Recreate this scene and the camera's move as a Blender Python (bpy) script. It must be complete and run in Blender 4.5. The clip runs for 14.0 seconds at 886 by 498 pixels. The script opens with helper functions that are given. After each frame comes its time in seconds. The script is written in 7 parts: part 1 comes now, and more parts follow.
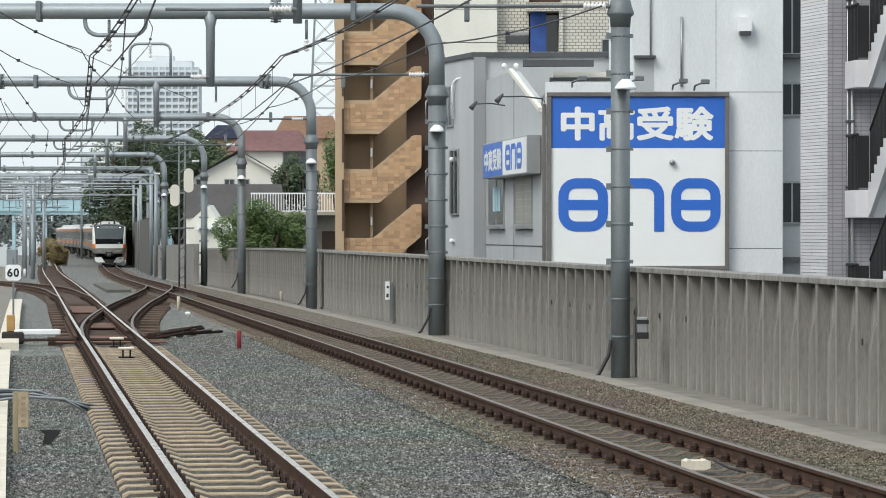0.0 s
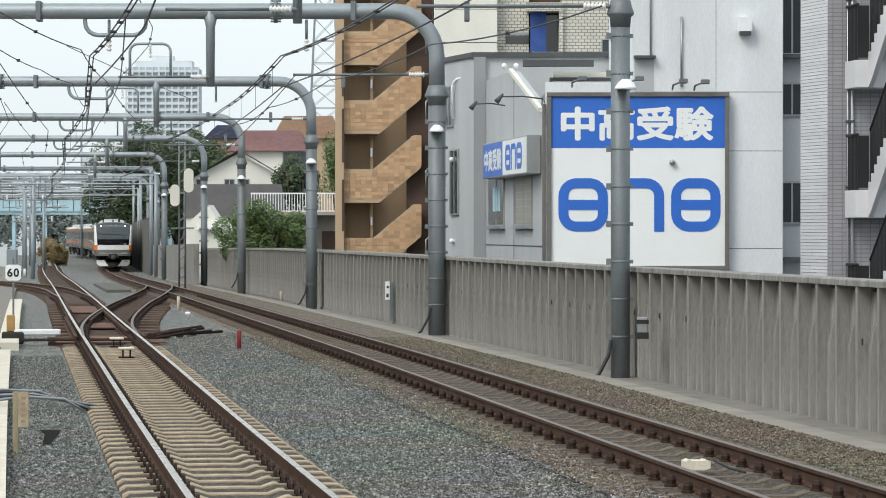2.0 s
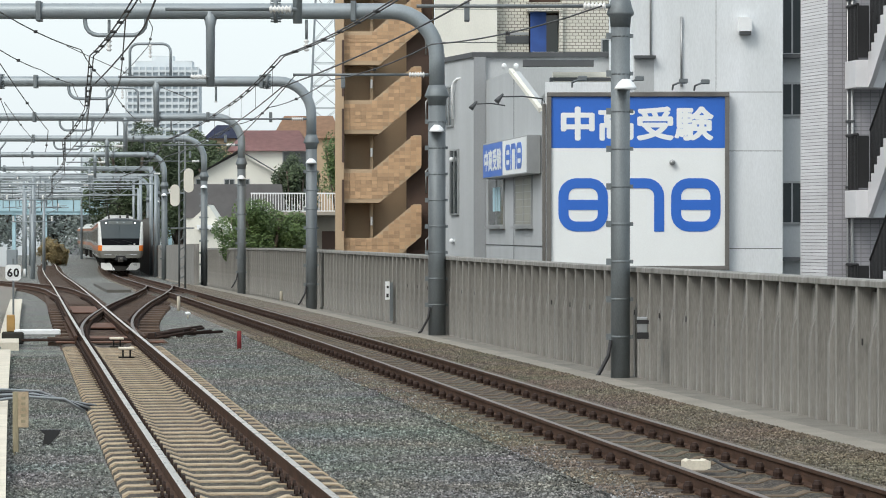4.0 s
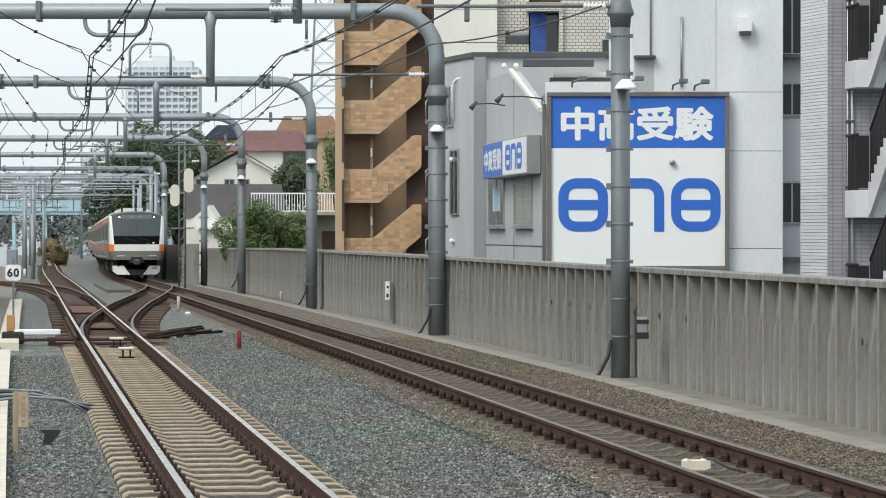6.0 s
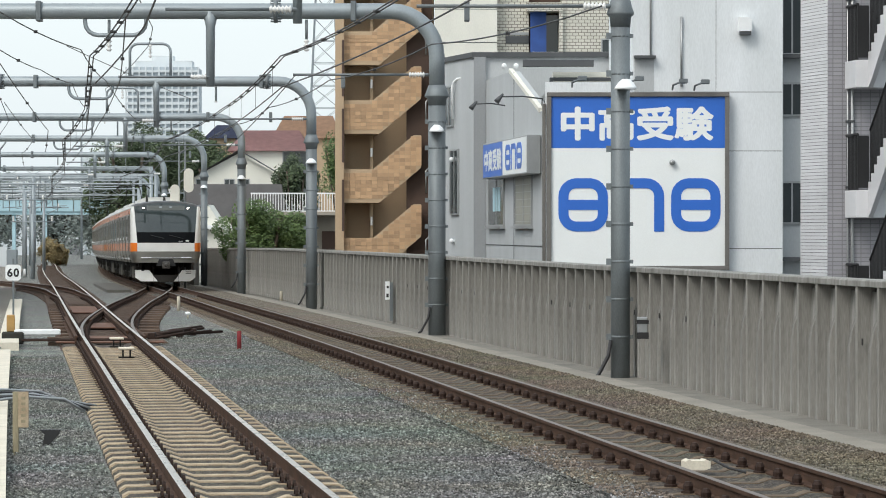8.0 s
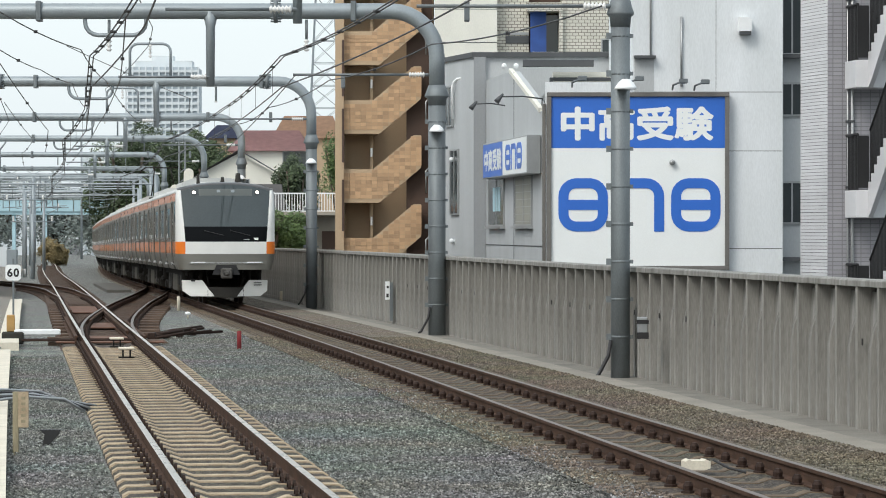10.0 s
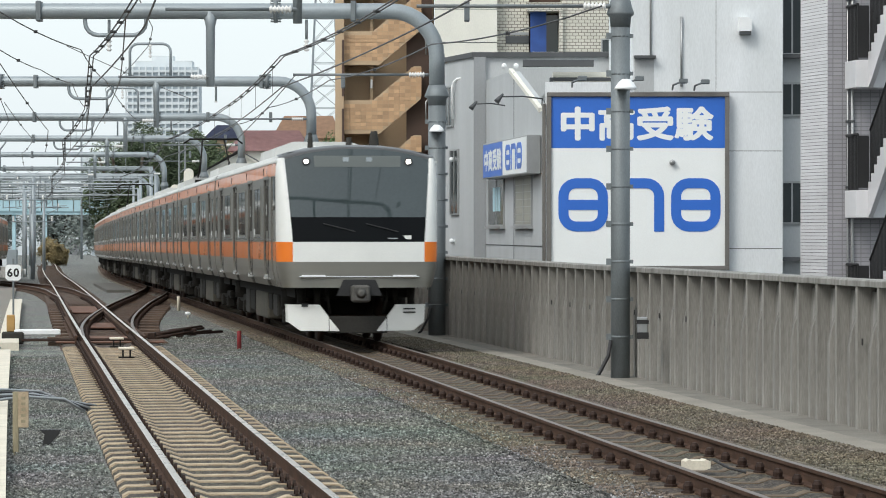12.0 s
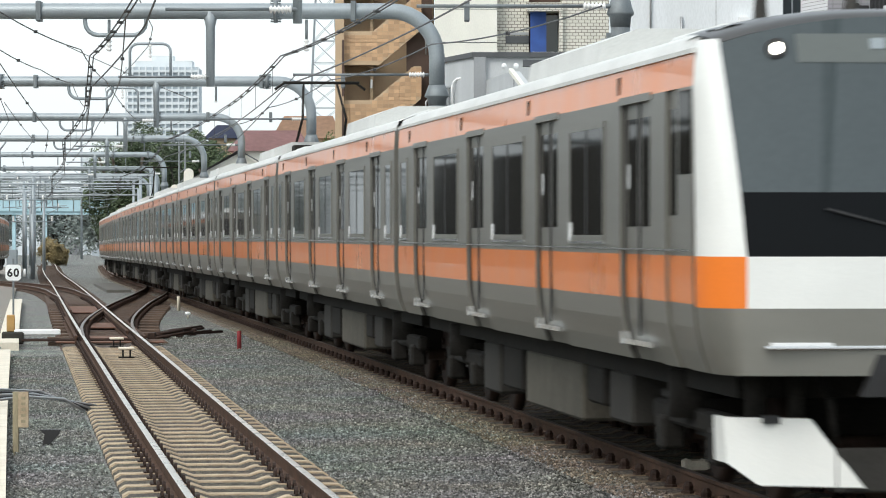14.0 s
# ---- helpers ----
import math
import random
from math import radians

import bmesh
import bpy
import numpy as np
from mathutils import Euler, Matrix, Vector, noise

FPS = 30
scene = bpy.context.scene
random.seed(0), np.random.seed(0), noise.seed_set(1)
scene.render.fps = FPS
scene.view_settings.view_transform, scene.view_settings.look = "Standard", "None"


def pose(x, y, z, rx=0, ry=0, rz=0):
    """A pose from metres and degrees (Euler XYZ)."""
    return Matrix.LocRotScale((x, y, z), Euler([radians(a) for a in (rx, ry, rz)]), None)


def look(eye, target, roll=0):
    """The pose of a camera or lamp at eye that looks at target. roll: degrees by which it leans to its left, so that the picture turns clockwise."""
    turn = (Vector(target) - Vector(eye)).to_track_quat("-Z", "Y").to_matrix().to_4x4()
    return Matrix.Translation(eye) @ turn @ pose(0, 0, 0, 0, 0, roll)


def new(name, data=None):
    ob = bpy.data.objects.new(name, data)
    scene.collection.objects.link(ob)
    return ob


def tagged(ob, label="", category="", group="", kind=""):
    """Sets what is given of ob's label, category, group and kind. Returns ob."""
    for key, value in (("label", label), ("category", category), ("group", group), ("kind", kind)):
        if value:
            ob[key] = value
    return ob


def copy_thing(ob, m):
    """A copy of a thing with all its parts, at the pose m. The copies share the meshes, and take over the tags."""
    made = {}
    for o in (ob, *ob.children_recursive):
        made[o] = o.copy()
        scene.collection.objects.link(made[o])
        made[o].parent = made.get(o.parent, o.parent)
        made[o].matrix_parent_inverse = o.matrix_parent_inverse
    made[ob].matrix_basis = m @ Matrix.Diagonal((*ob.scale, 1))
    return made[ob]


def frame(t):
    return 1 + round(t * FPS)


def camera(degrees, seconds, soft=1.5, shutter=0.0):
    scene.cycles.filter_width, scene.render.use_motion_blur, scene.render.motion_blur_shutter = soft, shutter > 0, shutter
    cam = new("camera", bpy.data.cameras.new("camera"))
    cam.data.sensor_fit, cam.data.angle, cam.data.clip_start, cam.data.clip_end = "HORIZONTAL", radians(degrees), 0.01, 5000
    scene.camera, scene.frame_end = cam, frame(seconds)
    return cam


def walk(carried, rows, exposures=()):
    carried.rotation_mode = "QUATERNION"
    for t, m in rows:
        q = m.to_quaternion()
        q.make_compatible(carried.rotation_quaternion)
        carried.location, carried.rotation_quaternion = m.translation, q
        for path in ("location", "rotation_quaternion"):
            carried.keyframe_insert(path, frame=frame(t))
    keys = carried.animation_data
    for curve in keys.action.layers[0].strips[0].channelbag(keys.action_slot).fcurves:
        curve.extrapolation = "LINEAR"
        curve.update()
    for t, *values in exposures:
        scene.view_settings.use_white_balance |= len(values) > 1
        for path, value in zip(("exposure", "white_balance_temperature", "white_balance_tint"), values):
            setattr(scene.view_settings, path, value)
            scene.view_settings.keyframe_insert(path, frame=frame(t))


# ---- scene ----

# ================= camera =================
cam = camera(14.65, 14.0, soft=1.0, shutter=0.4)
EYE = pose(0, 0, 2.08, 90 - 0.29, 0, 0)
walk(cam, [(0.0, EYE), (14.0, EYE)], exposures=[(0.0, 0.0), (12.7, 0.0), (13.1, 0.06), (13.5, 0.12), (14.0, 0.2)])

# ================= light: bright overcast day =================
world = bpy.data.worlds.new("overcast_sky")
scene.world = world
world.use_nodes = True
wn, wl = world.node_tree.nodes, world.node_tree.links
wn.clear()
sky = wn.new("ShaderNodeTexSky")
sky.sky_type = "NISHITA"
sky.sun_disc = False
sky.sun_elevation, sky.sun_rotation = radians(45), radians(219)
sky.air_density, sky.dust_density = 1.2, 4.0
bg_sky = wn.new("ShaderNodeBackground")
bg_sky.inputs["Strength"].default_value = 0.05
bg_cloud = wn.new("ShaderNodeBackground")
bg_cloud.inputs["Color"].default_value = (0.87, 0.96, 1.0, 1)
bg_cloud.inputs["Strength"].default_value = 0.9
add = wn.new("ShaderNodeAddShader")
w_out = wn.new("ShaderNodeOutputWorld")
wl.new(sky.outputs["Color"], bg_sky.inputs["Color"])
wl.new(bg_sky.outputs[0], add.inputs[0])
wl.new(bg_cloud.outputs[0], add.inputs[1])
wl.new(add.outputs[0], w_out.inputs["Surface"])
sun = new("sun", bpy.data.lights.new("sun", "SUN"))
sun.data.energy, sun.data.angle, sun.data.color = 1.6, radians(25), (1.0, 0.985, 0.95)
sun.matrix_world = look((-36, -45, 58), (0, 0, 0))


# ================= materials =================
def material(name, color, rough=0.6, metal=0.0, var=0.12, scale=3.0, fine=60.0, bump=0.15, color2=None, coat=0.0, stretch=(1, 1, 1), spec=0.5, island=0.0):
    """A surface with broad stains, fine grain and relief at real size."""
    m = bpy.data.materials.new(name)
    m.use_nodes = True
    n, l = m.node_tree.nodes, m.node_tree.links
    b = n["Principled BSDF"]
    b.inputs["Roughness"].default_value, b.inputs["Metallic"].default_value = rough, metal
    b.inputs["Coat Weight"].default_value = coat
    b.inputs["Specular IOR Level"].default_value = spec
    tc = n.new("ShaderNodeTexCoord")
    mp = n.new("ShaderNodeMapping")
    mp.inputs["Scale"].default_value = stretch
    l.new(tc.outputs["Object"], mp.inputs["Vector"])
    big, small = n.new("ShaderNodeTexNoise"), n.new("ShaderNodeTexNoise")
    big.inputs["Scale"].default_value, big.inputs["Detail"].default_value = scale, 5
    small.inputs["Scale"].default_value, small.inputs["Detail"].default_value = fine, 3
    l.new(mp.outputs[0], big.inputs["Vector"])
    l.new(mp.outputs[0], small.inputs["Vector"])
    c2 = color2 or tuple(c * (1 - 2.2 * var) for c in color)
    ramp = n.new("ShaderNodeValToRGB")
    ramp.color_ramp.elements[0].position, ramp.color_ramp.elements[1].position = 0.32, 0.68
    ramp.color_ramp.elements[0].color, ramp.color_ramp.elements[1].color = (*c2, 1), (*color, 1)
    l.new(big.outputs["Fac"], ramp.inputs["Fac"])
    hsv = n.new("ShaderNodeHueSaturation")
    mr = n.new("ShaderNodeMapRange")
    mr.inputs["From Min"].default_value, mr.inputs["From Max"].default_value = 0.3, 0.7
    mr.inputs["To Min"].default_value, mr.inputs["To Max"].default_value = 1 - var, 1 + var
    l.new(small.outputs["Fac"], mr.inputs["Value"])
    value = mr.outputs["Result"]
    if island:
        info = n.new("ShaderNodeObjectInfo")
        geo = n.new("ShaderNodeNewGeometry")
        sm = n.new("ShaderNodeMath")
        sm.operation = "ADD"
        l.new(info.outputs["Random"], sm.inputs[0])
        l.new(geo.outputs["Random Per Island"], sm.inputs[1])
        fr = n.new("ShaderNodeMath")
        fr.operation = "FRACT"
        l.new(sm.outputs[0], fr.inputs[0])
        m2 = n.new("ShaderNodeMapRange")
        m2.inputs["To Min"].default_value, m2.inputs["To Max"].default_value = 1 - island, 1 + island
        l.new(fr.outputs[0], m2.inputs["Value"])
        mul = n.new("ShaderNodeMath")
        mul.operation = "MULTIPLY"
        l.new(value, mul.inputs[0])
        l.new(m2.outputs["Result"], mul.inputs[1])
        value = mul.outputs[0]
    l.new(value, hsv.inputs["Value"])
    l.new(ramp.outputs["Color"], hsv.inputs["Color"])
    l.new(hsv.outputs["Color"], b.inputs["Base Color"])
    rr = n.new("ShaderNodeMapRange")
    rr.inputs["To Min"].default_value, rr.inputs["To Max"].default_value = max(rough - 0.1, 0.02), min(rough + 0.12, 1)
    l.new(big.outputs["Fac"], rr.inputs["Value"])
    if rough >= 0.05:
        l.new(rr.outputs["Result"], b.inputs["Roughness"])
    if bump:
        bp = n.new("ShaderNodeBump")
        bp.inputs["Strength"].default_value, bp.inputs["Distance"].default_value = bump, 0.01
        l.new(small.outputs["Fac"], bp.inputs["Height"])
        l.new(bp.outputs["Normal"], b.inputs["Normal"])
    return m


def glow(name, color, strength):
    m = bpy.data.materials.new(name)
    m.use_nodes = True
    b = m.node_tree.nodes["Principled BSDF"]
    b.inputs["Emission Color"].default_value, b.inputs["Emission Strength"].default_value = (*color, 1), strength
    b.inputs["Base Color"].default_value = (*color, 1)
    return m


def tile_material(name, color, joint, size, rough=0.55, offset=0.5, var=0.1, gap=0.012, tilt=0.0):
    """Small facing tiles too fine to be pieces: joints, tone from tile to tile, relief."""
    m = bpy.data.materials.new(name)
    m.use_nodes = True
    n, l = m.node_tree.nodes, m.node_tree.links
    b = n["Principled BSDF"]
    b.inputs["Roughness"].default_value = rough
    tc, sp, cb = n.new("ShaderNodeTexCoord"), n.new("ShaderNodeSeparateXYZ"), n.new("ShaderNodeCombineXYZ")
    l.new(tc.outputs["Object"], sp.inputs[0])
    ad = n.new("ShaderNodeMath")
    ad.operation = "ADD"
    l.new(sp.outputs["X"], ad.inputs[0])
    l.new(sp.outputs["Y"], ad.inputs[1])
    l.new(ad.outputs[0], cb.inputs["X"])
    l.new(sp.outputs["Z"], cb.inputs["Y"])
    br = n.new("ShaderNodeTexBrick")
    br.offset = offset
    br.inputs["Scale"].default_value = 1.0
    br.inputs["Brick Width"].default_value, br.inputs["Row Height"].default_value = size
    br.inputs["Mortar Size"].default_value = gap
    br.inputs["Color1"].default_value = (*color, 1)
    br.inputs["Color2"].default_value = (*[c * (1 - 2 * var) for c in color], 1)
    br.inputs["Mortar"].default_value = (*joint, 1)
    l.new(cb.outputs[0], br.inputs["Vector"])
    nz = n.new("ShaderNodeTexNoise")
    nz.inputs["Scale"].default_value, nz.inputs["Detail"].default_value = 0.6, 6
    l.new(tc.outputs["Object"], nz.inputs["Vector"])
    mr = n.new("ShaderNodeMapRange")
    mr.inputs["To Min"].default_value, mr.inputs["To Max"].default_value = 0.82, 1.15
    l.new(nz.outputs["Fac"], mr.inputs["Value"])
    hs = n.new("ShaderNodeHueSaturation")
    l.new(mr.outputs["Result"], hs.inputs["Value"])
    l.new(br.outputs["Color"], hs.inputs["Color"])
    l.new(hs.outputs["Color"], b.inputs["Base Color"])
    bp = n.new("ShaderNodeBump")
    bp.inputs["Strength"].default_value, bp.inputs["Distance"].default_value = 0.5, 0.01
    bp.invert = True
    l.new(br.outputs["Fac"], bp.inputs["Height"])
    l.new(bp.outputs["Normal"], b.inputs["Normal"])
    return m


def ballast_material(name, tones, rust=0.0):
    """Crushed stone: tone from stone to stone, gaps with their shade painted in, broad dust."""
    m = bpy.data.materials.new(name)
    m.use_nodes = True
    n, l = m.node_tree.nodes, m.node_tree.links
    b = n["Principled BSDF"]
    b.inputs["Roughness"].default_value = 0.9
    tc = n.new("ShaderNodeTexCoord")
    vo = n.new("ShaderNodeTexVoronoi")
    vo.inputs["Scale"].default_value = 25.0
    l.new(tc.outputs["Object"], vo.inputs["Vector"])
    bw = n.new("ShaderNodeSeparateColor")
    l.new(vo.outputs["Color"], bw.inputs[0])
    ramp = n.new("ShaderNodeValToRGB")
    e = ramp.color_ramp.elements
    e[0].color, e[1].color = (*tones[0], 1), (*tones[2], 1)
    mid = e.new(0.55)
    mid.color = (*tones[1], 1)
    l.new(bw.outputs[0], ramp.inputs["Fac"])
    nz = n.new("ShaderNodeTexNoise")
    nz.inputs["Scale"].default_value, nz.inputs["Detail"].default_value = 0.5, 6
    l.new(tc.outputs["Object"], nz.inputs["Vector"])
    mix = n.new("ShaderNodeMix")
    mix.data_type = "RGBA"
    mix.blend_type = "MULTIPLY"
    mix.inputs["Factor"].default_value = 0.34
    l.new(ramp.outputs["Color"], mix.inputs["A"])
    l.new(nz.outputs["Color"], mix.inputs["B"])
    # Stone centres lighter, edges darker: crevice shade multiplied into the colour.
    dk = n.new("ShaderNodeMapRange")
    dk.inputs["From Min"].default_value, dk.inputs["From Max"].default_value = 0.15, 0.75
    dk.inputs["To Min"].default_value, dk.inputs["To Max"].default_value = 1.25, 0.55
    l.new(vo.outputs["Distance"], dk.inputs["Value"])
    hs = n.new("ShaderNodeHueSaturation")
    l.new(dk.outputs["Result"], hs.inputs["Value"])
    l.new(mix.outputs["Result"], hs.inputs["Color"])
    l.new(hs.outputs["Color"], b.inputs["Base Color"])
    bp = n.new("ShaderNodeBump")
    bp.inputs["Strength"].default_value, bp.inputs["Distance"].default_value = 1.0, 0.03
    bp.invert = True
    l.new(vo.outputs["Distance"], bp.inputs["Height"])
    l.new(bp.outputs["Normal"], b.inputs["Normal"])
    return m


BALLAST = ballast_material("ballast_stone", ((0.09, 0.093, 0.085), (0.205, 0.21, 0.192), (0.52, 0.53, 0.485)))
BALLAST_BROWN = ballast_material("rusty_ballast", ((0.1, 0.08, 0.056), (0.22, 0.18, 0.132), (0.4, 0.34, 0.26)))
PALE_GRAVEL = ballast_material("dusty_gravel", ((0.22, 0.2, 0.17), (0.36, 0.33, 0.28), (0.5, 0.46, 0.4)))
RED_DIRT = ballast_material("rust_red_ballast", ((0.06, 0.035, 0.024), (0.13, 0.078, 0.054), (0.23, 0.15, 0.11)))
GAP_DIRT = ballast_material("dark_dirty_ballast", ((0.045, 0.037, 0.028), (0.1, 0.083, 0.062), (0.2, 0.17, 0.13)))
TIE_DARK = material("tarred_switch_timber", (0.115, 0.076, 0.054), 0.85, 0, 0.2, 4, 60, 0.3, island=0.2)
RAIL_SIDE = material("rusty_rail_steel", (0.1, 0.06, 0.042), 0.85, 0.0, 0.2, 4, 90, 0.3, spec=0.12)
RAIL_TOP = material("polished_rail_head", (0.62, 0.55, 0.47), 0.28, 1.0, 0.06, 3, 80, 0.05)
RAIL_TOP_DULL = material("dull_rail_head", (0.2, 0.165, 0.14), 0.5, 0.7, 0.1, 3, 80, 0.05)
SLEEPER = material("weathered_concrete_sleeper", (0.49, 0.4, 0.28), 0.9, 0, 0.14, 6, 70, 0.3, color2=(0.32, 0.24, 0.155), island=0.14)
SLEEPER_BROWN = material("rust_stained_sleeper", (0.17, 0.122, 0.078), 0.9, 0, 0.22, 6, 70, 0.3, island=0.15)
RUST_STEEL = material("rusted_plate", (0.2, 0.105, 0.07), 0.85, 0.2, 0.2, 5, 80, 0.3)
FASTENER = material("rail_clip_iron", (0.05, 0.031, 0.024), 0.75, 0.1, 0.2, 20, 90, 0.2, spec=0.2)
CONCRETE = material("pale_concrete", (0.4, 0.37, 0.315), 0.9, 0, 0.1, 1.2, 45, 0.25)
KERB = material("dusty_kerb_concrete", (0.32, 0.295, 0.25), 0.9, 0, 0.12, 1.2, 45, 0.25)
WALKWAY = material("dirty_grey_walkway", (0.25, 0.235, 0.205), 0.9, 0, 0.14, 1.5, 40, 0.25)
WALL_PANEL = material("grey_concrete_panel", (0.325, 0.318, 0.296), 0.88, 0, 0.14, 1.9, 30, 0.2, color2=(0.17, 0.164, 0.148), stretch=(3.5, 3.5, 0.3), island=0.07)
GALV = material("grey_painted_steel_pipe", (0.31, 0.35, 0.37), 0.5, 0.35, 0.08, 1.5, 60, 0.08, stretch=(1, 1, 0.4))
GALV_DARK = material("weathered_pole_steel", (0.2, 0.225, 0.235), 0.55, 0.35, 0.12, 2, 60, 0.1, stretch=(2, 2, 0.4))
BLACK_CABLE = material("black_cable", (0.03, 0.03, 0.032), 0.6, 0, 0.1, 5, 50, 0)
WIRE = material("dark_copper_wire", (0.07, 0.07, 0.07), 0.5, 0.6, 0.1, 5, 50, 0)
INSULATOR = material("white_porcelain", (0.8, 0.8, 0.78), 0.25, 0, 0.04, 8, 50, 0, coat=0.4)
LAMP_WHITE = material("white_lamp_hood", (0.85, 0.87, 0.87), 0.35, 0, 0.03, 6, 40, 0)
CREAM = material("cream_cover", (0.72, 0.66, 0.54), 0.8, 0, 0.08, 3, 50, 0.15)
STEEL_BODY = material("brushed_stainless_body", (0.235, 0.228, 0.202), 0.36, 0.6, 0.04, 1.2, 140, 0.02, stretch=(1, 0.1, 4))
ORANGE = material("orange_film", (0.72, 0.2, 0.035), 0.3, 0.0, 0.06, 1.6, 80, 0.02, spec=0.4, coat=0.3, stretch=(1, 1, 0.3))
ORANGE_PAINT = material("orange_corner_paint", (0.8, 0.2, 0.025), 0.45, 0.0, 0.04, 1.2, 80, 0, spec=0.3)
TRAIN_WHITE = material("white_mask_paint", (0.78, 0.79, 0.76), 0.35, 0, 0.03, 1.5, 60, 0, coat=0.3)
TRAIN_ROOF = material("light_grey_roof", (0.6, 0.61, 0.59), 0.6, 0, 0.08, 1.0, 40, 0.05)
TRAIN_DARK = material("dark_underfloor", (0.026, 0.024, 0.021), 0.85, 0, 0.25, 3, 40, 0.1, spec=0.15)
TRAIN_BOX = material("grey_equipment_box", (0.045, 0.043, 0.039), 0.8, 0, 0.12, 2, 40, 0.1, spec=0.15)
TRAIN_GREY = material("dusty_beige_equipment_case", (0.1, 0.093, 0.076), 0.8, 0, 0.2, 2, 40, 0.1, stretch=(1, 1, 0.4), spec=0.2)
TRAIN_GLASS = material("dark_window_glass", (0.014, 0.013, 0.011), 0.04, 0, 0.02, 1, 20, 0, spec=0.025)
COUPLER = material("worn_grey_coupler_iron", (0.12, 0.115, 0.105), 0.6, 0.4, 0.15, 6, 60, 0.1)
WIND_GLASS = material("black_windscreen_glass", (0.042, 0.056, 0.058), 0.02, 0, 0.06, 0.7, 20, 0, spec=0.75)
LOWER_GLASS = material("black_lower_glass", (0.006, 0.007, 0.008), 0.2, 0, 0.02, 1, 20, 0, spec=0.08)
CHROME = material("polished_trim", (0.75, 0.75, 0.74), 0.18, 0.9, 0.02, 2, 40, 0)
BLACK = material("matt_black", (0.02, 0.02, 0.021), 0.6, 0, 0.1, 3, 40, 0.05)
BROW = material("dark_grey_gloss_paint", (0.06, 0.06, 0.06), 0.35, 0, 0.03, 1, 30, 0)
DISPLAY = material("grey_display_film", (0.13, 0.145, 0.14), 0.3, 0, 0.03, 1, 30, 0, spec=0.2)
HEADLAMP = glow("headlamp_glow", (1.0, 0.95, 0.85), 9.0)
BLUE_SIGN = material("blue_sign_sheet", (0.035, 0.16, 0.62), 0.4, 0, 0.03, 0.8, 30, 0)
WHITE_SIGN = material("white_sign_sheet", (0.88, 0.91, 0.9), 0.4, 0, 0.02, 0.6, 30, 0)
SIGN_FRAME = material("brown_grey_sign_frame", (0.2, 0.19, 0.175), 0.5, 0.3, 0.08, 1.5, 40, 0.05)
WHITE_WALL = material("off_white_rendered_wall", (0.76, 0.79, 0.81), 0.8, 0, 0.05, 0.5, 25, 0.1, color2=(0.66, 0.69, 0.7), stretch=(1.5, 1.5, 0.35))
GREY_WALL = material("light_grey_metal_cladding", (0.5, 0.52, 0.53), 0.65, 0.1, 0.05, 0.5, 25, 0.05, color2=(0.42, 0.44, 0.445), stretch=(1.5, 1.5, 0.3))
DARK_TRIM = material("dark_grey_coping", (0.09, 0.095, 0.1), 0.55, 0.3, 0.08, 2, 40, 0.05)
CREAM_WALL = material("cream_panel_wall", (0.78, 0.77, 0.69), 0.75, 0, 0.05, 0.6, 25, 0.05, stretch=(1.5, 1.5, 0.4))
BEIGE = material("beige_stair_render", (0.5, 0.37, 0.24), 0.85, 0, 0.06, 0.5, 25, 0.1)
TAN_TILE = material("tan_facing_tile", (0.52, 0.335, 0.19), 0.6, 0, 0.06, 2, 40, 0.1, island=0.22)
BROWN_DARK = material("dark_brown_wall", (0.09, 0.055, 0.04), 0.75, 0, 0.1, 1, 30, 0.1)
WHITE_BRICK = tile_material("white_facing_brick", (0.66, 0.64, 0.56), (0.2, 0.18, 0.15), (0.24, 0.13), gap=0.013, var=0.04)
GREY_TILE = tile_material("mauve_grey_tile", (0.33, 0.325, 0.345), (0.19, 0.185, 0.2), (0.2, 0.09), gap=0.009, offset=0.0, var=0.06)
SMALL_WHITE_TILE = material("glazed_white_tile", (0.7, 0.7, 0.715), 0.4, 0, 0.05, 1.2, 50, 0.05, island=0.05)
WINDOW_GLASS = material("window_pane", (0.05, 0.06, 0.062), 0.08, 0, 0.05, 1, 20, 0, spec=0.7)
ALU = material("aluminium_frame", (0.42, 0.43, 0.43), 0.4, 0.7, 0.05, 3, 40, 0)
SHUTTER = material("beige_shutter", (0.36, 0.36, 0.31), 0.6, 0.1, 0.06, 2, 40, 0)
BLUE_SHEET = material("blue_tarpaulin", (0.03, 0.09, 0.33), 0.6, 0, 0.12, 2, 40, 0.1)
# Red and tan roof colours are paled to carry distance haze.
ROOF_RED = material("red_brown_roof_tile", (0.38, 0.21, 0.2), 0.75, 0, 0.1, 2, 30, 0.2)
ROOF_TAN = material("tan_roof_tile", (0.45, 0.28, 0.18), 0.75, 0, 0.1, 2, 30, 0.2)
ROOF_GREY = material("grey_slate_roof", (0.15, 0.145, 0.145), 0.8, 0, 0.1, 1.5, 30, 0.2)
ROOF_NAVY = material("navy_roof_sheet", (0.035, 0.045, 0.1), 0.6, 0, 0.08, 1.5, 30, 0.1)
BRICK_RED = material("red_brown_wall", (0.24, 0.12, 0.1), 0.85, 0, 0.1, 1.5, 40, 0.2)
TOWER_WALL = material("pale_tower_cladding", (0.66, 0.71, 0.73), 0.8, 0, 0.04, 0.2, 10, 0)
# Recess and far window tone, lightened and blued: haze mixed into the colour.
TOWER_DARK = material("hazed_tower_recess", (0.45, 0.51, 0.55), 0.5, 0, 0.06, 0.2, 10, 0)
LEAF = material("broadleaf_green", (0.14, 0.215, 0.075), 0.6, 0, 0.25, 0.8, 9, 0.1, color2=(0.06, 0.11, 0.03), island=0.35)
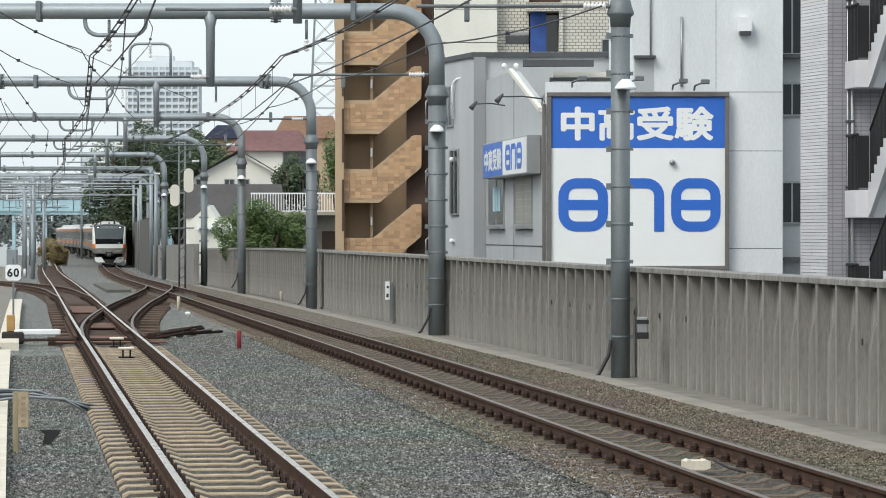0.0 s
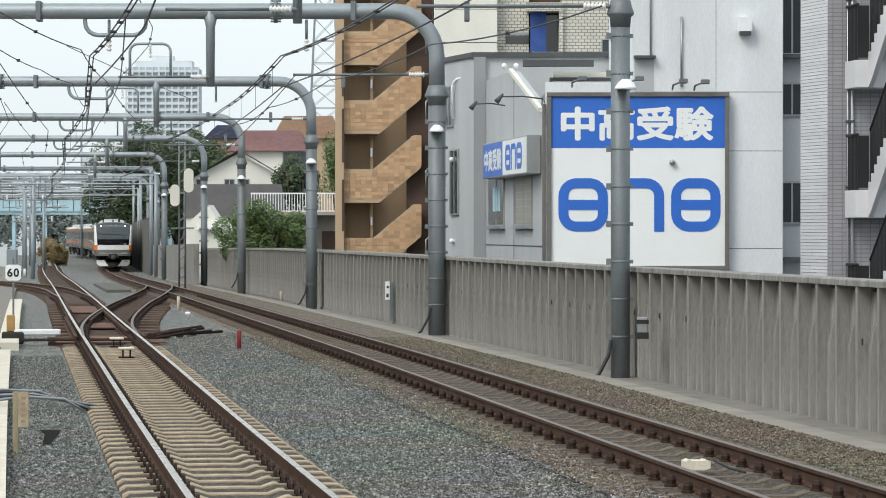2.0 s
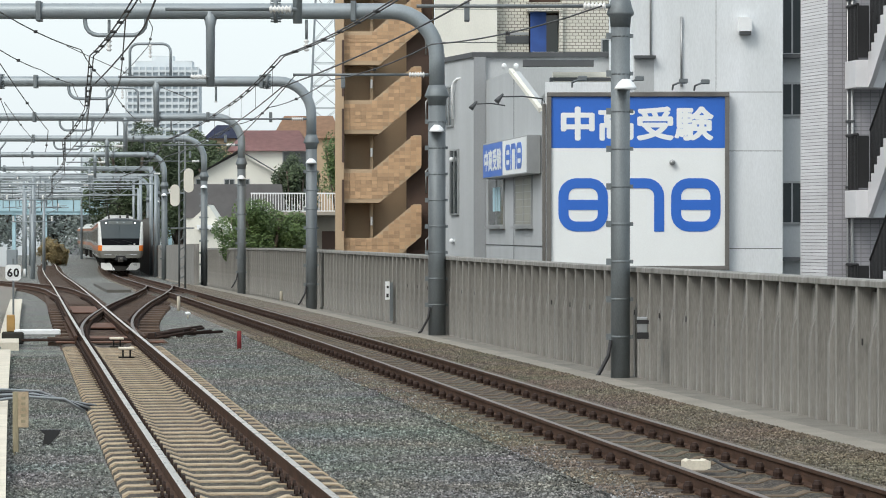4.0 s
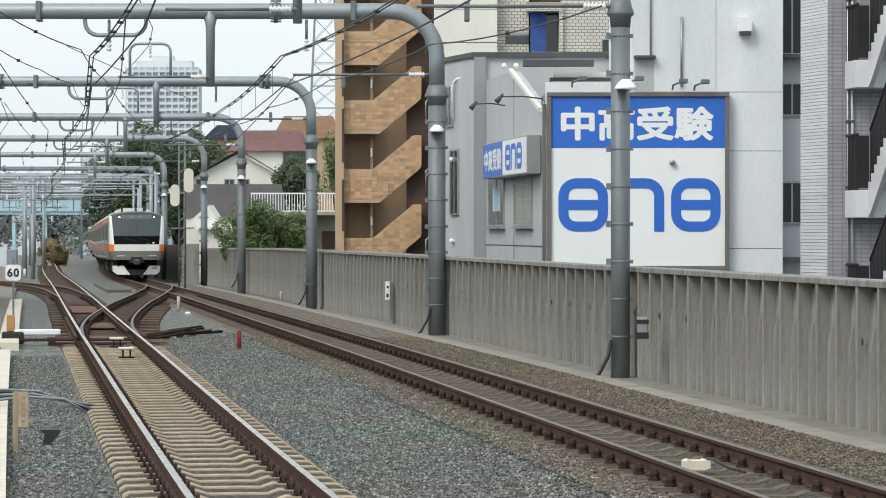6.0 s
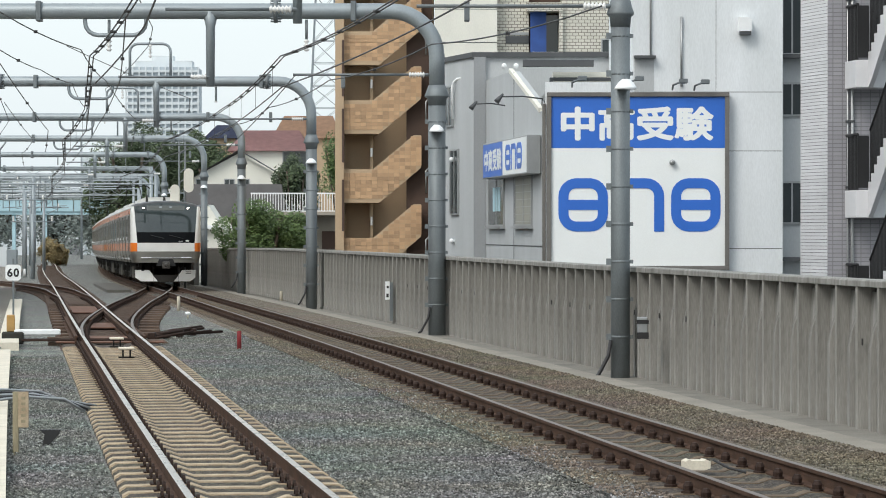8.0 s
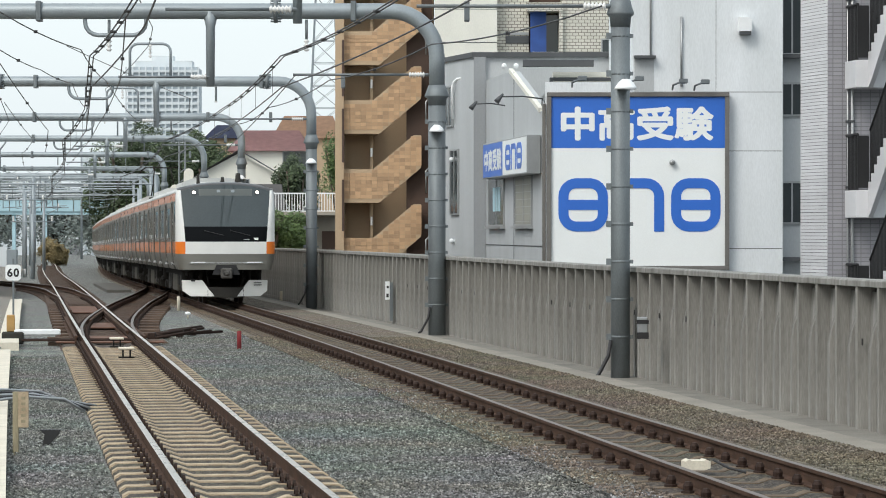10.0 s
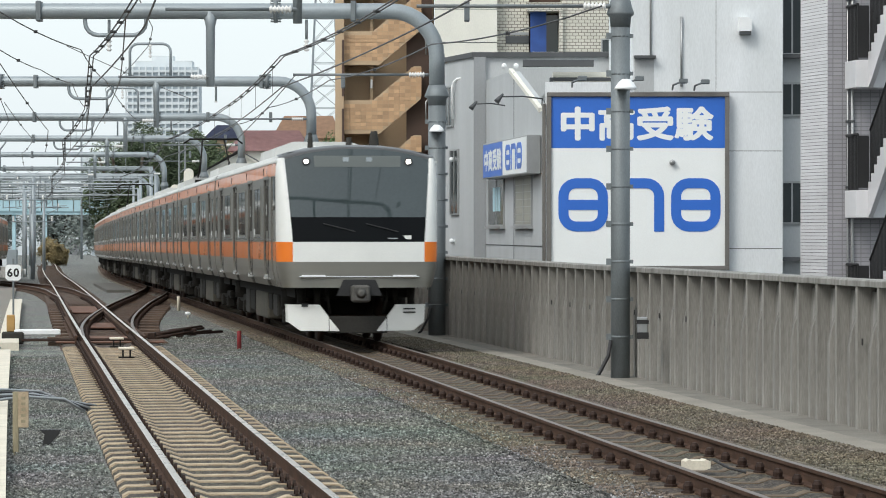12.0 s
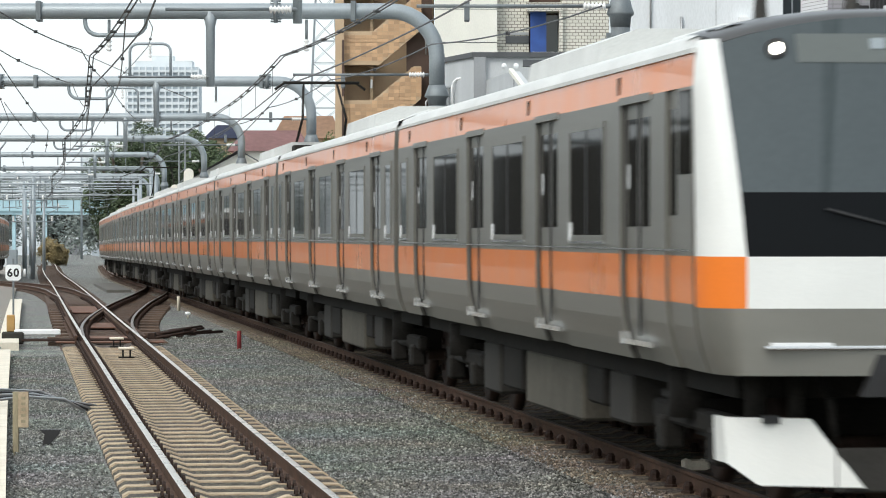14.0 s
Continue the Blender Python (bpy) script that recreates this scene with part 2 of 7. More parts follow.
# Leaf green lifted slightly, with haze in the base colour.
LEAF_DARK = material("dark_evergreen_leaf", (0.085, 0.12, 0.055), 0.65, 0, 0.25, 0.3, 6, 0.1, color2=(0.045, 0.065, 0.032), island=0.35)
# Yellow leaf, dulled by haze put into its colour.
LEAF_YELLOW = material("yellowing_shrub_leaf", (0.32, 0.25, 0.12), 0.7, 0, 0.2, 0.6, 9, 0.1, color2=(0.2, 0.16, 0.08), island=0.3)
# Far leaf greyed and lightened: the haze is painted in.
LEAF_FAR = material("hazy_far_leaf", (0.26, 0.3, 0.28), 0.75, 0, 0.2, 0.2, 5, 0, color2=(0.19, 0.22, 0.2), island=0.3)
BARK = material("grey_bark", (0.1, 0.08, 0.06), 0.9, 0, 0.2, 3, 30, 0.4)
GROUND = material("street_asphalt", (0.09, 0.09, 0.09), 0.9, 0, 0.1, 0.2, 20, 0.1)
RED_POST = material("faded_red_paint", (0.3, 0.03, 0.035), 0.6, 0, 0.12, 8, 60, 0.1)
REFLECTION_DARK = material("dark_brown_reflection_wall", (0.04, 0.036, 0.032), 0.8, 0, 0.2, 0.4, 10, 0.1, stretch=(1, 1, 0.3), spec=0.2)
SOOTY = material("sooty_dark_concrete", (0.13, 0.125, 0.11), 0.9, 0, 0.15, 0.8, 20, 0.2, stretch=(2, 2, 0.4))
TIMBER = material("weathered_timber", (0.3, 0.26, 0.17), 0.85, 0, 0.15, 4, 60, 0.3, stretch=(1, 1, 0.2))
ORANGE_BOX = material("ochre_painted_box", (0.5, 0.3, 0.1), 0.6, 0, 0.1, 4, 50, 0.1)
BLUE_STEEL = material("pale_blue_footbridge_paint", (0.42, 0.62, 0.69), 0.6, 0, 0.06, 1, 20, 0)
PLATFORM = material("platform_asphalt", (0.2, 0.2, 0.2), 0.9, 0, 0.1, 1, 50, 0.2)


# ================= mesh helpers =================
def part(name, bm, mat, parent=None, label=""):
    me = bpy.data.meshes.new(name)
    bm.to_mesh(me)
    bm.free()
    for one in (mat if isinstance(mat, (list, tuple)) else [mat]):
        me.materials.append(one)
    ob = new(name, me)
    if parent:
        ob.parent = parent
    if label:
        ob["label"] = label
    return ob


def share(name, me, parent, m):
    """Another object on a mesh that is already there."""
    ob = new(name, me)
    ob.parent = parent
    ob.matrix_basis = m
    return ob


def thing(name, label, category, m=None, group="", kind=""):
    ob = new(name)
    ob.empty_display_size = 0.2
    if m is not None:
        ob.matrix_basis = m
    return tagged(ob, label, category, group, kind)


def box(bm, x0, x1, y0, y1, z0, z1, bevel=0.0, m=None, mat=0):
    ret = bmesh.ops.create_cube(bm, size=1.0)
    vs = ret["verts"]
    for v in vs:
        v.co = Vector((x0 + (v.co.x + 0.5) * (x1 - x0), y0 + (v.co.y + 0.5) * (y1 - y0), z0 + (v.co.z + 0.5) * (z1 - z0)))
    fs = {f for v in vs for f in v.link_faces}
    for f in fs:
        f.material_index = mat
    if bevel:
        es = {e for v in vs for e in v.link_edges}
        r = bmesh.ops.bevel(bm, geom=list(es), offset=bevel, segments=1, affect="EDGES")
        vs = list({v for v in r["verts"]} | {v for v in vs if v.is_valid})
    if m is not None:
        for v in vs:
            v.co = m @ v.co
    return bm


def boxes(*rows, bevel=0.0):
    bm = bmesh.new()
    for r in rows:
        box(bm, *r, bevel=bevel)
    return bm


def prism(bm, outline, z0, z1, mat=0):
    """An upright solid on a closed outline of (x, y)."""
    lo = [bm.verts.new((x, y, z0)) for x, y in outline]
    hi = [bm.verts.new((x, y, z1)) for x, y in outline]
    n = len(outline)
    fs = [bm.faces.new(lo[::-1]), bm.faces.new(hi)]
    for i in range(n):
        fs.append(bm.faces.new((lo[i], lo[(i + 1) % n], hi[(i + 1) % n], hi[i])))
    for f in fs:
        f.material_index = mat
    return bm


def slab(bm, outline, y0, y1, mat=0):
    """A solid whose outline of (x, z) faces along y, between y0 and y1."""
    a = [bm.verts.new((x, y0, z)) for x, z in outline]
    b = [bm.verts.new((x, y1, z)) for x, z in outline]
    n = len(outline)
    fs = [bm.faces.new(a), bm.faces.new(b[::-1])]
    for i in range(n):
        fs.append(bm.faces.new((a[(i + 1) % n], a[i], b[i], b[(i + 1) % n])))
    for f in fs:
        f.material_index = mat
    bmesh.ops.recalc_face_normals(bm, faces=bm.faces[:])
    return bm


def tube(bm, pts, r, seg=10, cap=True, mat=0):
    """A round bar along points; r is one radius or one for each point."""
    pts = [Vector(p) for p in pts]
    rs = r if isinstance(r, (list, tuple)) else [r] * len(pts)
    rings, up = [], None
    for i, p in enumerate(pts):
        d = (pts[min(i + 1, len(pts) - 1)] - pts[max(i - 1, 0)]).normalized()
        if up is None:
            up = d.orthogonal().normalized()
        up = (up - d * up.dot(d))
        up = up.normalized() if up.length > 1e-6 else d.orthogonal().normalized()
        side = d.cross(up)
        rings.append([bm.verts.new(p + rs[i] * (math.cos(2 * math.pi * k / seg) * up + math.sin(2 * math.pi * k / seg) * side)) for k in range(seg)])
    for a, b in zip(rings, rings[1:]):
        for k in range(seg):
            f = bm.faces.new((a[k], a[(k + 1) % seg], b[(k + 1) % seg], b[k]))
            f.smooth = seg > 5
            f.material_index = mat
    if cap:
        bm.faces.new(rings[0][::-1]).material_index = mat
        bm.faces.new(rings[-1]).material_index = mat
    return bm


def bar(bm, p, q, r, seg=6):
    return tube(bm, [p, q], r, seg)


def curve_at(nodes, y):
    """Smooth x over the nodes (y, x)."""
    k = 1
    while k < len(nodes) - 3 and y > nodes[k + 1][0]:
        k += 1
    (y0, x0), (y1, x1), (y2, x2), (y3, x3) = nodes[k - 1:k + 3]
    t = (y - y1) / (y2 - y1)
    m1, m2 = (x2 - x0) / (y2 - y0) * (y2 - y1), (x3 - x1) / (y3 - y1) * (y2 - y1)
    return (2 * t**3 - 3 * t * t + 1) * x1 + (t**3 - 2 * t * t + t) * m1 + (-2 * t**3 + 3 * t * t) * x2 + (t**3 - t * t) * m2


# centre lines of the tracks as (y, x)
MAIN = [(-60, 14.4), (-30, 10.5), (0, 6.55), (21, 3.86), (31.5, 2.53), (52.6, -0.12), (84, -4.05), (126, -9.2), (168, -14.3), (210, -19.25), (245, -23.15), (305, -29.5), (350, -34.1), (400, -40.0), (450, -47.0), (520, -57.2), (560, -63.0)]
LOOP = [(-60, 10.3), (-30, 6.2), (0, 2.12), (21, -0.64), (31.5, -1.98), (52.6, -4.61), (84, -8.46), (126, -13.51), (168, -18.55), (210, -23.63), (263, -29.96), (330, -37.9), (400, -47.6), (450, -58), (520, -76)]


def main_x(y):
    return curve_at(MAIN, y)


def loop_x(y):
    return curve_at(LOOP, y)


GRADE = [(-100, 0.0), (-50, 0.0), (40, 0.0), (62, -0.01), (93, -0.09), (126, -0.21), (155, -0.34), (198, -0.57), (245, -0.8), (300, -0.94), (400, -0.97), (600, -0.97), (700, -0.97)]


def along(fx, y, off=0.0, z=0.0):
    """A point beside a track's centre line, and the line's way there."""
    d = Vector((fx(y + 0.5) - fx(y - 0.5), 1.0, 0)).normalized()
    return Vector((fx(y) + off * d.y, y - off * d.x, z + curve_at(GRADE, y))), d


def ribbon(bm, fx, y0, y1, step, a, b, z, mat=0):
    """A flat strip beside a track from offset a to b."""
    last = None
    n = max(1, int((y1 - y0) / step))
    for i in range(n + 1):
        y = y0 + (y1 - y0) * i / n
        p, q = along(fx, y, a, z)[0], along(fx, y, b, z)[0]
        now = (bm.verts.new(p), bm.verts.new(q))
        if last:
            bm.faces.new((last[0], last[1], now[1], now[0])).material_index = mat
        last = now
    return bm


def sweep(bm, fx, y0, y1, step, outline, off=0.0, z=0.0, closed=True, mats=None, taper=None):
    """An outline of (sideways, up) swept along a track."""
    rings = []
    n = max(1, int((y1 - y0) / step))
    for i in range(n + 1):
        y = y0 + (y1 - y0) * i / n
        o = off(y) if callable(off) else off
        rings.append([bm.verts.new(along(fx, y, o + u, z + w)[0]) for u, w in outline])
    m = len(outline)
    for a, b in zip(rings, rings[1:]):
        for k in range(m if closed else m - 1):
            f = bm.faces.new((a[k], a[(k + 1) % m], b[(k + 1) % m], b[k]))
            if mats:
                f.material_index = mats[k]
    if closed:
        bm.faces.new(rings[0])
        bm.faces.new(rings[-1][::-1])
    return bm


# ================= ground, viaduct, ballast =================
def wall_off(y):
    """How far the barrier stands from the main track's centre."""
    return 3.5 if y < 92 else 3.5 - 0.3 * min((y - 92) / 60, 1)


def make_ground():
    bm = bmesh.new()
    box(bm, -2500, 2500, -400, 4500, -7.5, -7.0)
    tagged(part("ground", bm, GROUND), "grey asphalt street level below the railway viaduct", "ground", kind="structure")
    bm = bmesh.new()
    sweep(bm, main_x, -40, 480, 6, [(-60, -1.3), (4.6, -1.3), (4.6, -0.42), (-60, -0.42)])
    tagged(part("viaduct_deck", bm, CONCRETE), "grey concrete viaduct deck carrying the tracks", "viaduct", kind="structure")
    bm = bmesh.new()
    sweep(bm, main_x, -40, 480, 2, [(-59, -0.4), (2.62, -0.4), (2.3, -0.24), (-59, -0.24)])
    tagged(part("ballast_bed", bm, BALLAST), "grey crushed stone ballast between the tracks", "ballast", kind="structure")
    bm = bmesh.new()
    sweep(bm, main_x, 20, 300, 1.5, [(-1.3, -0.3), (1.4, -0.3), (1.4, -0.216), (-1.12, -0.216)])
    tagged(part("rusty_ballast_strip", bm, BALLAST_BROWN), "rust-brown stained ballast under the main track", "ballast", kind="structure")
    bm = bmesh.new()
    sweep(bm, main_x, 20, 180, 1.5, [(1.4, -0.214), (2.45, -0.3), (2.45, -0.2), (1.4, -0.196)])
    tagged(part("brown_ballast_shoulder", bm, BALLAST_BROWN), "brown dusty ballast shoulder beside the concrete strip", "ballast", kind="structure")
    bm = bmesh.new()
    sweep(bm, loop_x, 20, 75, 1.5, [(-1.04, -0.3), (1.04, -0.3), (0.99, -0.215), (0.94, -0.182), (0.36, -0.167), (0.26, -0.202), (-0.26, -0.202), (-0.36, -0.167), (-0.94, -0.182), (-0.99, -0.215)])
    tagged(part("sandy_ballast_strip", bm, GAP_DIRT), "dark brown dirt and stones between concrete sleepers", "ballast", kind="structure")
    bm = bmesh.new()
    sweep(bm, main_x, 20, 140, 1.5, [(-1.04, -0.3), (1.04, -0.3), (0.99, -0.21), (0.94, -0.178), (0.36, -0.163), (0.26, -0.198), (-0.26, -0.198), (-0.36, -0.163), (-0.94, -0.178), (-0.99, -0.21)])
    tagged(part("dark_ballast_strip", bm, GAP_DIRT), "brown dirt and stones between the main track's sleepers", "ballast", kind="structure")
    for fx, a, b, lift in ((loop_x, 68, 128, 0.0), (cross_x, 76, 150, 0.006)):
        bm = bmesh.new()
        sweep(bm, fx, a, b, 1.5, [(-1.15, -0.3), (1.15, -0.3), (1.0, -0.226 + lift), (-1.0, -0.226 + lift)])
        tagged(part("rusty_points_bed", bm, RED_DIRT), "rust-red stained ballast under the points", "ballast", kind="structure")
    bm = bmesh.new()
    sweep(bm, main_x, 20, 330, 2, [(2.9, -0.4), (4.2, -0.4), (4.2, -0.25), (2.9, -0.25)])
    tagged(part("walkway", bm, WALKWAY), "dirty grey concrete walkway at the foot of the barrier", "walkway", kind="structure")
    bm = bmesh.new()
    sweep(bm, main_x, 20, 330, 2, [(2.42, -0.4), (2.87, -0.4), (2.87, -0.21), (2.85, -0.2), (2.44, -0.2), (2.42, -0.21)])
    tagged(part("kerb_strip", bm, KERB), "pale concrete kerb strip along the foot of the barrier", "kerb", kind="structure")
    # Added wall, out of view: gives the train's glass and side something dark to reflect.
    bm = bmesh.new()
    sweep(bm, main_x, -40, 390, 10, [(-48.6, -0.4), (-48, -0.4), (-48, 10.5), (-48.6, 10.5)])
    tagged(part("wall_opposite", bm, REFLECTION_DARK), "unseen dark brown wall added to darken reflections in the train's side", "wall", kind="structure")
    bm = bmesh.new()
    box(bm, -9, 0.4, -15, 8, -0.42, 1.05)
    tagged(part("platform", bm, PLATFORM), "dark grey station platform end", "platform", kind="structure")


def scatter_stones(name, mat, spans, label):
    """Loose stones on the ballast, one joined mesh."""
    rng = np.random.default_rng(5)
    base = np.array([(1, 0, 0), (-1, 0, 0), (0, 1, 0), (0, -1, 0), (0, 0, 1), (0, 0, -1)], float)
    tri = [(0, 2, 4), (2, 1, 4), (1, 3, 4), (3, 0, 4), (2, 0, 5), (1, 2, 5), (3, 1, 5), (0, 3, 5)]
    verts, faces = [], []
    for fx, y0, y1, a, b, z, count in spans:
        for i in range(count):
            y = y0 + (y1 - y0) * rng.random() ** 1.3
            p = along(fx, y, a + (b - a) * rng.random(), z)[0]
            size = rng.uniform(0.012, 0.025)
            vs = base * size * rng.uniform(0.6, 1.15, (6, 1)) * (1, 1, 0.75)
            t = rng.random() * 6.28
            c, s = math.cos(t), math.sin(t)
            k = len(verts)
            for x, yy, zz in vs:
                verts.append((p.x + c * x - s * yy, p.y + s * x + c * yy, p.z + zz + 0.012))
            faces.extend((k + q, k + r, k + u) for q, r, u in tri)
    me = bpy.data.meshes.new(name)
    me.from_pydata(verts, [], faces)
    me.materials.append(mat)
    tagged(new(name, me), label, "gravel", kind="stuff")


# ================= tracks =================
RAIL = [(-0.065, -0.165), (0.065, -0.165), (0.065, -0.15), (0.012, -0.13), (0.012, -0.045), (0.033, -0.035), (0.033, -0.004), (0.022, 0.0), (-0.022, 0.0), (-0.033, -0.004), (-0.033, -0.035), (-0.012, -0.045), (-0.012, -0.13), (-0.065, -0.15)]
RAIL_MATS = [0, 0, 0, 0, 0, 0, 1, 1, 1, 0, 0, 0, 0, 0]
GAUGE = 0.566
PITCH = 0.76


def rail_pair(parent, fx, y0, y1, top):
    for side in (-GAUGE, GAUGE):
        bm = bmesh.new()
        sweep(bm, fx, y0, y1, 1.2, RAIL, off=side, mats=RAIL_MATS)
        part("rail", bm, (RAIL_SIDE, top), parent)


def sleeper_mesh(name, mat):
    """A pretensioned concrete sleeper: high seats, low waist."""
    top = [(-1.0, -0.2), (-0.95, -0.17), (-0.36, -0.155), (-0.26, -0.19), (0.26, -0.19), (0.36, -0.155), (0.95, -0.17), (1.0, -0.2)]
    bm = bmesh.new()
    a = [bm.verts.new((x, -0.1, z)) for x, z in top]
    b = [bm.verts.new((x, 0.1, z)) for x, z in top]
    c = [bm.verts.new((x, -0.13, -0.36)) for x, z in top]
    d = [bm.verts.new((x, 0.13, -0.36)) for x, z in top]
    for i in range(7):
        bm.faces.new((a[i], a[i + 1], b[i + 1], b[i]))
        bm.faces.new((c[i], c[i + 1], a[i + 1], a[i]))
        bm.faces.new((b[i], b[i + 1], d[i + 1], d[i]))
    bm.faces.new((a[0], b[0], d[0], c[0]))
    bm.faces.new((b[7], a[7], c[7], d[7]))
    me = bpy.data.meshes.new(name)
    bm.to_mesh(me)
    bm.free()
    me.materials.append(mat)
    return me


def turn_at(fx, y):
    p, d = along(fx, y)
    return Matrix.Translation(p) @ Matrix.Rotation(math.atan2(-d.x, d.y), 4, "Z")


def dome_clip(verts, faces, m, x, r, h):
    """A bolted clip: a square plate under an eight-sided rounded cap."""
    k = len(verts)
    for z, q in ((-0.178, 1.25), (-0.142, 1.2), (-0.14, 0.85), (-0.15 + h * 0.6, 0.95), (-0.15 + h, 0.55)):
        verts.extend((m @ Vector((x + r * q * math.cos(a * math.pi / 4), r * q * 1.25 * math.sin(a * math.pi / 4), z)))[:] for a in range(8))
    for j in range(4):
        for a in range(8):
            b = (a + 1) % 8
            faces.append((k + j * 8 + a, k + j * 8 + b, k + j * 8 + 8 + b, k + j * 8 + 8 + a))
    faces.append(tuple(k + 32 + a for a in range(8)))


def spring_clip(verts, faces, m, x, r, h):
    """A sprung steel clip: two bent bars over a low plate."""
    for dx in (-0.02, 0.03):
        k = len(verts)
        for j in range(6):
            a = j / 5 * math.pi
            c, z = -0.075 * math.cos(a), -0.165 + h * math.sin(a)
            verts.extend((m @ Vector((x + dx + u, c * (1 + v), z + v * 0.22)))[:] for u, v in ((-0.012, 0.0), (0.012, 0.0), (0.012, 0.1), (-0.012, 0.1)))
        for j in range(5):
            for a in range(4):
                b = (a + 1) % 4
                faces.append((k + j * 4 + a, k + j * 4 + b, k + j * 4 + 4 + b, k + j * 4 + 4 + a))
    k = len(verts)
    verts.extend((m @ Vector((x + sx * 0.06, sy * 0.1, z)))[:] for z in (-0.185, -0.152) for sx, sy in ((-1, -1), (1, -1), (1, 1), (-1, 1)))
    faces.extend(tuple(k + i for i in q) for q in ((0, 1, 5, 4), (1, 2, 6, 5), (2, 3, 7, 6), (3, 0, 4, 7), (4, 5, 6, 7)))


def clips(parent, fx, y0, y1, proud, label):
    """The clips that hold the rails down, joined."""
    verts, faces = [], []
    y = y0
    while y < y1:
        m = turn_at(fx, y)
        for x in (-GAUGE - 0.105, -GAUGE + 0.105, GAUGE - 0.105, GAUGE + 0.105):
            if proud > 0.065:
                dome_clip(verts, faces, m, x, 0.05, proud)
            else:
                spring_clip(verts, faces, m, x, 0.05, proud)
        y += PITCH
    me = bpy.data.meshes.new("rail_clips")
    me.from_pydata(verts, [], faces)
    me.materials.append(FASTENER)
    ob = new("rail_clips", me)
    ob.parent = parent
    tagged(ob, label, kind="stuff")


def track(name, fx, y0, y1, mat, top, label, near=110, proud=0.06):
    tr = thing(name, label, "railway track", kind="structure")
    rail_pair(tr, fx, y0, y1, top)
    me = sleeper_mesh("sleeper", mat)
    y = y0 + 0.3
    while y < min(near, y1):
        share("sleeper", me, tr, turn_at(fx, y))
        y += PITCH
    if y1 > near:
        bm = bmesh.new()
        while y < y1 - 0.5:
            box(bm, -1, 1, -0.11, 0.11, -0.3, -0.205, m=turn_at(fx, y))
            y += PITCH
        ob = part("far_sleepers", bm, TIE_DARK, tr, "row of distant rust-stained sleepers")
        tagged(ob, kind="stuff")
    clips(tr, fx, y0 + 0.3, min(max(near, 128), y1), proud, "rusty iron rail clips along the rails")
    return tr


CROSS = [(50, -4.3), (66, -6.27), (78, -7.6), (90, -8.6), (108, -9.78), (132, -11.15), (155, -12.78), (175, -15.15), (190, -17.0)]
SIDE = [(90, -9.2), (118, -12.55), (130, -14.2), (140, -15.6), (152, -17.6), (168, -21.0), (200, -29.5), (240, -42), (280, -56)]
FAR = [(-120, -16), (-60, -12.5), (0, -11.5), (60, -13.5), (110, -17.6), (150, -21.7), (180, -25.0), (220, -29.3), (260, -34.3), (300, -39.6), (350, -46.5), (400, -55), (460, -68)]


def cross_x(y):
    return curve_at(CROSS, y)


def side_x(y):
    return curve_at(SIDE, y)


def far_x(y):
    return curve_at(FAR, y)


# ================= barrier of concrete panels =================
def wall_lift(y):
    """How far the barrier's top departs from the rails' grade."""
    return -0.07 if y < 60 else (-0.07 + 0.17 * min((y - 60) / 70, 1))


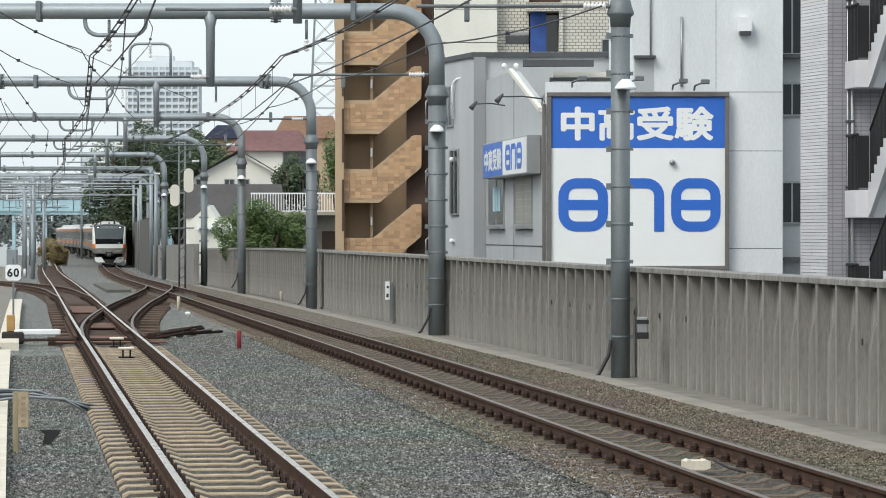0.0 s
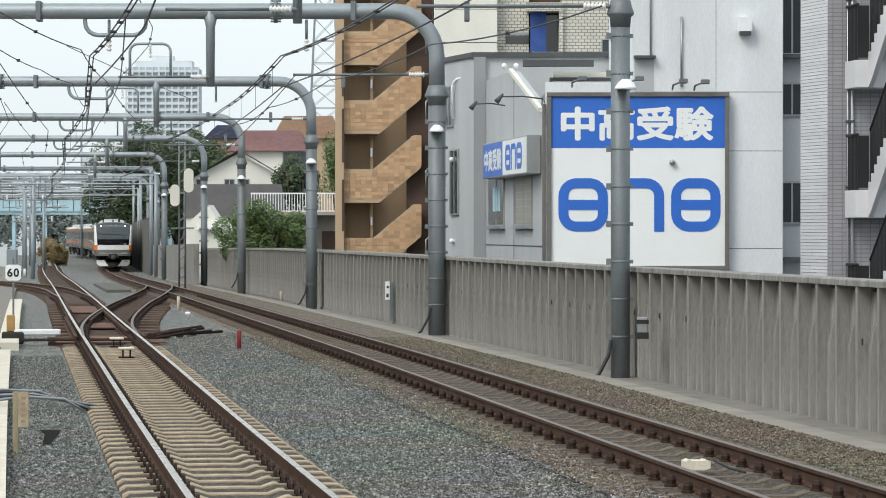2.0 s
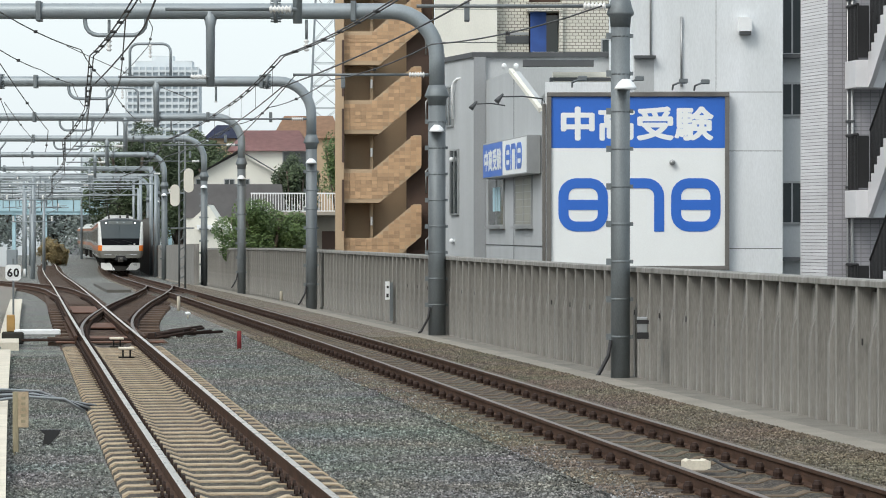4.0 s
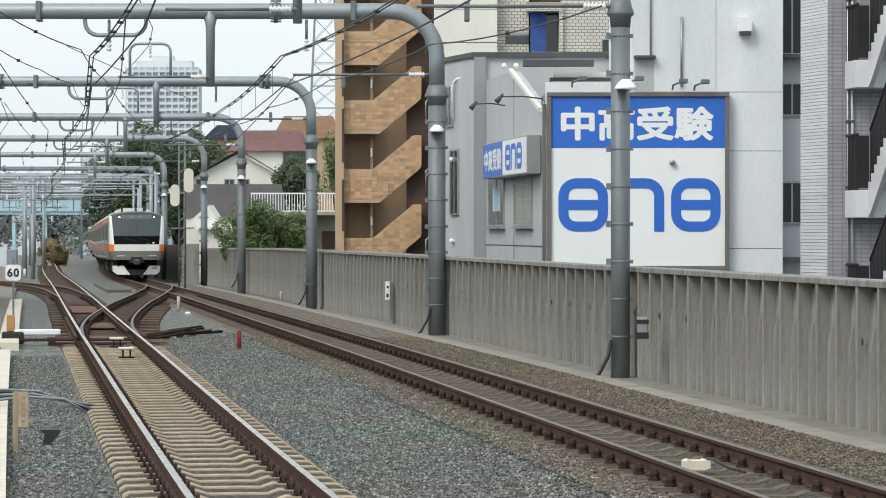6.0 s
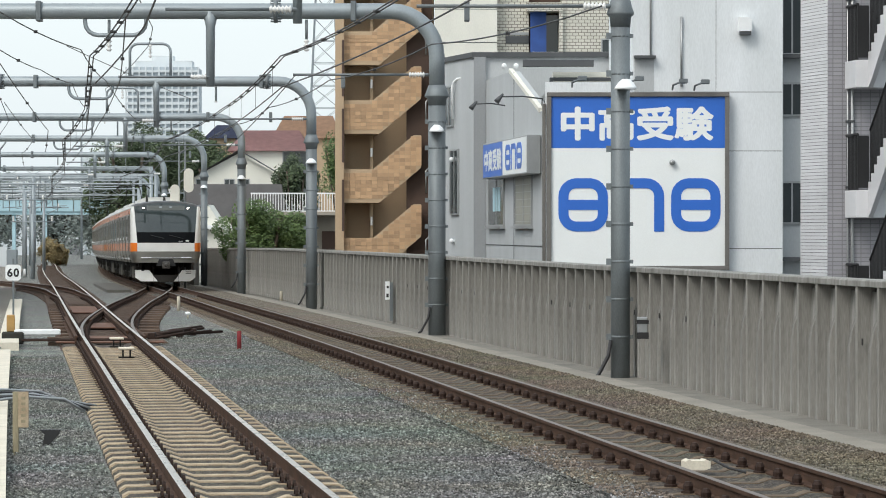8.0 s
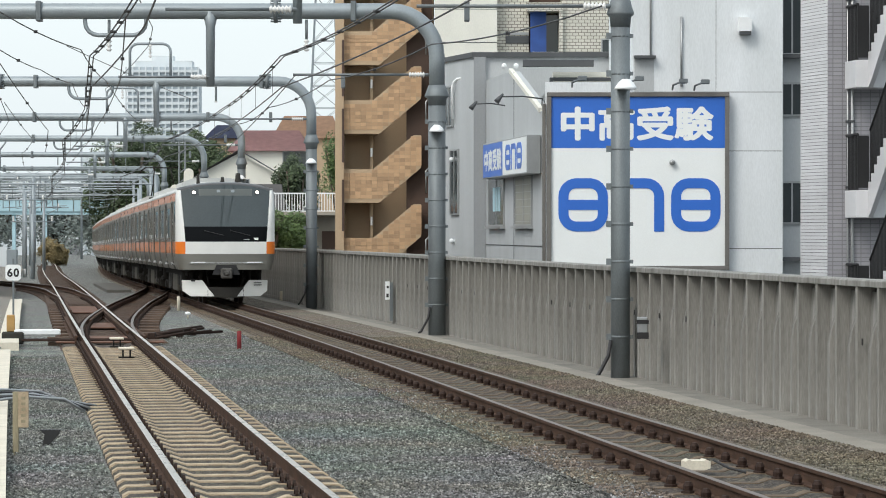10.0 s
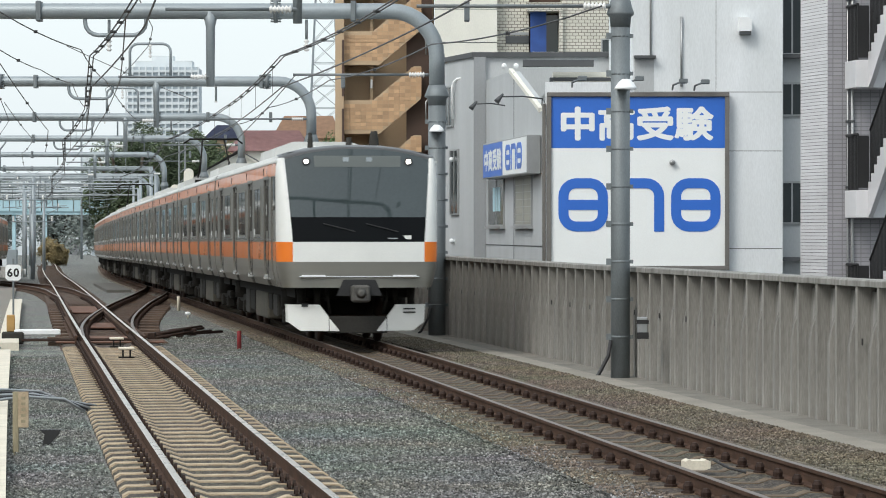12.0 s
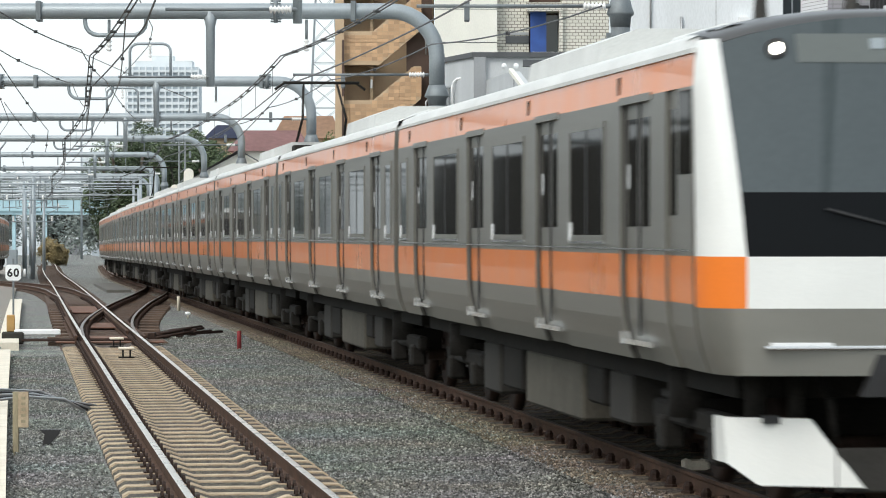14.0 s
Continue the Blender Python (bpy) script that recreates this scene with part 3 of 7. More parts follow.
def barrier():
    bar_thing = thing("noise_barrier", "grey ribbed concrete noise barrier along the viaduct edge", "barrier", kind="structure")
    bay = 1.02
    bm = bmesh.new()
    # a full-height rib, then a panel with a middle fold that leans back into the slot under the coping
    box(bm, -0.035, 0.26, -0.035, 0.035, -0.32, 1.52, bevel=0.012)
    box(bm, -0.06, 0.1, -0.05, 0.05, -0.32, -0.2, bevel=0.01)
    ys = [0.03, 0.06, 0.47, 0.5, 0.62, 0.66, bay - 0.03]
    fold = [0.0, 0.0, 0.0, 1.0, 1.0, 0.0, 0.0]
    rows = [(-0.32, 0.13, 0.115), (0.78, 0.13, 0.115), (0.95, 0.13, 0.085), (1.12, 0.125, 0.02), (1.22, 0.13, 0.0), (1.44, 0.15, 0.0), (1.45, 0.235, 0.0), (1.52, 0.235, 0.0)]
    grid = [[bm.verts.new((back - f * rise, y, z)) for y, f in zip(ys, fold)] for z, back, rise in rows]
    for a, b in zip(grid, grid[1:]):
        for i in range(len(ys) - 1):
            bm.faces.new((a[i], b[i], b[i + 1], a[i + 1]))
    box(bm, 0.26, 0.3, -0.03, bay - 0.04, -0.32, 1.52)
    me = bpy.data.meshes.new("panel")
    bm.to_mesh(me)
    bm.free()
    me.materials.append(WALL_PANEL)
    y = 30.1
    while y < 175:
        p, d = along(main_x, y, wall_off(y), wall_lift(y))
        q = along(main_x, y + bay * 0.99, wall_off(y + bay * 0.99))[0]
        ang = math.atan2(-(q - p).x, (q - p).y)
        share("panel", me, bar_thing, Matrix.Translation(p) @ Matrix.Rotation(ang, 4, "Z"))
        y += bay * (q - p).y / Vector((q.x - p.x, q.y - p.y)).length
    y = 30.1
    while y < 175:
        bm = bmesh.new()
        rings = []
        for k in range(5):
            v = y + 5.985 * k / 4
            rings.append([bm.verts.new(along(main_x, v, wall_off(v) + u, wall_lift(v) + w)[0]) for u, w in ((-0.04, 1.505), (0.31, 1.505), (0.31, 1.585), (-0.025, 1.585), (-0.04, 1.57))])
        for a, b in zip(rings, rings[1:]):
            for k in range(5):
                bm.faces.new((a[k], a[(k + 1) % 5], b[(k + 1) % 5], b[k]))
        bm.faces.new(rings[0])
        bm.faces.new(rings[-1][::-1])
        part("coping", bm, WALL_PANEL, bar_thing)
        y += 6.0
    bm = bmesh.new()
    sweep(bm, main_x, 175, 245, 3, [(0, -0.4), (0.25, -0.4), (0.25, 1.9), (0, 1.9)], off=2.5)
    part("far_wall", bm, WALL_PANEL, bar_thing)
    return bar_thing


# ================= overhead line =================
def bands(ob, x, y, z0, z1, step, r):
    z = z0
    while z < z1:
        bm = bmesh.new()
        tube(bm, [(x, y, z - 0.022), (x, y, z + 0.022)], r, 12)
        box(bm, x - r - 0.07, x - r + 0.02, y - 0.04, y + 0.04, z - 0.05, z + 0.05)
        box(bm, x + r - 0.02, x + r + 0.05, y - 0.03, y + 0.03, z - 0.03, z + 0.03)
        part("band", bm, GALV_DARK, ob)
        z += step


def pole_lamp(ob, x, y, z):
    bm = bmesh.new()
    tube(bm, [(x, y, z + 0.16), (x, y, z + 0.1), (x, y, z + 0.04), (x, y, z)], [0.06, 0.13, 0.17, 0.19], 12)
    part("lamp_hood", bm, LAMP_WHITE, ob, "white bell-shaped lamp hood")


def portal(x, y, zb, r, left, lamp=None, label="grey tubular steel catenary portal over the tracks"):
    ob = thing("catenary_portal", label, "catenary portal", group="catenary portals")
    bend = 1.05
    bm = bmesh.new()
    tube(bm, [(x, y, -1.3), (x, y, zb - 2.0)], r * 1.02, 14)
    part("pole", bm, GALV_DARK, ob)
    bm = bmesh.new()
    tube(bm, [(x, y, zb - 2.16), (x, y, zb - 2.0), (x, y, zb - 1.96), (x, y, zb - 1.93), (x, y, zb - 1.82), (x, y, zb - 1.7)], [r * 1.05, r * 1.15, r * 1.45, r * 1.45, r * 1.2, r * 1.0], 14)
    part("collar", bm, GALV_DARK, ob)
    pts = [(x, y, zb - 1.8), (x, y, zb - bend)]
    for k in range(1, 9):
        a = k / 8 * math.pi / 2
        pts.append((x - bend + bend * math.cos(a), y, zb - bend + bend * math.sin(a)))
    pts.append((left, y, zb))
    bm = bmesh.new()
    tube(bm, pts, r * 0.93, 14)
    part("beam", bm, GALV, ob)
    joint = x - bend - {79: 2.64, 110: 0.36, 143: 2.4}.get(y, 2.1)
    while joint > left:
        bm = bmesh.new()
        tube(bm, [(joint - 0.05, y, zb), (joint - 0.045, y, zb), (joint + 0.045, y, zb), (joint + 0.05, y, zb)], [r, r * 1.4, r * 1.4, r], 14)
        fl = part("flange", bm, GALV_DARK, ob)
        for k in range(8):
            a = k * math.pi / 4
            bm = bmesh.new()
            bar(bm, (joint - 0.12, y + r * 1.2 * math.cos(a), zb + r * 1.2 * math.sin(a)), (joint + 0.12, y + r * 1.2 * math.cos(a), zb + r * 1.2 * math.sin(a)), 0.022)
            part("bolt", bm, GALV_DARK, fl)
        joint -= 8.5
    bm = bmesh.new()
    tube(bm, [(left, y, -0.4), (left, y, zb)], r * 0.9, 12)
    part("pole", bm, GALV_DARK, ob)
    bands(ob, x, y, 0.4, zb - 2.3, 0.6, r * 1.035)
    if lamp:
        pole_lamp(ob, x, y - r - 0.08, lamp)
    return ob


def insulator(bm, p, q, r, n):
    """A string of ribbed porcelain discs between two points."""
    p, q = Vector(p), Vector(q)
    pts, rs = [], []
    for i in range(n):
        a, b = (i + 0.1) / n, (i + 0.9) / n
        pts += [p.lerp(q, a), p.lerp(q, (a + b) / 2), p.lerp(q, b)]
        rs += [r * 0.45, r, r * 0.45]
    return tube(bm, pts, rs, 10)


def overhead_wires():
    spans = [-46, -20, 6, 30, 56.5, 79, 110, 143, 176, 214, 262, 310, 360]
    for fx, off, name in ((main_x, 0.25, "main"), (loop_x, 0.2, "loop"), (far_x, 0.2, "far")):
        ob = thing("overhead_line", "dark twin messenger wires with clips above a contact wire", "overhead wire", group="overhead lines")
        for key, z_end, sag, pair in (("messenger_wire", 6.15, 0.12, 0.045), ("contact_wire", 5.45, 0.06, 0.0)):
            for s in ((-pair, pair) if pair else (0.0,)):
                bm = bmesh.new()
                pts = []
                for i, (a, b) in enumerate(zip(spans, spans[1:])):
                    if name == "far" and a < 150:
                        continue
                    for k in range(8):
                        t = k / 8
                        y = a + (b - a) * t
                        zig = off * (-1 if i % 2 else 1) * (1 - 2 * t)
                        pts.append(along(fx, y, zig + s, z_end - sag * 4 * t * (1 - t))[0])
                tube(bm, pts, 0.016, 5)
                part(key, bm, WIRE, ob)
        for i, (a, b) in enumerate(zip(spans, spans[1:])):
            if name == "far" and a < 150:
                continue
            for k in range(1, 8):
                t = k / 8
                y = a + (b - a) * t
                zig = off * (-1 if i % 2 else 1) * (1 - 2 * t)
                zt = 6.15 - 0.48 * t * (1 - t)
                bm = bmesh.new()
                bar(bm, along(fx, y, zig - 0.065, zt)[0], along(fx, y, zig + 0.065, zt)[0], 0.028)
                if a > 75 and k % 2:
                    bar(bm, along(fx, y, zig, zt)[0], along(fx, y, zig, 5.45 - 0.24 * t * (1 - t))[0], 0.007, 4)
                part("dropper", bm, WIRE, ob)


PORTALS = [(-0.14, 79, 7.13, 0.195, -30.0, 4.36), (-4.2, 110, 6.87, 0.175, -36.0, 4.25), (-8.36, 143, 6.83, 0.17, -40.0, 4.25), (-12.2, 176, 6.83, 0.17, -44.0, 4.3), (-17.3, 214, 6.86, 0.18, -48.0, 4.3), (-21.7, 262, 6.87, 0.18, -54.0, 4.3), (-26.5, 310, 6.87, 0.18, -60.0, None), (-32, 360, 6.87, 0.18, -66.0, None), (-40, 410, 6.87, 0.18, -72.0, None)]


def build_portals():
    for x, y, zb, r, left, lamp in PORTALS:
        portal(x, y, zb, r, left, lamp)
    # the near mast that stands before the hoarding
    ob = portal(2.83, 55.0, 7.5, 0.15, -20.0, None, "grey tubular steel mast with bands, rising before the hoarding")
    pole_lamp(ob, 2.9, 54.72, 4.34)


# ================= buildings =================
def pane_in(parent, m, w, h, name="window", frame_mat=None, glass=None, bars=1, deep=0.08):
    """A framed window lying in the plane x-z of m, with its glass set back."""
    fm, gm = frame_mat or ALU, glass or WINDOW_GLASS
    t = 0.06
    bm = bmesh.new()
    for r in ((0, w, -0.03, deep, 0, t), (0, w, -0.03, deep, h - t, h), (0, t, -0.03, deep, t, h - t), (w - t, w, -0.03, deep, t, h - t)):
        box(bm, *r, m=m)
    for k in range(1, bars + 1):
        x = w * k / (bars + 1)
        box(bm, x - 0.025, x + 0.025, -0.02, deep, t, h - t, m=m)
    win = part(name, bm, fm, parent)
    bm = bmesh.new()
    box(bm, t, w - t, 0.0, 0.012, t, h - t, m=m)
    part("pane", bm, gm, win)
    return win


def kanji(text, height, width, m, mat, parent, name, heavy=0.036):
    """Flat raised characters fitted to a size."""
    cu = bpy.data.curves.new(name, "FONT")
    cu.body, cu.extrude, cu.offset = text, 0.0, (0.0 if heavy else 0.03)
    tmp = bpy.data.objects.new(name, cu)
    scene.collection.objects.link(tmp)
    dg = bpy.context.evaluated_depsgraph_get()
    me = bpy.data.meshes.new_from_object(tmp.evaluated_get(dg))
    bpy.data.objects.remove(tmp)
    if not me.vertices:
        return None
    lo = Vector((min(v.co.x for v in me.vertices), min(v.co.y for v in me.vertices), 0))
    hi = Vector((max(v.co.x for v in me.vertices), max(v.co.y for v in me.vertices), 0))
    sx, sy = width / (hi.x - lo.x + 2 * heavy), height / (hi.y - lo.y + 2 * heavy)
    flat = [((v.co.x - lo.x + heavy) * 1.0, (v.co.y - lo.y + heavy) * 1.0) for v in me.vertices]
    polys = [tuple(f.vertices) for f in me.polygons]
    verts, faces = [], []
    # heavier strokes: the outline laid over itself round a small circle
    for k in range(9) if heavy else (8,):
        dx, dz = (0, 0) if k == 8 else (heavy * math.cos(k * math.pi / 4), heavy * math.sin(k * math.pi / 4))
        n = len(verts)
        verts += [(m @ Vector(((x + dx) * sx, -0.0006 * k, (z + dz) * sy)))[:] for x, z in flat]
        faces += [tuple(n + i for i in f) for f in polys]
    me = bpy.data.meshes.new(name)
    me.from_pydata(verts, [], faces)
    me.materials.clear()
    me.materials.append(mat)
    ob = new(name, me)
    ob.parent = parent
    return ob


def round_path(x0, x1, z0, z1, r, corners):
    """Points round a rectangle; corners in the order of bottom-left, bottom-right, top-right, top-left."""
    out = []
    for (cx, cz, a0), on in zip(((x0, z0, 180), (x1, z0, 270), (x1, z1, 0), (x0, z1, 90)), corners):
        if not on:
            out.append((cx, cz))
            continue
        ox, oz = (cx + r if cx == x0 else cx - r), (cz + r if cz == z0 else cz - r)
        for k in range(7):
            a = radians(a0 + 15 * k)
            out.append((ox + r * math.cos(a), oz + r * math.sin(a)))
    return out


def stroke(bm, pts, w, y0, y1, closed=False):
    """A flat band of width w along points of (x, z)."""
    n = len(pts)
    outer, inner = [], []
    for i, p in enumerate(pts):
        a = Vector(pts[i - 1] if (i or closed) else p)
        b = Vector(pts[(i + 1) % n] if (i < n - 1 or closed) else p)
        d = (b - a).normalized()
        nn = Vector((-d.y, d.x)) * w / 2
        outer.append((p[0] + nn.x, p[1] + nn.y))
        inner.append((p[0] - nn.x, p[1] - nn.y))
    rng = range(n if closed else n - 1)
    va = [[bm.verts.new((x, y, z)) for x, z in ring] for y in (y0, y1) for ring in (outer, inner)]
    o0, i0, o1, i1 = va
    for k in rng:
        j = (k + 1) % n
        bm.faces.new((o0[k], o0[j], i0[j], i0[k]))
        bm.faces.new((o1[k], i1[k], i1[j], o1[j]))
        bm.faces.new((o0[k], o1[k], o1[j], o0[j]))
        bm.faces.new((i0[k], i0[j], i1[j], i1[k]))
    bmesh.ops.recalc_face_normals(bm, faces=bm.faces[:])
    return bm


def mark_shapes(parent, m, w, h, band, mat):
    """The board's blue mark as three plain rounded shapes."""
    unit = w / 3.28
    hb = band / 2
    for k, x0 in enumerate((0.0, unit * 1.14, unit * 2.28)):
        x1 = x0 + unit
        bm = bmesh.new()
        r = h * 0.24
        if k == 1:
            path = [(x1 - hb, 0.0)] + [(x1 - hb - r + r * math.cos(radians(a)), h - hb - r + r * math.sin(radians(a))) for a in range(0, 91, 15)] + [(x0 + hb, h - hb)]
            stroke(bm, path, band, -0.012, 0)
            stroke(bm, [(x0 + hb, 0), (x0 + hb, h - hb)], band, -0.0125, 0)
        else:
            stroke(bm, round_path(x0 + hb, x1 - hb, hb, h - hb, r, (1, 1, 1, 1)), band, -0.012, 0, closed=True)
            stroke(bm, [(x0 + band, h * 0.5), (x1 - band, h * 0.5)], band, -0.0118, 0)
        for v in bm.verts:
            v.co = m @ v.co
        part("mark", bm, mat, parent, "plain rounded blue shape")


def hoarding():
    """The large board on the front wall."""
    ob = thing("billboard", "large blue and white billboard in a grey-brown frame on the wall", "billboard")
    x0, x1, z0, z1, y = 3.1, 8.53, 0.93, 6.23, 102.72
    bm = bmesh.new()
    box(bm, x0 + 0.05, x1 - 0.05, y, y + 0.2, z0 + 0.05, z1 - 0.05)
    part("panel", bm, WHITE_SIGN, ob, "white sign sheet")
    t = 0.13
    for r in ((x0, x1, y - 0.08, y + 0.26, z0, z0 + t), (x0, x1, y - 0.08, y + 0.26, z1 - t, z1), (x0, x0 + t, y - 0.079, y + 0.26, z0 + t, z1 - t), (x1 - t, x1, y - 0.079, y + 0.26, z0 + t, z1 - t)):
        part("frame", boxes(r, bevel=0.012), SIGN_FRAME, ob)
    part("blue_band", boxes((x0 + t, x1 - t, y - 0.006, y, 4.57, z1 - t)), BLUE_SIGN, ob, "blue sheet band behind white characters")
    kanji("中高受験", 1.02, 4.56, Matrix.Translation((3.51, y - 0.008, 4.79)), WHITE_SIGN, ob, "lettering")
    mark_shapes(ob, Matrix.Translation((3.44, y - 0.002, 2.08)), 4.83, 1.59, 0.3, BLUE_SIGN)
    bm = bmesh.new()
    tube(bm, [(6.83, y - 0.02, 4.14), (6.83, y - 0.14, 4.14), (6.83, y - 0.15, 4.14)], [0.09, 0.08, 0.03], 10)
    part("vent_cap", bm, ALU, ob)


def wall_lamp(x, y, z, reach):
    ob = thing("sign_lamp", "dark grey gooseneck sign lamp on the wall", "wall lamp", group="sign lamps")
    bm = bmesh.new()
    tube(bm, [(x, y, z), (x, y - 0.2, z + 0.2), (x - reach * 0.5, y - 0.8, z + 0.25), (x - reach, y - 1.2, z + 0.22)], 0.022, 6)
    part("arm", bm, DARK_TRIM, ob)
    bm = bmesh.new()
    tube(bm, [(x - reach, y - 1.2, z + 0.3), (x - reach - 0.12, y - 1.25, z + 0.16), (x - reach - 0.2, y - 1.28, z + 0.06)], [0.035, 0.07, 0.09], 10)
    part("shade", bm, DARK_TRIM, ob)


def tutoring_building():
    ob = thing("office_building", "light grey and white office building beyond the barrier", "building")
    y = 103.0
    # low front volume and tall white slab
    part("front_wall", boxes((3.06, 5.67, y, y + 0.4, -7, 6.55)), WHITE_WALL, ob)
    for z0, z1 in ((-7, 1.56), (1.58, 4.48), (4.5, 6.24), (6.26, 11.2)):
        part("cladding_panel", boxes((5.67, 8.15, y, y + 0.4, z0, z1)), WHITE_WALL, ob)
        part("cladding_panel", boxes((8.165, 10.15, y, y + 0.4, z0, z1)), WHITE_WALL, ob)
    part("joint_backing", boxes((5.7, 10.12, y + 0.02, y + 0.39, -7, 11.1)), DARK_TRIM, ob)
    part("tower_block", boxes((5.67, 10.14, y + 0.4, 117.9, -7, 11.2)), WHITE_WALL, ob)
    part("low_roof", boxes((3.2, 5.67, y + 0.4, 117.6, 6.2, 6.45)), GREY_WALL, ob)
    # side wall that runs back beside the line
    u = Vector((-1.586, 15.0, 0)).normalized()
    sm = Matrix.Translation((3.056, y, 0)) @ Matrix.Rotation(math.atan2(-u.x, u.y), 4, "Z")
    bm = bmesh.new()
    outline = [(0.0, -7), (15.08, -7), (15.08, 7.25), (8.3, 7.25), (1.0, 5.72), (0.0, 5.72)]
    a = [bm.verts.new(sm @ Vector((0, v, z))) for v, z in outline]
    b = [bm.verts.new(sm @ Vector((0.3, v, z))) for v, z in outline]
    bm.faces.new(a)
    bm.faces.new(b[::-1])
    for i in range(len(a)):
        j = (i + 1) % len(a)
        bm.faces.new((a[j], a[i], b[i], b[j]))
    bmesh.ops.recalc_face_normals(bm, faces=bm.faces[:])
    part("side_wall", bm, GREY_WALL, ob)
    bm = bmesh.new()
    box(bm, -0.06, 0.08, -3.75, 3.75, 0, 0.13, m=sm @ Matrix.Translation((0, 4.7, 6.45)) @ Matrix.Rotation(math.atan2(1.53, 7.3), 4, "X"))
    part("sloping_coping", bm, CREAM_WALL, ob, "white sloping metal coping")
    part("return_edge", boxes((2.97, 3.06, y - 0.05, y + 0.3, -7, 5.9)), SIGN_FRAME, ob)
    # tall grey block behind
    bm = bmesh.new()
    prism(bm, [(0.02, 122.0), (1.045, 118.1), (6.75, 118.1), (6.75, 130), (0.02, 130)], -7, 8.05)
    part("rear_block", bm, GREY_WALL, ob)
    # Darker copy of the grey cladding: this face's shade is set as colour.
    part("corner_strip", boxes((1.05, 1.46, 117.9, 118.1, -7, 8.05)), material("shaded_grey_cladding", (0.3, 0.315, 0.325), 0.6, 0.1, 0.05, 0.5, 25, 0.05), ob)
    bm = bmesh.new()
    prism(bm, [(-0.04, 121.95), (1.0, 117.95), (6.8, 117.95), (6.8, 118.3), (1.2, 118.3), (0.2, 122.1)], 8.05, 8.22)
    part("parapet_coping", bm, DARK_TRIM, ob)
    # cladding joints on the rear block
    for z in (4.9, -0.1):
        part("joint_strip", boxes((1.05, 6.7, 118.08, 118.1, z, z + 0.03)), DARK_TRIM, ob)
    # windows of the side wall
    for v0, v1, glass, label in ((9.8, 14.0, WINDOW_GLASS, ""), (2.85, 6.9, SHUTTER, "beige roller blind behind the window")):
        m = sm @ Matrix.Translation((-0.03, v1, 2.25)) @ Matrix.Rotation(-math.pi / 2, 4, "Z")
        win = pane_in(ob, m, v1 - v0, 1.75, glass=glass)
        if glass is SHUTTER:
            for k in range(7):
                part("slat", boxes((0.1, v1 - v0 - 0.1, -0.012, 0.0, 0.14 + k * 0.23, 0.155 + k * 0.23)), ALU, win).matrix_basis = m
        else:
            for k in range(3):
                part("notice", boxes((1.2 + k * 0.7, 1.75 + k * 0.7, -0.012, 0.0, 0.5, 1.3)), BLUE_STEEL, win, "pale blue notice on the glass").matrix_basis = m
        part("sill", boxes((-0.1, v1 - v0 + 0.1, -0.14, 0.02, -0.08, 0.0)), ALU, ob).matrix_basis = m
    part("joint_strip", boxes((-0.012, 0.0, 0, 15, 1.62, 1.65)), DARK_TRIM, ob).matrix_basis = sm
    part("joint_strip", boxes((-0.012, 0.0, 7.4, 7.45, -7, 7.2)), DARK_TRIM, ob).matrix_basis = sm
    # slot window and small openings of the receding face
    m = Matrix.Translation((0.25, 120.95, 2.65)) @ Matrix.Rotation(-math.atan2(3.9, 1.025), 4, "Z")
    pane_in(ob, m, 1.1, 2.3, name="slot_window")
    m = Matrix.Translation((0.08, 121.6, 5.75)) @ Matrix.Rotation(-math.atan2(3.9, 1.025), 4, "Z")
    pane_in(ob, m, 1.0, 1.45, name="slot_window")
    bm = bmesh.new()
    tube(bm, [(0.34, 120.4, 6.0), (0.32, 120.4, 7.1), (0.38, 120.3, 7.3), (0.5, 120.2, 7.4), (0.66, 119.7, 7.4)], 0.05, 8)
    part("vent_pipe", bm, LAMP_WHITE, ob, "white bent vent pipe")
    # windows between the slabs
    part("recess_wall", boxes((10.14, 10.95, y + 1.0, y + 1.4, -7, 11.2)), GREY_WALL, ob)
    for z0, z1 in ((5.55, 6.58), (2.3, 3.6), (7.4, 11.0)):
        pane_in(ob, Matrix.Translation((10.2, y + 0.96, z0)), 0.66, z1 - z0)
    for z in (7.3, 1.2):
        part("slab_edge", boxes((10.15, 11.0, y + 0.4, y + 1.0, z, z + 0.11)), DARK_TRIM, ob)
    # roof gear behind the hoarding
    part("roof_duct", boxes((2.6, 4.9, 112, 112.5, 7.45, 7.66)), DARK_TRIM, ob)
    part("roof_step", boxes((3.6, 6.7, 112.8, 113.4, 6.3, 7.3)), CREAM_WALL, ob)
    part("roof_edge", boxes((3.5, 6.75, 112.7, 113.5, 7.0, 7.12)), DARK_TRIM, ob)
    part("wall_recess", boxes((5.72, 6.3, y - 0.02, y, 6.25, 7.25)), GREY_WALL, ob)
    part("recess_hood", boxes((5.7, 6.34, y - 0.3, y, 7.25, 7.33)), DARK_TRIM, ob)
    part("downpipe", tube(bmesh.new(), [(7.12, y - 0.06, 6.4), (7.12, y - 0.06, 8.5)], 0.035, 8), ALU, ob)
    part("downpipe", tube(bmesh.new(), [(6.2, y - 0.06, 7.3), (6.2, y - 0.06, 11.0)], 0.03, 8), ALU, ob)
    bm = bmesh.new()
    slab(bm, [(8.82, 8.05), (9.2, 8.05), (9.2, 8.4), (9.1, 8.47), (8.82, 8.47)], y - 0.35, y)
    hood = part("vent_hood", bm, LAMP_WHITE, ob, "white wall vent hood with rust")
    part("vent_mouth", boxes((8.84, 9.18, y - 0.33, y - 0.02, 7.95, 8.05)), DARK_TRIM, hood)
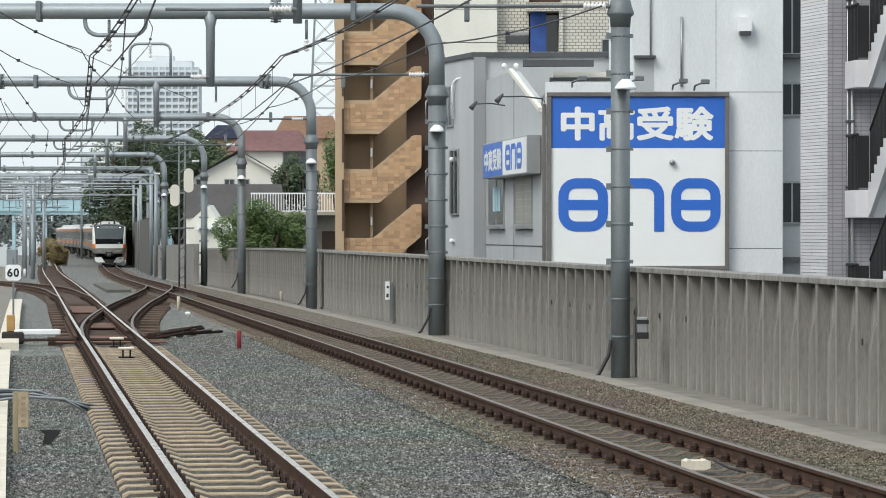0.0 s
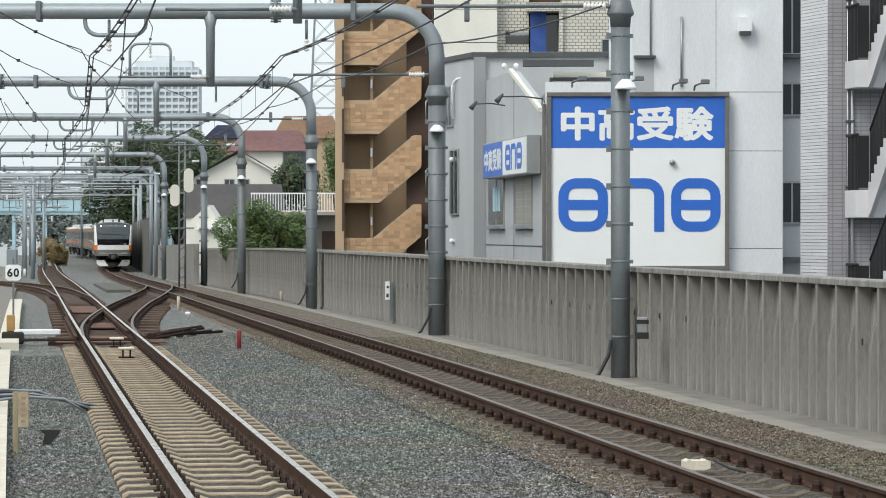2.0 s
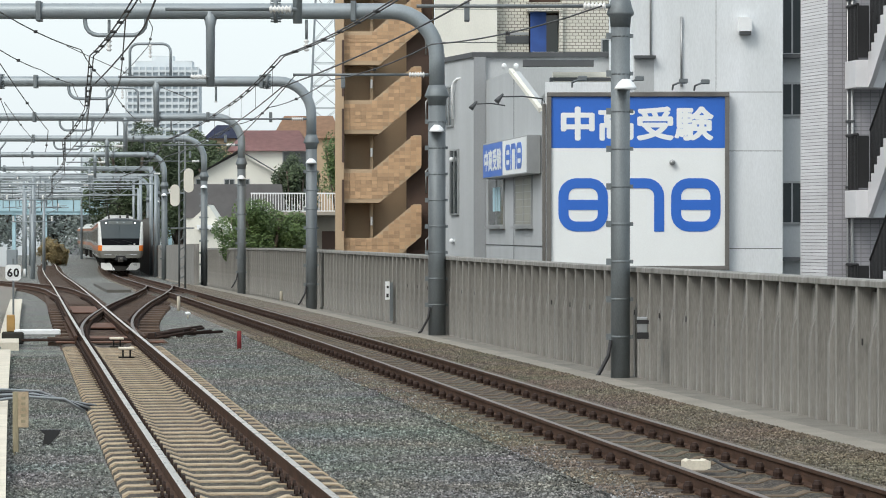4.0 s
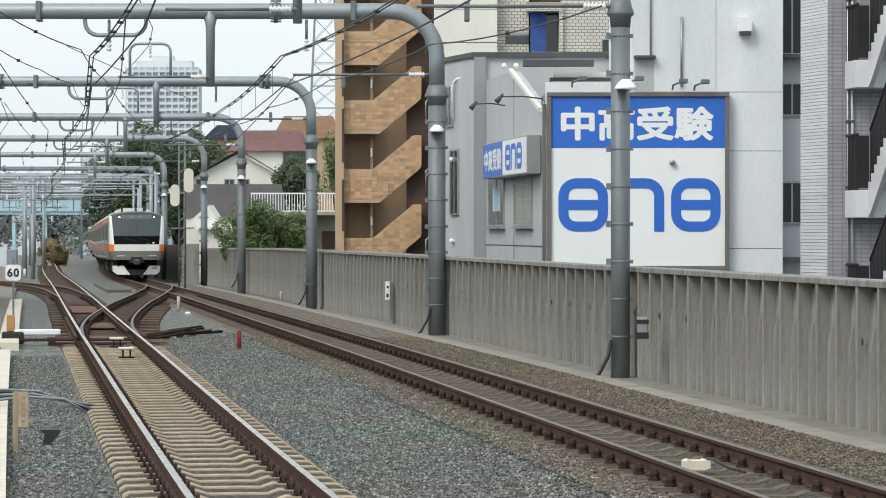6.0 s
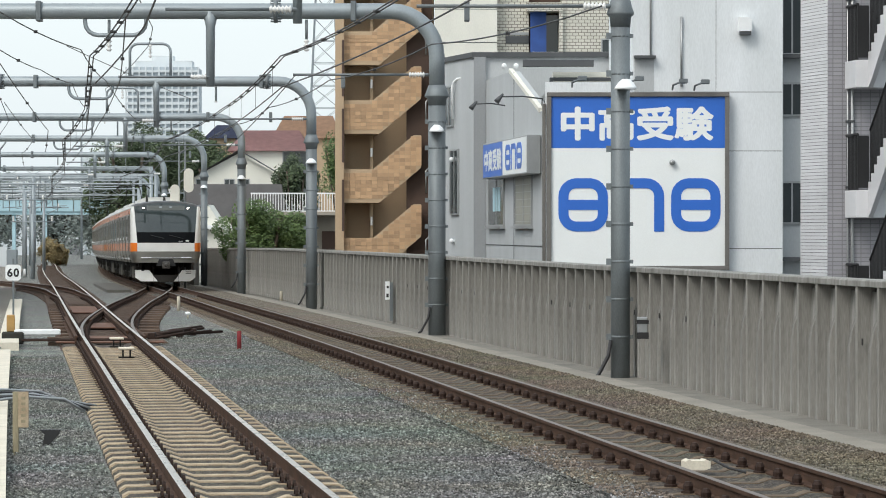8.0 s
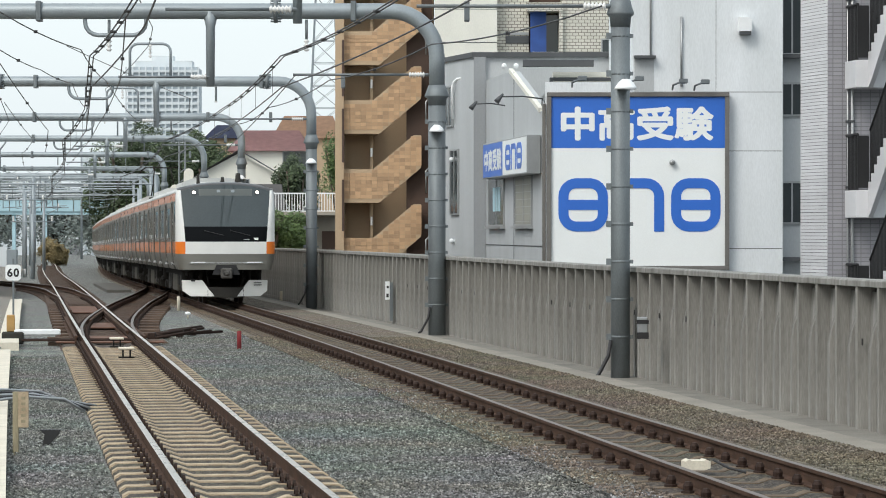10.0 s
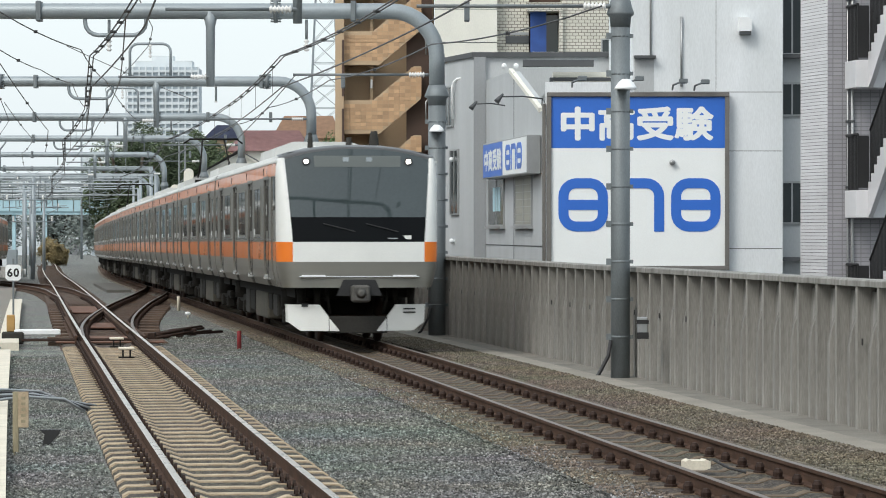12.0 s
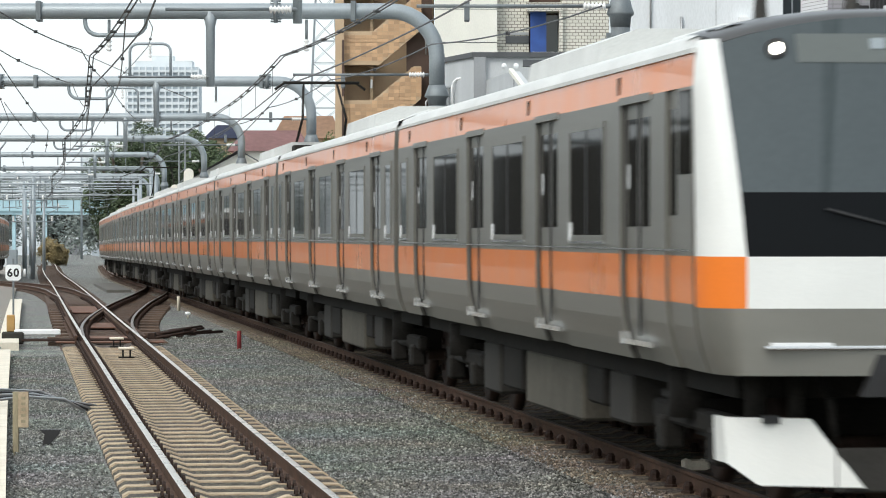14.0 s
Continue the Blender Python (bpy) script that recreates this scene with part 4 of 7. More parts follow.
    # the projecting sign
    sg = thing("wall_sign", "blue and white box sign fixed along the grey side wall", "sign")
    m = Matrix.Translation((-0.45, 0, 0)) @ sm
    part("box", boxes((0.0, 0.42, 0.75, 12.1, 3.82, 5.0), bevel=0.02), ALU, sg).matrix_basis = m
    ms = m @ Matrix.Translation((-0.005, 12.0, 3.87)) @ Matrix.Rotation(-math.pi / 2, 4, "Z")
    part("blue_face", boxes((0, 5.3, -0.004, 0.0, 0, 1.08)), BLUE_SIGN, sg).matrix_basis = ms
    part("white_face", boxes((5.3, 11.2, -0.004, 0.0, 0, 1.08)), WHITE_SIGN, sg).matrix_basis = ms
    kanji("中高受験", 0.72, 4.6, ms @ Matrix.Translation((0.4, -0.006, 0.18)), WHITE_SIGN, sg, "lettering")
    mark_shapes(sg, ms @ Matrix.Translation((6.1, -0.005, 0.14)), 4.0, 0.8, 0.17, BLUE_SIGN)
    wall_lamp(2.05, 113.0, 6.0, 0.95)
    wall_lamp(3.0, 104.5, 5.9, 1.2)
    for k, (x, z) in enumerate(((8.0, 6.3), (7.35, 6.32), (4.35, 6.4), (6.05, 6.4))):
        lamp = thing("board_lamp", "small grey floodlight above the billboard", "lamp", group="board lamps")
        bm = bmesh.new()
        tube(bm, [(x - 0.5, 102.9, z), (x - 0.5, 102.6, z + 0.12), (x - 0.3, 102.4, z + 0.2)], 0.03, 6)
        box(bm, x - 0.34, x - 0.08, 102.3, 102.5, z + 0.16, z + 0.3, bevel=0.02)
        part("housing", bm, GALV_DARK, lamp)


def spotlights():
    for px, z in ((0.3, 4.6), (0.3, 1.75), (1.98, 7.45)):
        lamp = thing("twin_spotlight", "pair of small white wall spotlights", "lamp", group="wall spotlights")
        for d in (0.0, 0.17 if px < 1 else 0.39):
            bm = bmesh.new()
            y = 120.8 if px < 1 else 112.0
            bmesh.ops.create_uvsphere(bm, u_segments=10, v_segments=6, radius=0.09, matrix=Matrix.Translation((px + d, y - 0.25, z)))
            bar(bm, (px + d, y - 0.2, z), (px + d, y + 0.4, z), 0.03)
            part("spot", bm, LAMP_WHITE, lamp)


def white_brick_building():
    ob = thing("apartment_block", "white brick apartment block with panelled wall and balcony", "building")
    y = 140.0
    part("panel_wall", boxes((-0.34, 2.2, y, y + 0.4, -7, 16)), CREAM_WALL, ob)
    for z in (9.75, 11.1):
        part("joint_strip", boxes((-0.34, 2.2, y - 0.008, y, z, z + 0.03)), DARK_TRIM, ob)
    part("brick_wall", boxes((4.8, 8.0, y - 0.3, y + 0.2, -7, 16)), WHITE_BRICK, ob)
    part("brick_wall", boxes((2.2, 3.5, y + 0.6, y + 1.0, -7, 16)), WHITE_BRICK, ob)
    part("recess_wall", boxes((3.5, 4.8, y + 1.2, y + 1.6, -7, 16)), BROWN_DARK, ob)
    part("body", boxes((-0.3, 8.0, y + 1.7, y + 12, -7, 16)), CREAM_WALL, ob)
    part("opening", boxes((2.55, 3.5, y + 0.55, y + 0.6, 9.75, 10.05)), DARK_TRIM, ob)
    part("opening", boxes((2.5, 3.5, y + 0.54, y + 0.59, 10.1, 10.2)), ALU, ob)
    bal = part("balcony", boxes((3.4, 4.85, y - 0.55, y + 1.2, 11.0, 11.35), (4.7, 4.85, y - 0.5, y + 1.2, 9.2, 11.0)), WHITE_BRICK, ob)
    bm = bmesh.new()
    box(bm, 3.55, 4.2, y + 0.1, y + 0.16, 9.3, 11.0, m=None)
    part("tarpaulin", bm, BLUE_SHEET, bal, "blue tarpaulin screen")
    part("rail", boxes((3.6, 4.7, y - 0.5, y - 0.4, 9.25, 9.35)), LAMP_WHITE, bal)
    part("rear_window", boxes((4.2, 4.7, y + 0.6, y + 0.66, 9.3, 10.9)), WINDOW_GLASS, bal)
    pane_in(ob, Matrix.Translation((6.4, y - 0.34, 9.3)), 0.9, 0.6)


def stair_building():
    """Tan tiled block with an open zigzag stair."""
    ob = thing("tan_apartment_block", "tan tiled apartment block with open zigzag stairs", "building")
    y = 141.0
    part("corner_column", boxes((-4.4, -4.05, y - 0.3, y + 2.2, -7, 15)), BEIGE, ob)
    # Slots are thin dark plates on the face; their inner shade is the colour.
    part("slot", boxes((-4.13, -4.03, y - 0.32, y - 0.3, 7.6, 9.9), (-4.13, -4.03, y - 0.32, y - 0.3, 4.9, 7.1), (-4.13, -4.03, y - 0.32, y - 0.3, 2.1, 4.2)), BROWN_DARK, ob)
    part("back_wall", boxes((-4.05, -1.25, y + 1.6, y + 2.0, -7, 15)), BEIGE, ob)
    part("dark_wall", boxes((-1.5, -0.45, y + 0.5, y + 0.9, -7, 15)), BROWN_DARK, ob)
    part("body", boxes((-4.3, -0.4, y + 2.2, y + 14, -7, 15)), BEIGE, ob)
    st = 2.82
    tile = bpy.data.meshes.new("tile")
    bm = bmesh.new()
    box(bm, 0, 0.222, -0.02, 0.0, 0, 0.222, bevel=0.006)
    bm.to_mesh(tile)
    bm.free()
    tile.materials.append(TAN_TILE)
    rng = random.Random(4)
    for k in range(-2, 4):
        z = 6.08 + k * st
        band = [(-4.05, z), (-2.6, z), (-0.9, z + 1.43), (-0.9, z + 2.76), (-1.2, z + 2.76), (-2.87, z + 1.37), (-4.05, z + 1.37)]
        bm = bmesh.new()
        slab(bm, band, y, y + 0.16)
        flight = part("balustrade", bm, BEIGE, ob, "tan tiled stair balustrade")
        # facing tiles laid over the band
        bm = bmesh.new()
        for i in range(14):
            for j in range(19):
                x0 = -4.04 + i * 0.2265
                z0 = z + 0.02 + j * 0.15
                cx = x0 + 0.1
                low = z if cx < -2.6 else z + (cx + 2.6) * 0.841
                high = z + 1.37 if cx < -2.87 else (z + 1.37 + (cx + 2.87) * 0.832 if cx < -1.2 else z + 2.76)
                if z0 > low + 0.03 and z0 + 0.15 < high:
                    p = rng.uniform(0.004, 0.02)
                    box(bm, x0, x0 + 0.215, y - p - 0.01, y, z0, z0 + 0.14)
        tagged(part("tiles", bm, TAN_TILE, flight), kind="stuff")
        part("landing", boxes((-4.05, -2.7, y + 0.16, y + 1.6, z - 0.02, z + 0.14)), BEIGE, ob)
        part("recess_side", boxes((-3.0, -2.87, y + 0.9, y + 1.6, z + 0.14, z + st)), BEIGE, ob)
        part("door", boxes((-3.9, -3.05, y + 1.55, y + 1.6, z + 0.14, z + 2.2)), BEIGE, ob)
        part("sign_plate", boxes((-2.98, -2.9, y + 0.7, y + 0.9, z + 1.9, z + 2.25)), LAMP_WHITE, ob)
        bm = bmesh.new()
        tube(bm, [(-0.7, y - 0.2, z + 0.4), (-0.7, y - 0.35, z + 1.3), (-0.55, y - 0.2, z + 1.45), (-0.4, y + 0.4, z + 1.45)], 0.03, 6)
        part("handrail", bm, ALU, ob)


def right_apartments():
    ob = thing("stair_tower", "mauve-grey tiled apartment tower with outside black steel stairs", "building")
    y = 73.5
    # side face of glazed strips
    p, q = Vector((8.2, y, 0)), Vector((7.79, 75.1, 0))
    for k in range(140):
        z = -0.6 + k * 0.072
        bm = bmesh.new()
        prism(bm, [(p.x, p.y), (q.x, q.y), (q.x + 0.3, q.y), (p.x + 0.3, p.y)], z, z + 0.061)
        part("tile_strip", bm, SMALL_WHITE_TILE, ob)
    bm = bmesh.new()
    prism(bm, [(8.215, y + 0.02), (7.81, 75.1), (8.3, 75.3), (9.5, 75.3), (9.5, y + 0.02)], -7, 11)
    part("pier_core", bm, material("dark_tile_joint", (0.2, 0.19, 0.2), 0.8), ob)
    part("tiled_wall", boxes((8.2, 11.5, y - 0.012, y + 0.02, -7, 11)), GREY_TILE, ob)
    part("body", boxes((9.7, 16, 75.3, 90, -7, 14)), GREY_TILE, ob)
    bm = bmesh.new()
    tube(bm, [(8.72, y - 0.08, -7), (8.72, y - 0.08, 11)], 0.035, 8)
    part("downpipe", bm, ALU, ob)
    part("downpipe", tube(bmesh.new(), [(8.62, y - 0.07, -7), (8.62, y - 0.07, 11)], 0.022, 8), ALU, ob)
    for z in (0.4, 3.0, 4.4, 7.0):
        part("pipe_clip", boxes((8.58, 8.77, y - 0.12, y, z, z + 0.05)), DARK_TRIM, ob)
    baluster = bpy.data.meshes.new("baluster")
    bm = boxes((-0.012, 0.012, -0.02, 0.02, 0, 1.15))
    bm.to_mesh(baluster)
    bm.free()
    baluster.materials.append(BLACK)
    m = Matrix.Translation((8.68, 72.5, 0)) @ Matrix.Rotation(math.atan2(0.127, 0.992), 4, "Z")
    for k in range(-2, 3):
        z = 2.95 + k * 2.74
        land = part("landing", boxes((0, 1.3, 0, 0.95, z - 0.58, z), bevel=0.01), SMALL_WHITE_TILE, ob, "pale stair landing beam")
        land.matrix_basis = m
        # stepped side of the flight that climbs towards the railway end
        outline = [(0.0, z - 0.58), (0.0, z)]
        for i in range(14):
            outline += [(-0.25 * i, z + 0.176 * (i + 1)), (-0.25 * (i + 1), z + 0.176 * (i + 1))]
        outline += [(-3.5, z + 0.176 * 14 - 0.45), (-0.3, z - 0.4)]
        bm = bmesh.new()
        a = [bm.verts.new((0.27, u, w)) for u, w in outline]
        b = [bm.verts.new((0.37, u, w)) for u, w in outline]
        bm.faces.new(a)
        bm.faces.new(b[::-1])
        for i in range(len(a)):
            i2 = (i + 1) % len(a)
            bm.faces.new((a[i2], a[i], b[i], b[i2]))
        bmesh.ops.recalc_face_normals(bm, faces=bm.faces[:])
        part("stringer", bm, SMALL_WHITE_TILE, land)
        bm = bmesh.new()
        for i in range(14):
            box(bm, 0.37, 1.25, -0.25 * (i + 1), -0.25 * i, z + 0.176 * i, z + 0.176 * (i + 1))
        part("treads", bm, GREY_WALL, land)
        for u0, u1, z0, z1 in ((0.02, 0.95, z, z), (-3.4, 0.02, z + 2.46, z + 0.1)):
            n = int((u1 - u0) / 0.11)
            x = 0.05 if z0 == z1 else 0.33
            for i in range(n + 1):
                share("baluster", baluster, land, Matrix.Translation((x, u0 + (u1 - u0) * i / n, z0 + (z1 - z0) * i / n)))
            part("handrail", bar(bmesh.new(), (x, u0, z0 + 1.17), (x, u1, z1 + 1.17), 0.035), BLACK, land, "black steel handrail")
        bm = bmesh.new()
        box(bm, 0.05, 0.3, 0.03, 0.045, z + 0.05, z + 1.15)
        part("railing_panel", bm, BLACK, land, "black steel railing panel")
    return ob


# ---- far houses, trees, tower ----
def house(name, label, x0, x1, y, depth, z0, eave, ridge, wall, roof, along_x=True, over=0.5):
    ob = thing(name, label, "house")
    part("wall", boxes((x0, x1, y, y + depth, z0, eave)), wall, ob)
    bm = bmesh.new()
    if along_x:
        ym = y + depth / 2
        pts = [((x0 - over, y - over, eave), (x1 + over, y - over, eave), (x1 - over, ym, ridge), (x0 + over, ym, ridge)), ((x1 + over, y + depth + over, eave), (x0 - over, y + depth + over, eave), (x0 + over, ym, ridge), (x1 - over, ym, ridge))]
        for four in pts:
            bm.faces.new([bm.verts.new(p) for p in four])
        for xa, xb in ((x0 - over, x0 + over), (x1 + over, x1 - over)):
            bm.faces.new([bm.verts.new(p) for p in ((xa, y - over, eave), (xb, ym, ridge), (xa, y + depth + over, eave))])
    else:
        xm = (x0 + x1) / 2
        for xa in (x0 - over, x1 + over):
            bm.faces.new([bm.verts.new(p) for p in ((xa, y - over, eave - 0.25), (xm, y - over, ridge), (xm, y + depth, ridge), (xa, y + depth, eave - 0.25))])
    bmesh.ops.solidify(bm, geom=bm.faces[:], thickness=0.18)
    part("roof", bm, roof, ob)
    if not along_x:
        bm = bmesh.new()
        slab(bm, [(x0, eave), (x1, eave), ((x0 + x1) / 2, ridge - 0.2)], y, y + 0.2)
        part("gable", bm, wall, ob)
    return ob


def leaves(name, rng, centre, radii, count, size, mat, parent):
    """A crown of many small folded leaves round clumps."""
    clumps = []
    for i in range(44):
        v = Vector((rng.gauss(0, 1), rng.gauss(0, 1), rng.gauss(0, 1))).normalized() * rng.uniform(0.35, 0.95)
        clumps.append((Vector((v.x * radii[0], v.y * radii[1], v.z * radii[2])) + Vector(centre), rng.uniform(0.22, 0.42)))
    verts, faces = [], []
    for i in range(count):
        c, k = clumps[rng.randrange(len(clumps))]
        v = Vector((rng.gauss(0, 1), rng.gauss(0, 1), rng.gauss(0, 1))).normalized() * rng.uniform(0.4, 1.0) ** 0.5 * k
        p = c + Vector((v.x * radii[0], v.y * radii[1], v.z * radii[2]))
        a = Vector((rng.gauss(0, 1), rng.gauss(0, 1), rng.gauss(0, 0.6))).normalized() * size * rng.uniform(0.6, 1.3)
        b = a.orthogonal().normalized() * a.length * 0.45
        n = len(verts)
        verts += [(p - a)[:], (p + b)[:], (p + a)[:], (p - b)[:]]
        faces += [(n, n + 1, n + 2), (n, n + 2, n + 3)]
    me = bpy.data.meshes.new(name)
    me.from_pydata(verts, [], faces)
    me.materials.append(mat)
    ob = new(name, me)
    ob.parent = parent
    return ob


def tree(x, y, z0, centre_z, radii, count, size, mat, label, seed):
    rng = random.Random(seed)
    ob = thing("tree", label, "tree", group="trees")
    bm = bmesh.new()
    r = radii[0] * 0.08 + 0.05
    tube(bm, [(x, y, z0), (x + 0.1, y, (z0 + centre_z) / 2), (x, y, centre_z)], [r * 1.3, r, r * 0.5], 8)
    for k in range(6):
        a = k * 1.05
        bar(bm, (x, y, (z0 + centre_z) / 2 + k * 0.2), (x + math.cos(a) * radii[0] * 0.7, y + math.sin(a) * radii[1] * 0.7, centre_z + radii[2] * 0.4), r * 0.35)
    part("trunk", bm, BARK, ob)
    leaves("crown", rng, (x, y, centre_z), radii, count, size, mat, ob)
    return ob


def far_things():
    h = house("cream_house", "cream rendered house with a low gable and small windows", -16.8, -10.5, 230, 9, -7, 5.6, 7.5, CREAM_WALL, ROOF_GREY, along_x=False)
    for x in (-16.5, -14.6, -13.6):
        pane_in(h, Matrix.Translation((x, 229.95, 5.0)), 0.7, 0.6)
    h = house("red_roofed_house", "cream house under a red-brown tiled hip roof", -15.9, -10.6, 262, 9, -7, 8.2, 9.9, CREAM_WALL, ROOF_RED)
    pane_in(h, Matrix.Translation((-12.2, 261.95, 6.8)), 2.2, 1.4)
    h = house("tan_roofed_house", "house with a tan tiled roof beyond", -15.9, -10.2, 330, 9, -7, 11.0, 13.3, BEIGE, ROOF_TAN)
    h = house("navy_roofed_house", "house with a dark navy metal roof", -22.4, -20.0, 330, 8, -7, 11.0, 12.4, BEIGE, ROOF_NAVY)
    ob = thing("grey_shed", "grey slate-clad shed roof behind the barrier", "shed")
    part("roof_slope", slab(bmesh.new(), [(-15.4, 2.9), (-9.4, 2.9), (-9.6, 4.9), (-15.4, 4.9)], 205, 205.3), ROOF_GREY, ob)
    part("wall", boxes((-15.4, -9.4, 205.1, 210, -7, 3.0)), CREAM_WALL, ob)
    ob = thing("white_gabled_house", "small white house with a round vent in its gable", "house")
    part("gable", slab(bmesh.new(), [(-14.6, -7), (-12.4, -7), (-12.4, 2.2), (-13.3, 3.6), (-14.6, 2.4)], 195, 200), CREAM_WALL, ob)
    part("roof", boxes((-13.9, -10.8, 194.6, 195.0, 2.2, 2.45)), LAMP_WHITE, ob)
    ob = thing("balcony_terrace", "raised terrace with a pale steel railing", "terrace")
    part("slab", boxes((-9.6, -5.2, 172, 176, 2.9, 3.05), (-9.6, -5.2, 174, 176, -7, 2.9)), CONCRETE, ob)
    part("rail", boxes((-9.6, -5.2, 172, 172.05, 3.95, 4.02), (-9.6, -5.2, 172, 172.05, 3.08, 3.13)), LAMP_WHITE, ob)
    for i in range(33):
        part("baluster", boxes((-9.58 + i * 0.135, -9.545 + i * 0.135, 172.01, 172.04, 3.1, 3.97)), LAMP_WHITE, ob)
    part("door", boxes((-6.1, -5.4, 173.9, 174.0, 1.2, 2.1)), BROWN_DARK, ob)
    tree(-8.2, 158, -7, 2.0, (2.2, 1.8, 1.75), 34000, 0.065, LEAF, "bright green bushy broadleaf tree behind the barrier", 3)
    tree(-30.5, 335, -7, 6.8, (4.2, 3.5, 6.4), 34000, 0.15, LEAF_DARK, "dark green tree beyond the line", 5)
    tree(-25.0, 325, -7, 6.0, (3.4, 3.0, 5.6), 30000, 0.15, LEAF_DARK, "dark green tree beyond the line", 6)
    tree(-20.4, 305, -7, 5.5, (3.0, 3.0, 5.2), 30000, 0.15, LEAF_DARK, "dark green tree beyond the line", 7)
    tree(-6.2, 215, -7, 6.2, (1.6, 1.6, 2.5), 9000, 0.1, LEAF, "green tree between the houses", 8)
    tree(-9.6, 225, -7, 5.2, (1.6, 1.6, 2.0), 8000, 0.1, LEAF_DARK, "dark shrubby tree beside the red-roofed house", 9)
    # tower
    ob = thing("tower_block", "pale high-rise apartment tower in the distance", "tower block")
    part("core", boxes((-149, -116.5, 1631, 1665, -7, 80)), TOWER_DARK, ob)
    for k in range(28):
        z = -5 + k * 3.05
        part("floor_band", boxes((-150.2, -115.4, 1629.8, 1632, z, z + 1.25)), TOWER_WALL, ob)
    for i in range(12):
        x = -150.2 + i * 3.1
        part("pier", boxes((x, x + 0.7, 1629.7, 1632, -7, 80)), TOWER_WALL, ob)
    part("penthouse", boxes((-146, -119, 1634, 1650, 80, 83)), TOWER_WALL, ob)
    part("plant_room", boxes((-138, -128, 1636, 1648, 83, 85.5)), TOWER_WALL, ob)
    # lattice mast
    ob = thing("lattice_pylon", "galvanised steel lattice power pylon", "pylon")
    bm = bmesh.new()
    cx, y = -13.7, 400.0

    def half(z):
        return 2.7 - (z + 7) * 0.045
    for sx in (-1, 1):
        for sy in (-1, 1):
            bar(bm, (cx + sx * half(-7), y + sy * half(-7), -7), (cx + sx * half(36), y + sy * half(36), 36), 0.08, 5)
    z = -7.0
    while z < 35:
        a, b = half(z), half(z + 2.6)
        for sy in (-1, 1):
            bar(bm, (cx - a, y + sy * a, z), (cx + b, y + sy * b, z + 2.6), 0.035, 4)
            bar(bm, (cx + a, y + sy * a, z), (cx - b, y + sy * b, z + 2.6), 0.035, 4)
            bar(bm, (cx - a, y + sy * a, z), (cx + a, y + sy * a, z), 0.05, 4)
            bar(bm, (cx + sy * a, y - a, z), (cx + sy * b, y + b, z + 2.6), 0.035, 4)
        z += 2.6
    part("lattice", bm, GALV, ob)


# ================= small things beside the line =================
def arm_with_insulator(ob, x_post, y, z, reach, r=0.028, zdrop=0.0):
    """A registration tube that ends in a porcelain insulator at its post."""
    bm = bmesh.new()
    bar(bm, (x_post - 0.45, y - 0.1, z), (x_post - reach, y - 0.1, z - zdrop), r, 8)
    bar(bm, (x_post - 0.1, y - 0.1, z), (x_post + 0.05, y, z), r * 1.3, 8)
    part("registration_tube", bm, GALV_DARK, ob)
    bm = bmesh.new()
    insulator(bm, (x_post - 0.45, y - 0.1, z), (x_post - 0.08, y - 0.1, z), 0.075, 6)
    part("insulator", bm, INSULATOR, ob, "ribbed white porcelain insulator")


def hanger(ob, x, y, z0, z1):
    bm = bmesh.new()
    bar(bm, (x, y, z0), (x, y, z0 - 0.45), 0.035, 8)
    part("hanger", bm, GALV_DARK, ob)
    bm = bmesh.new()
    insulator(bm, (x, y, z0 - 0.45), (x, y, z1), 0.07, 3)
    part("insulator", bm, INSULATOR, ob)


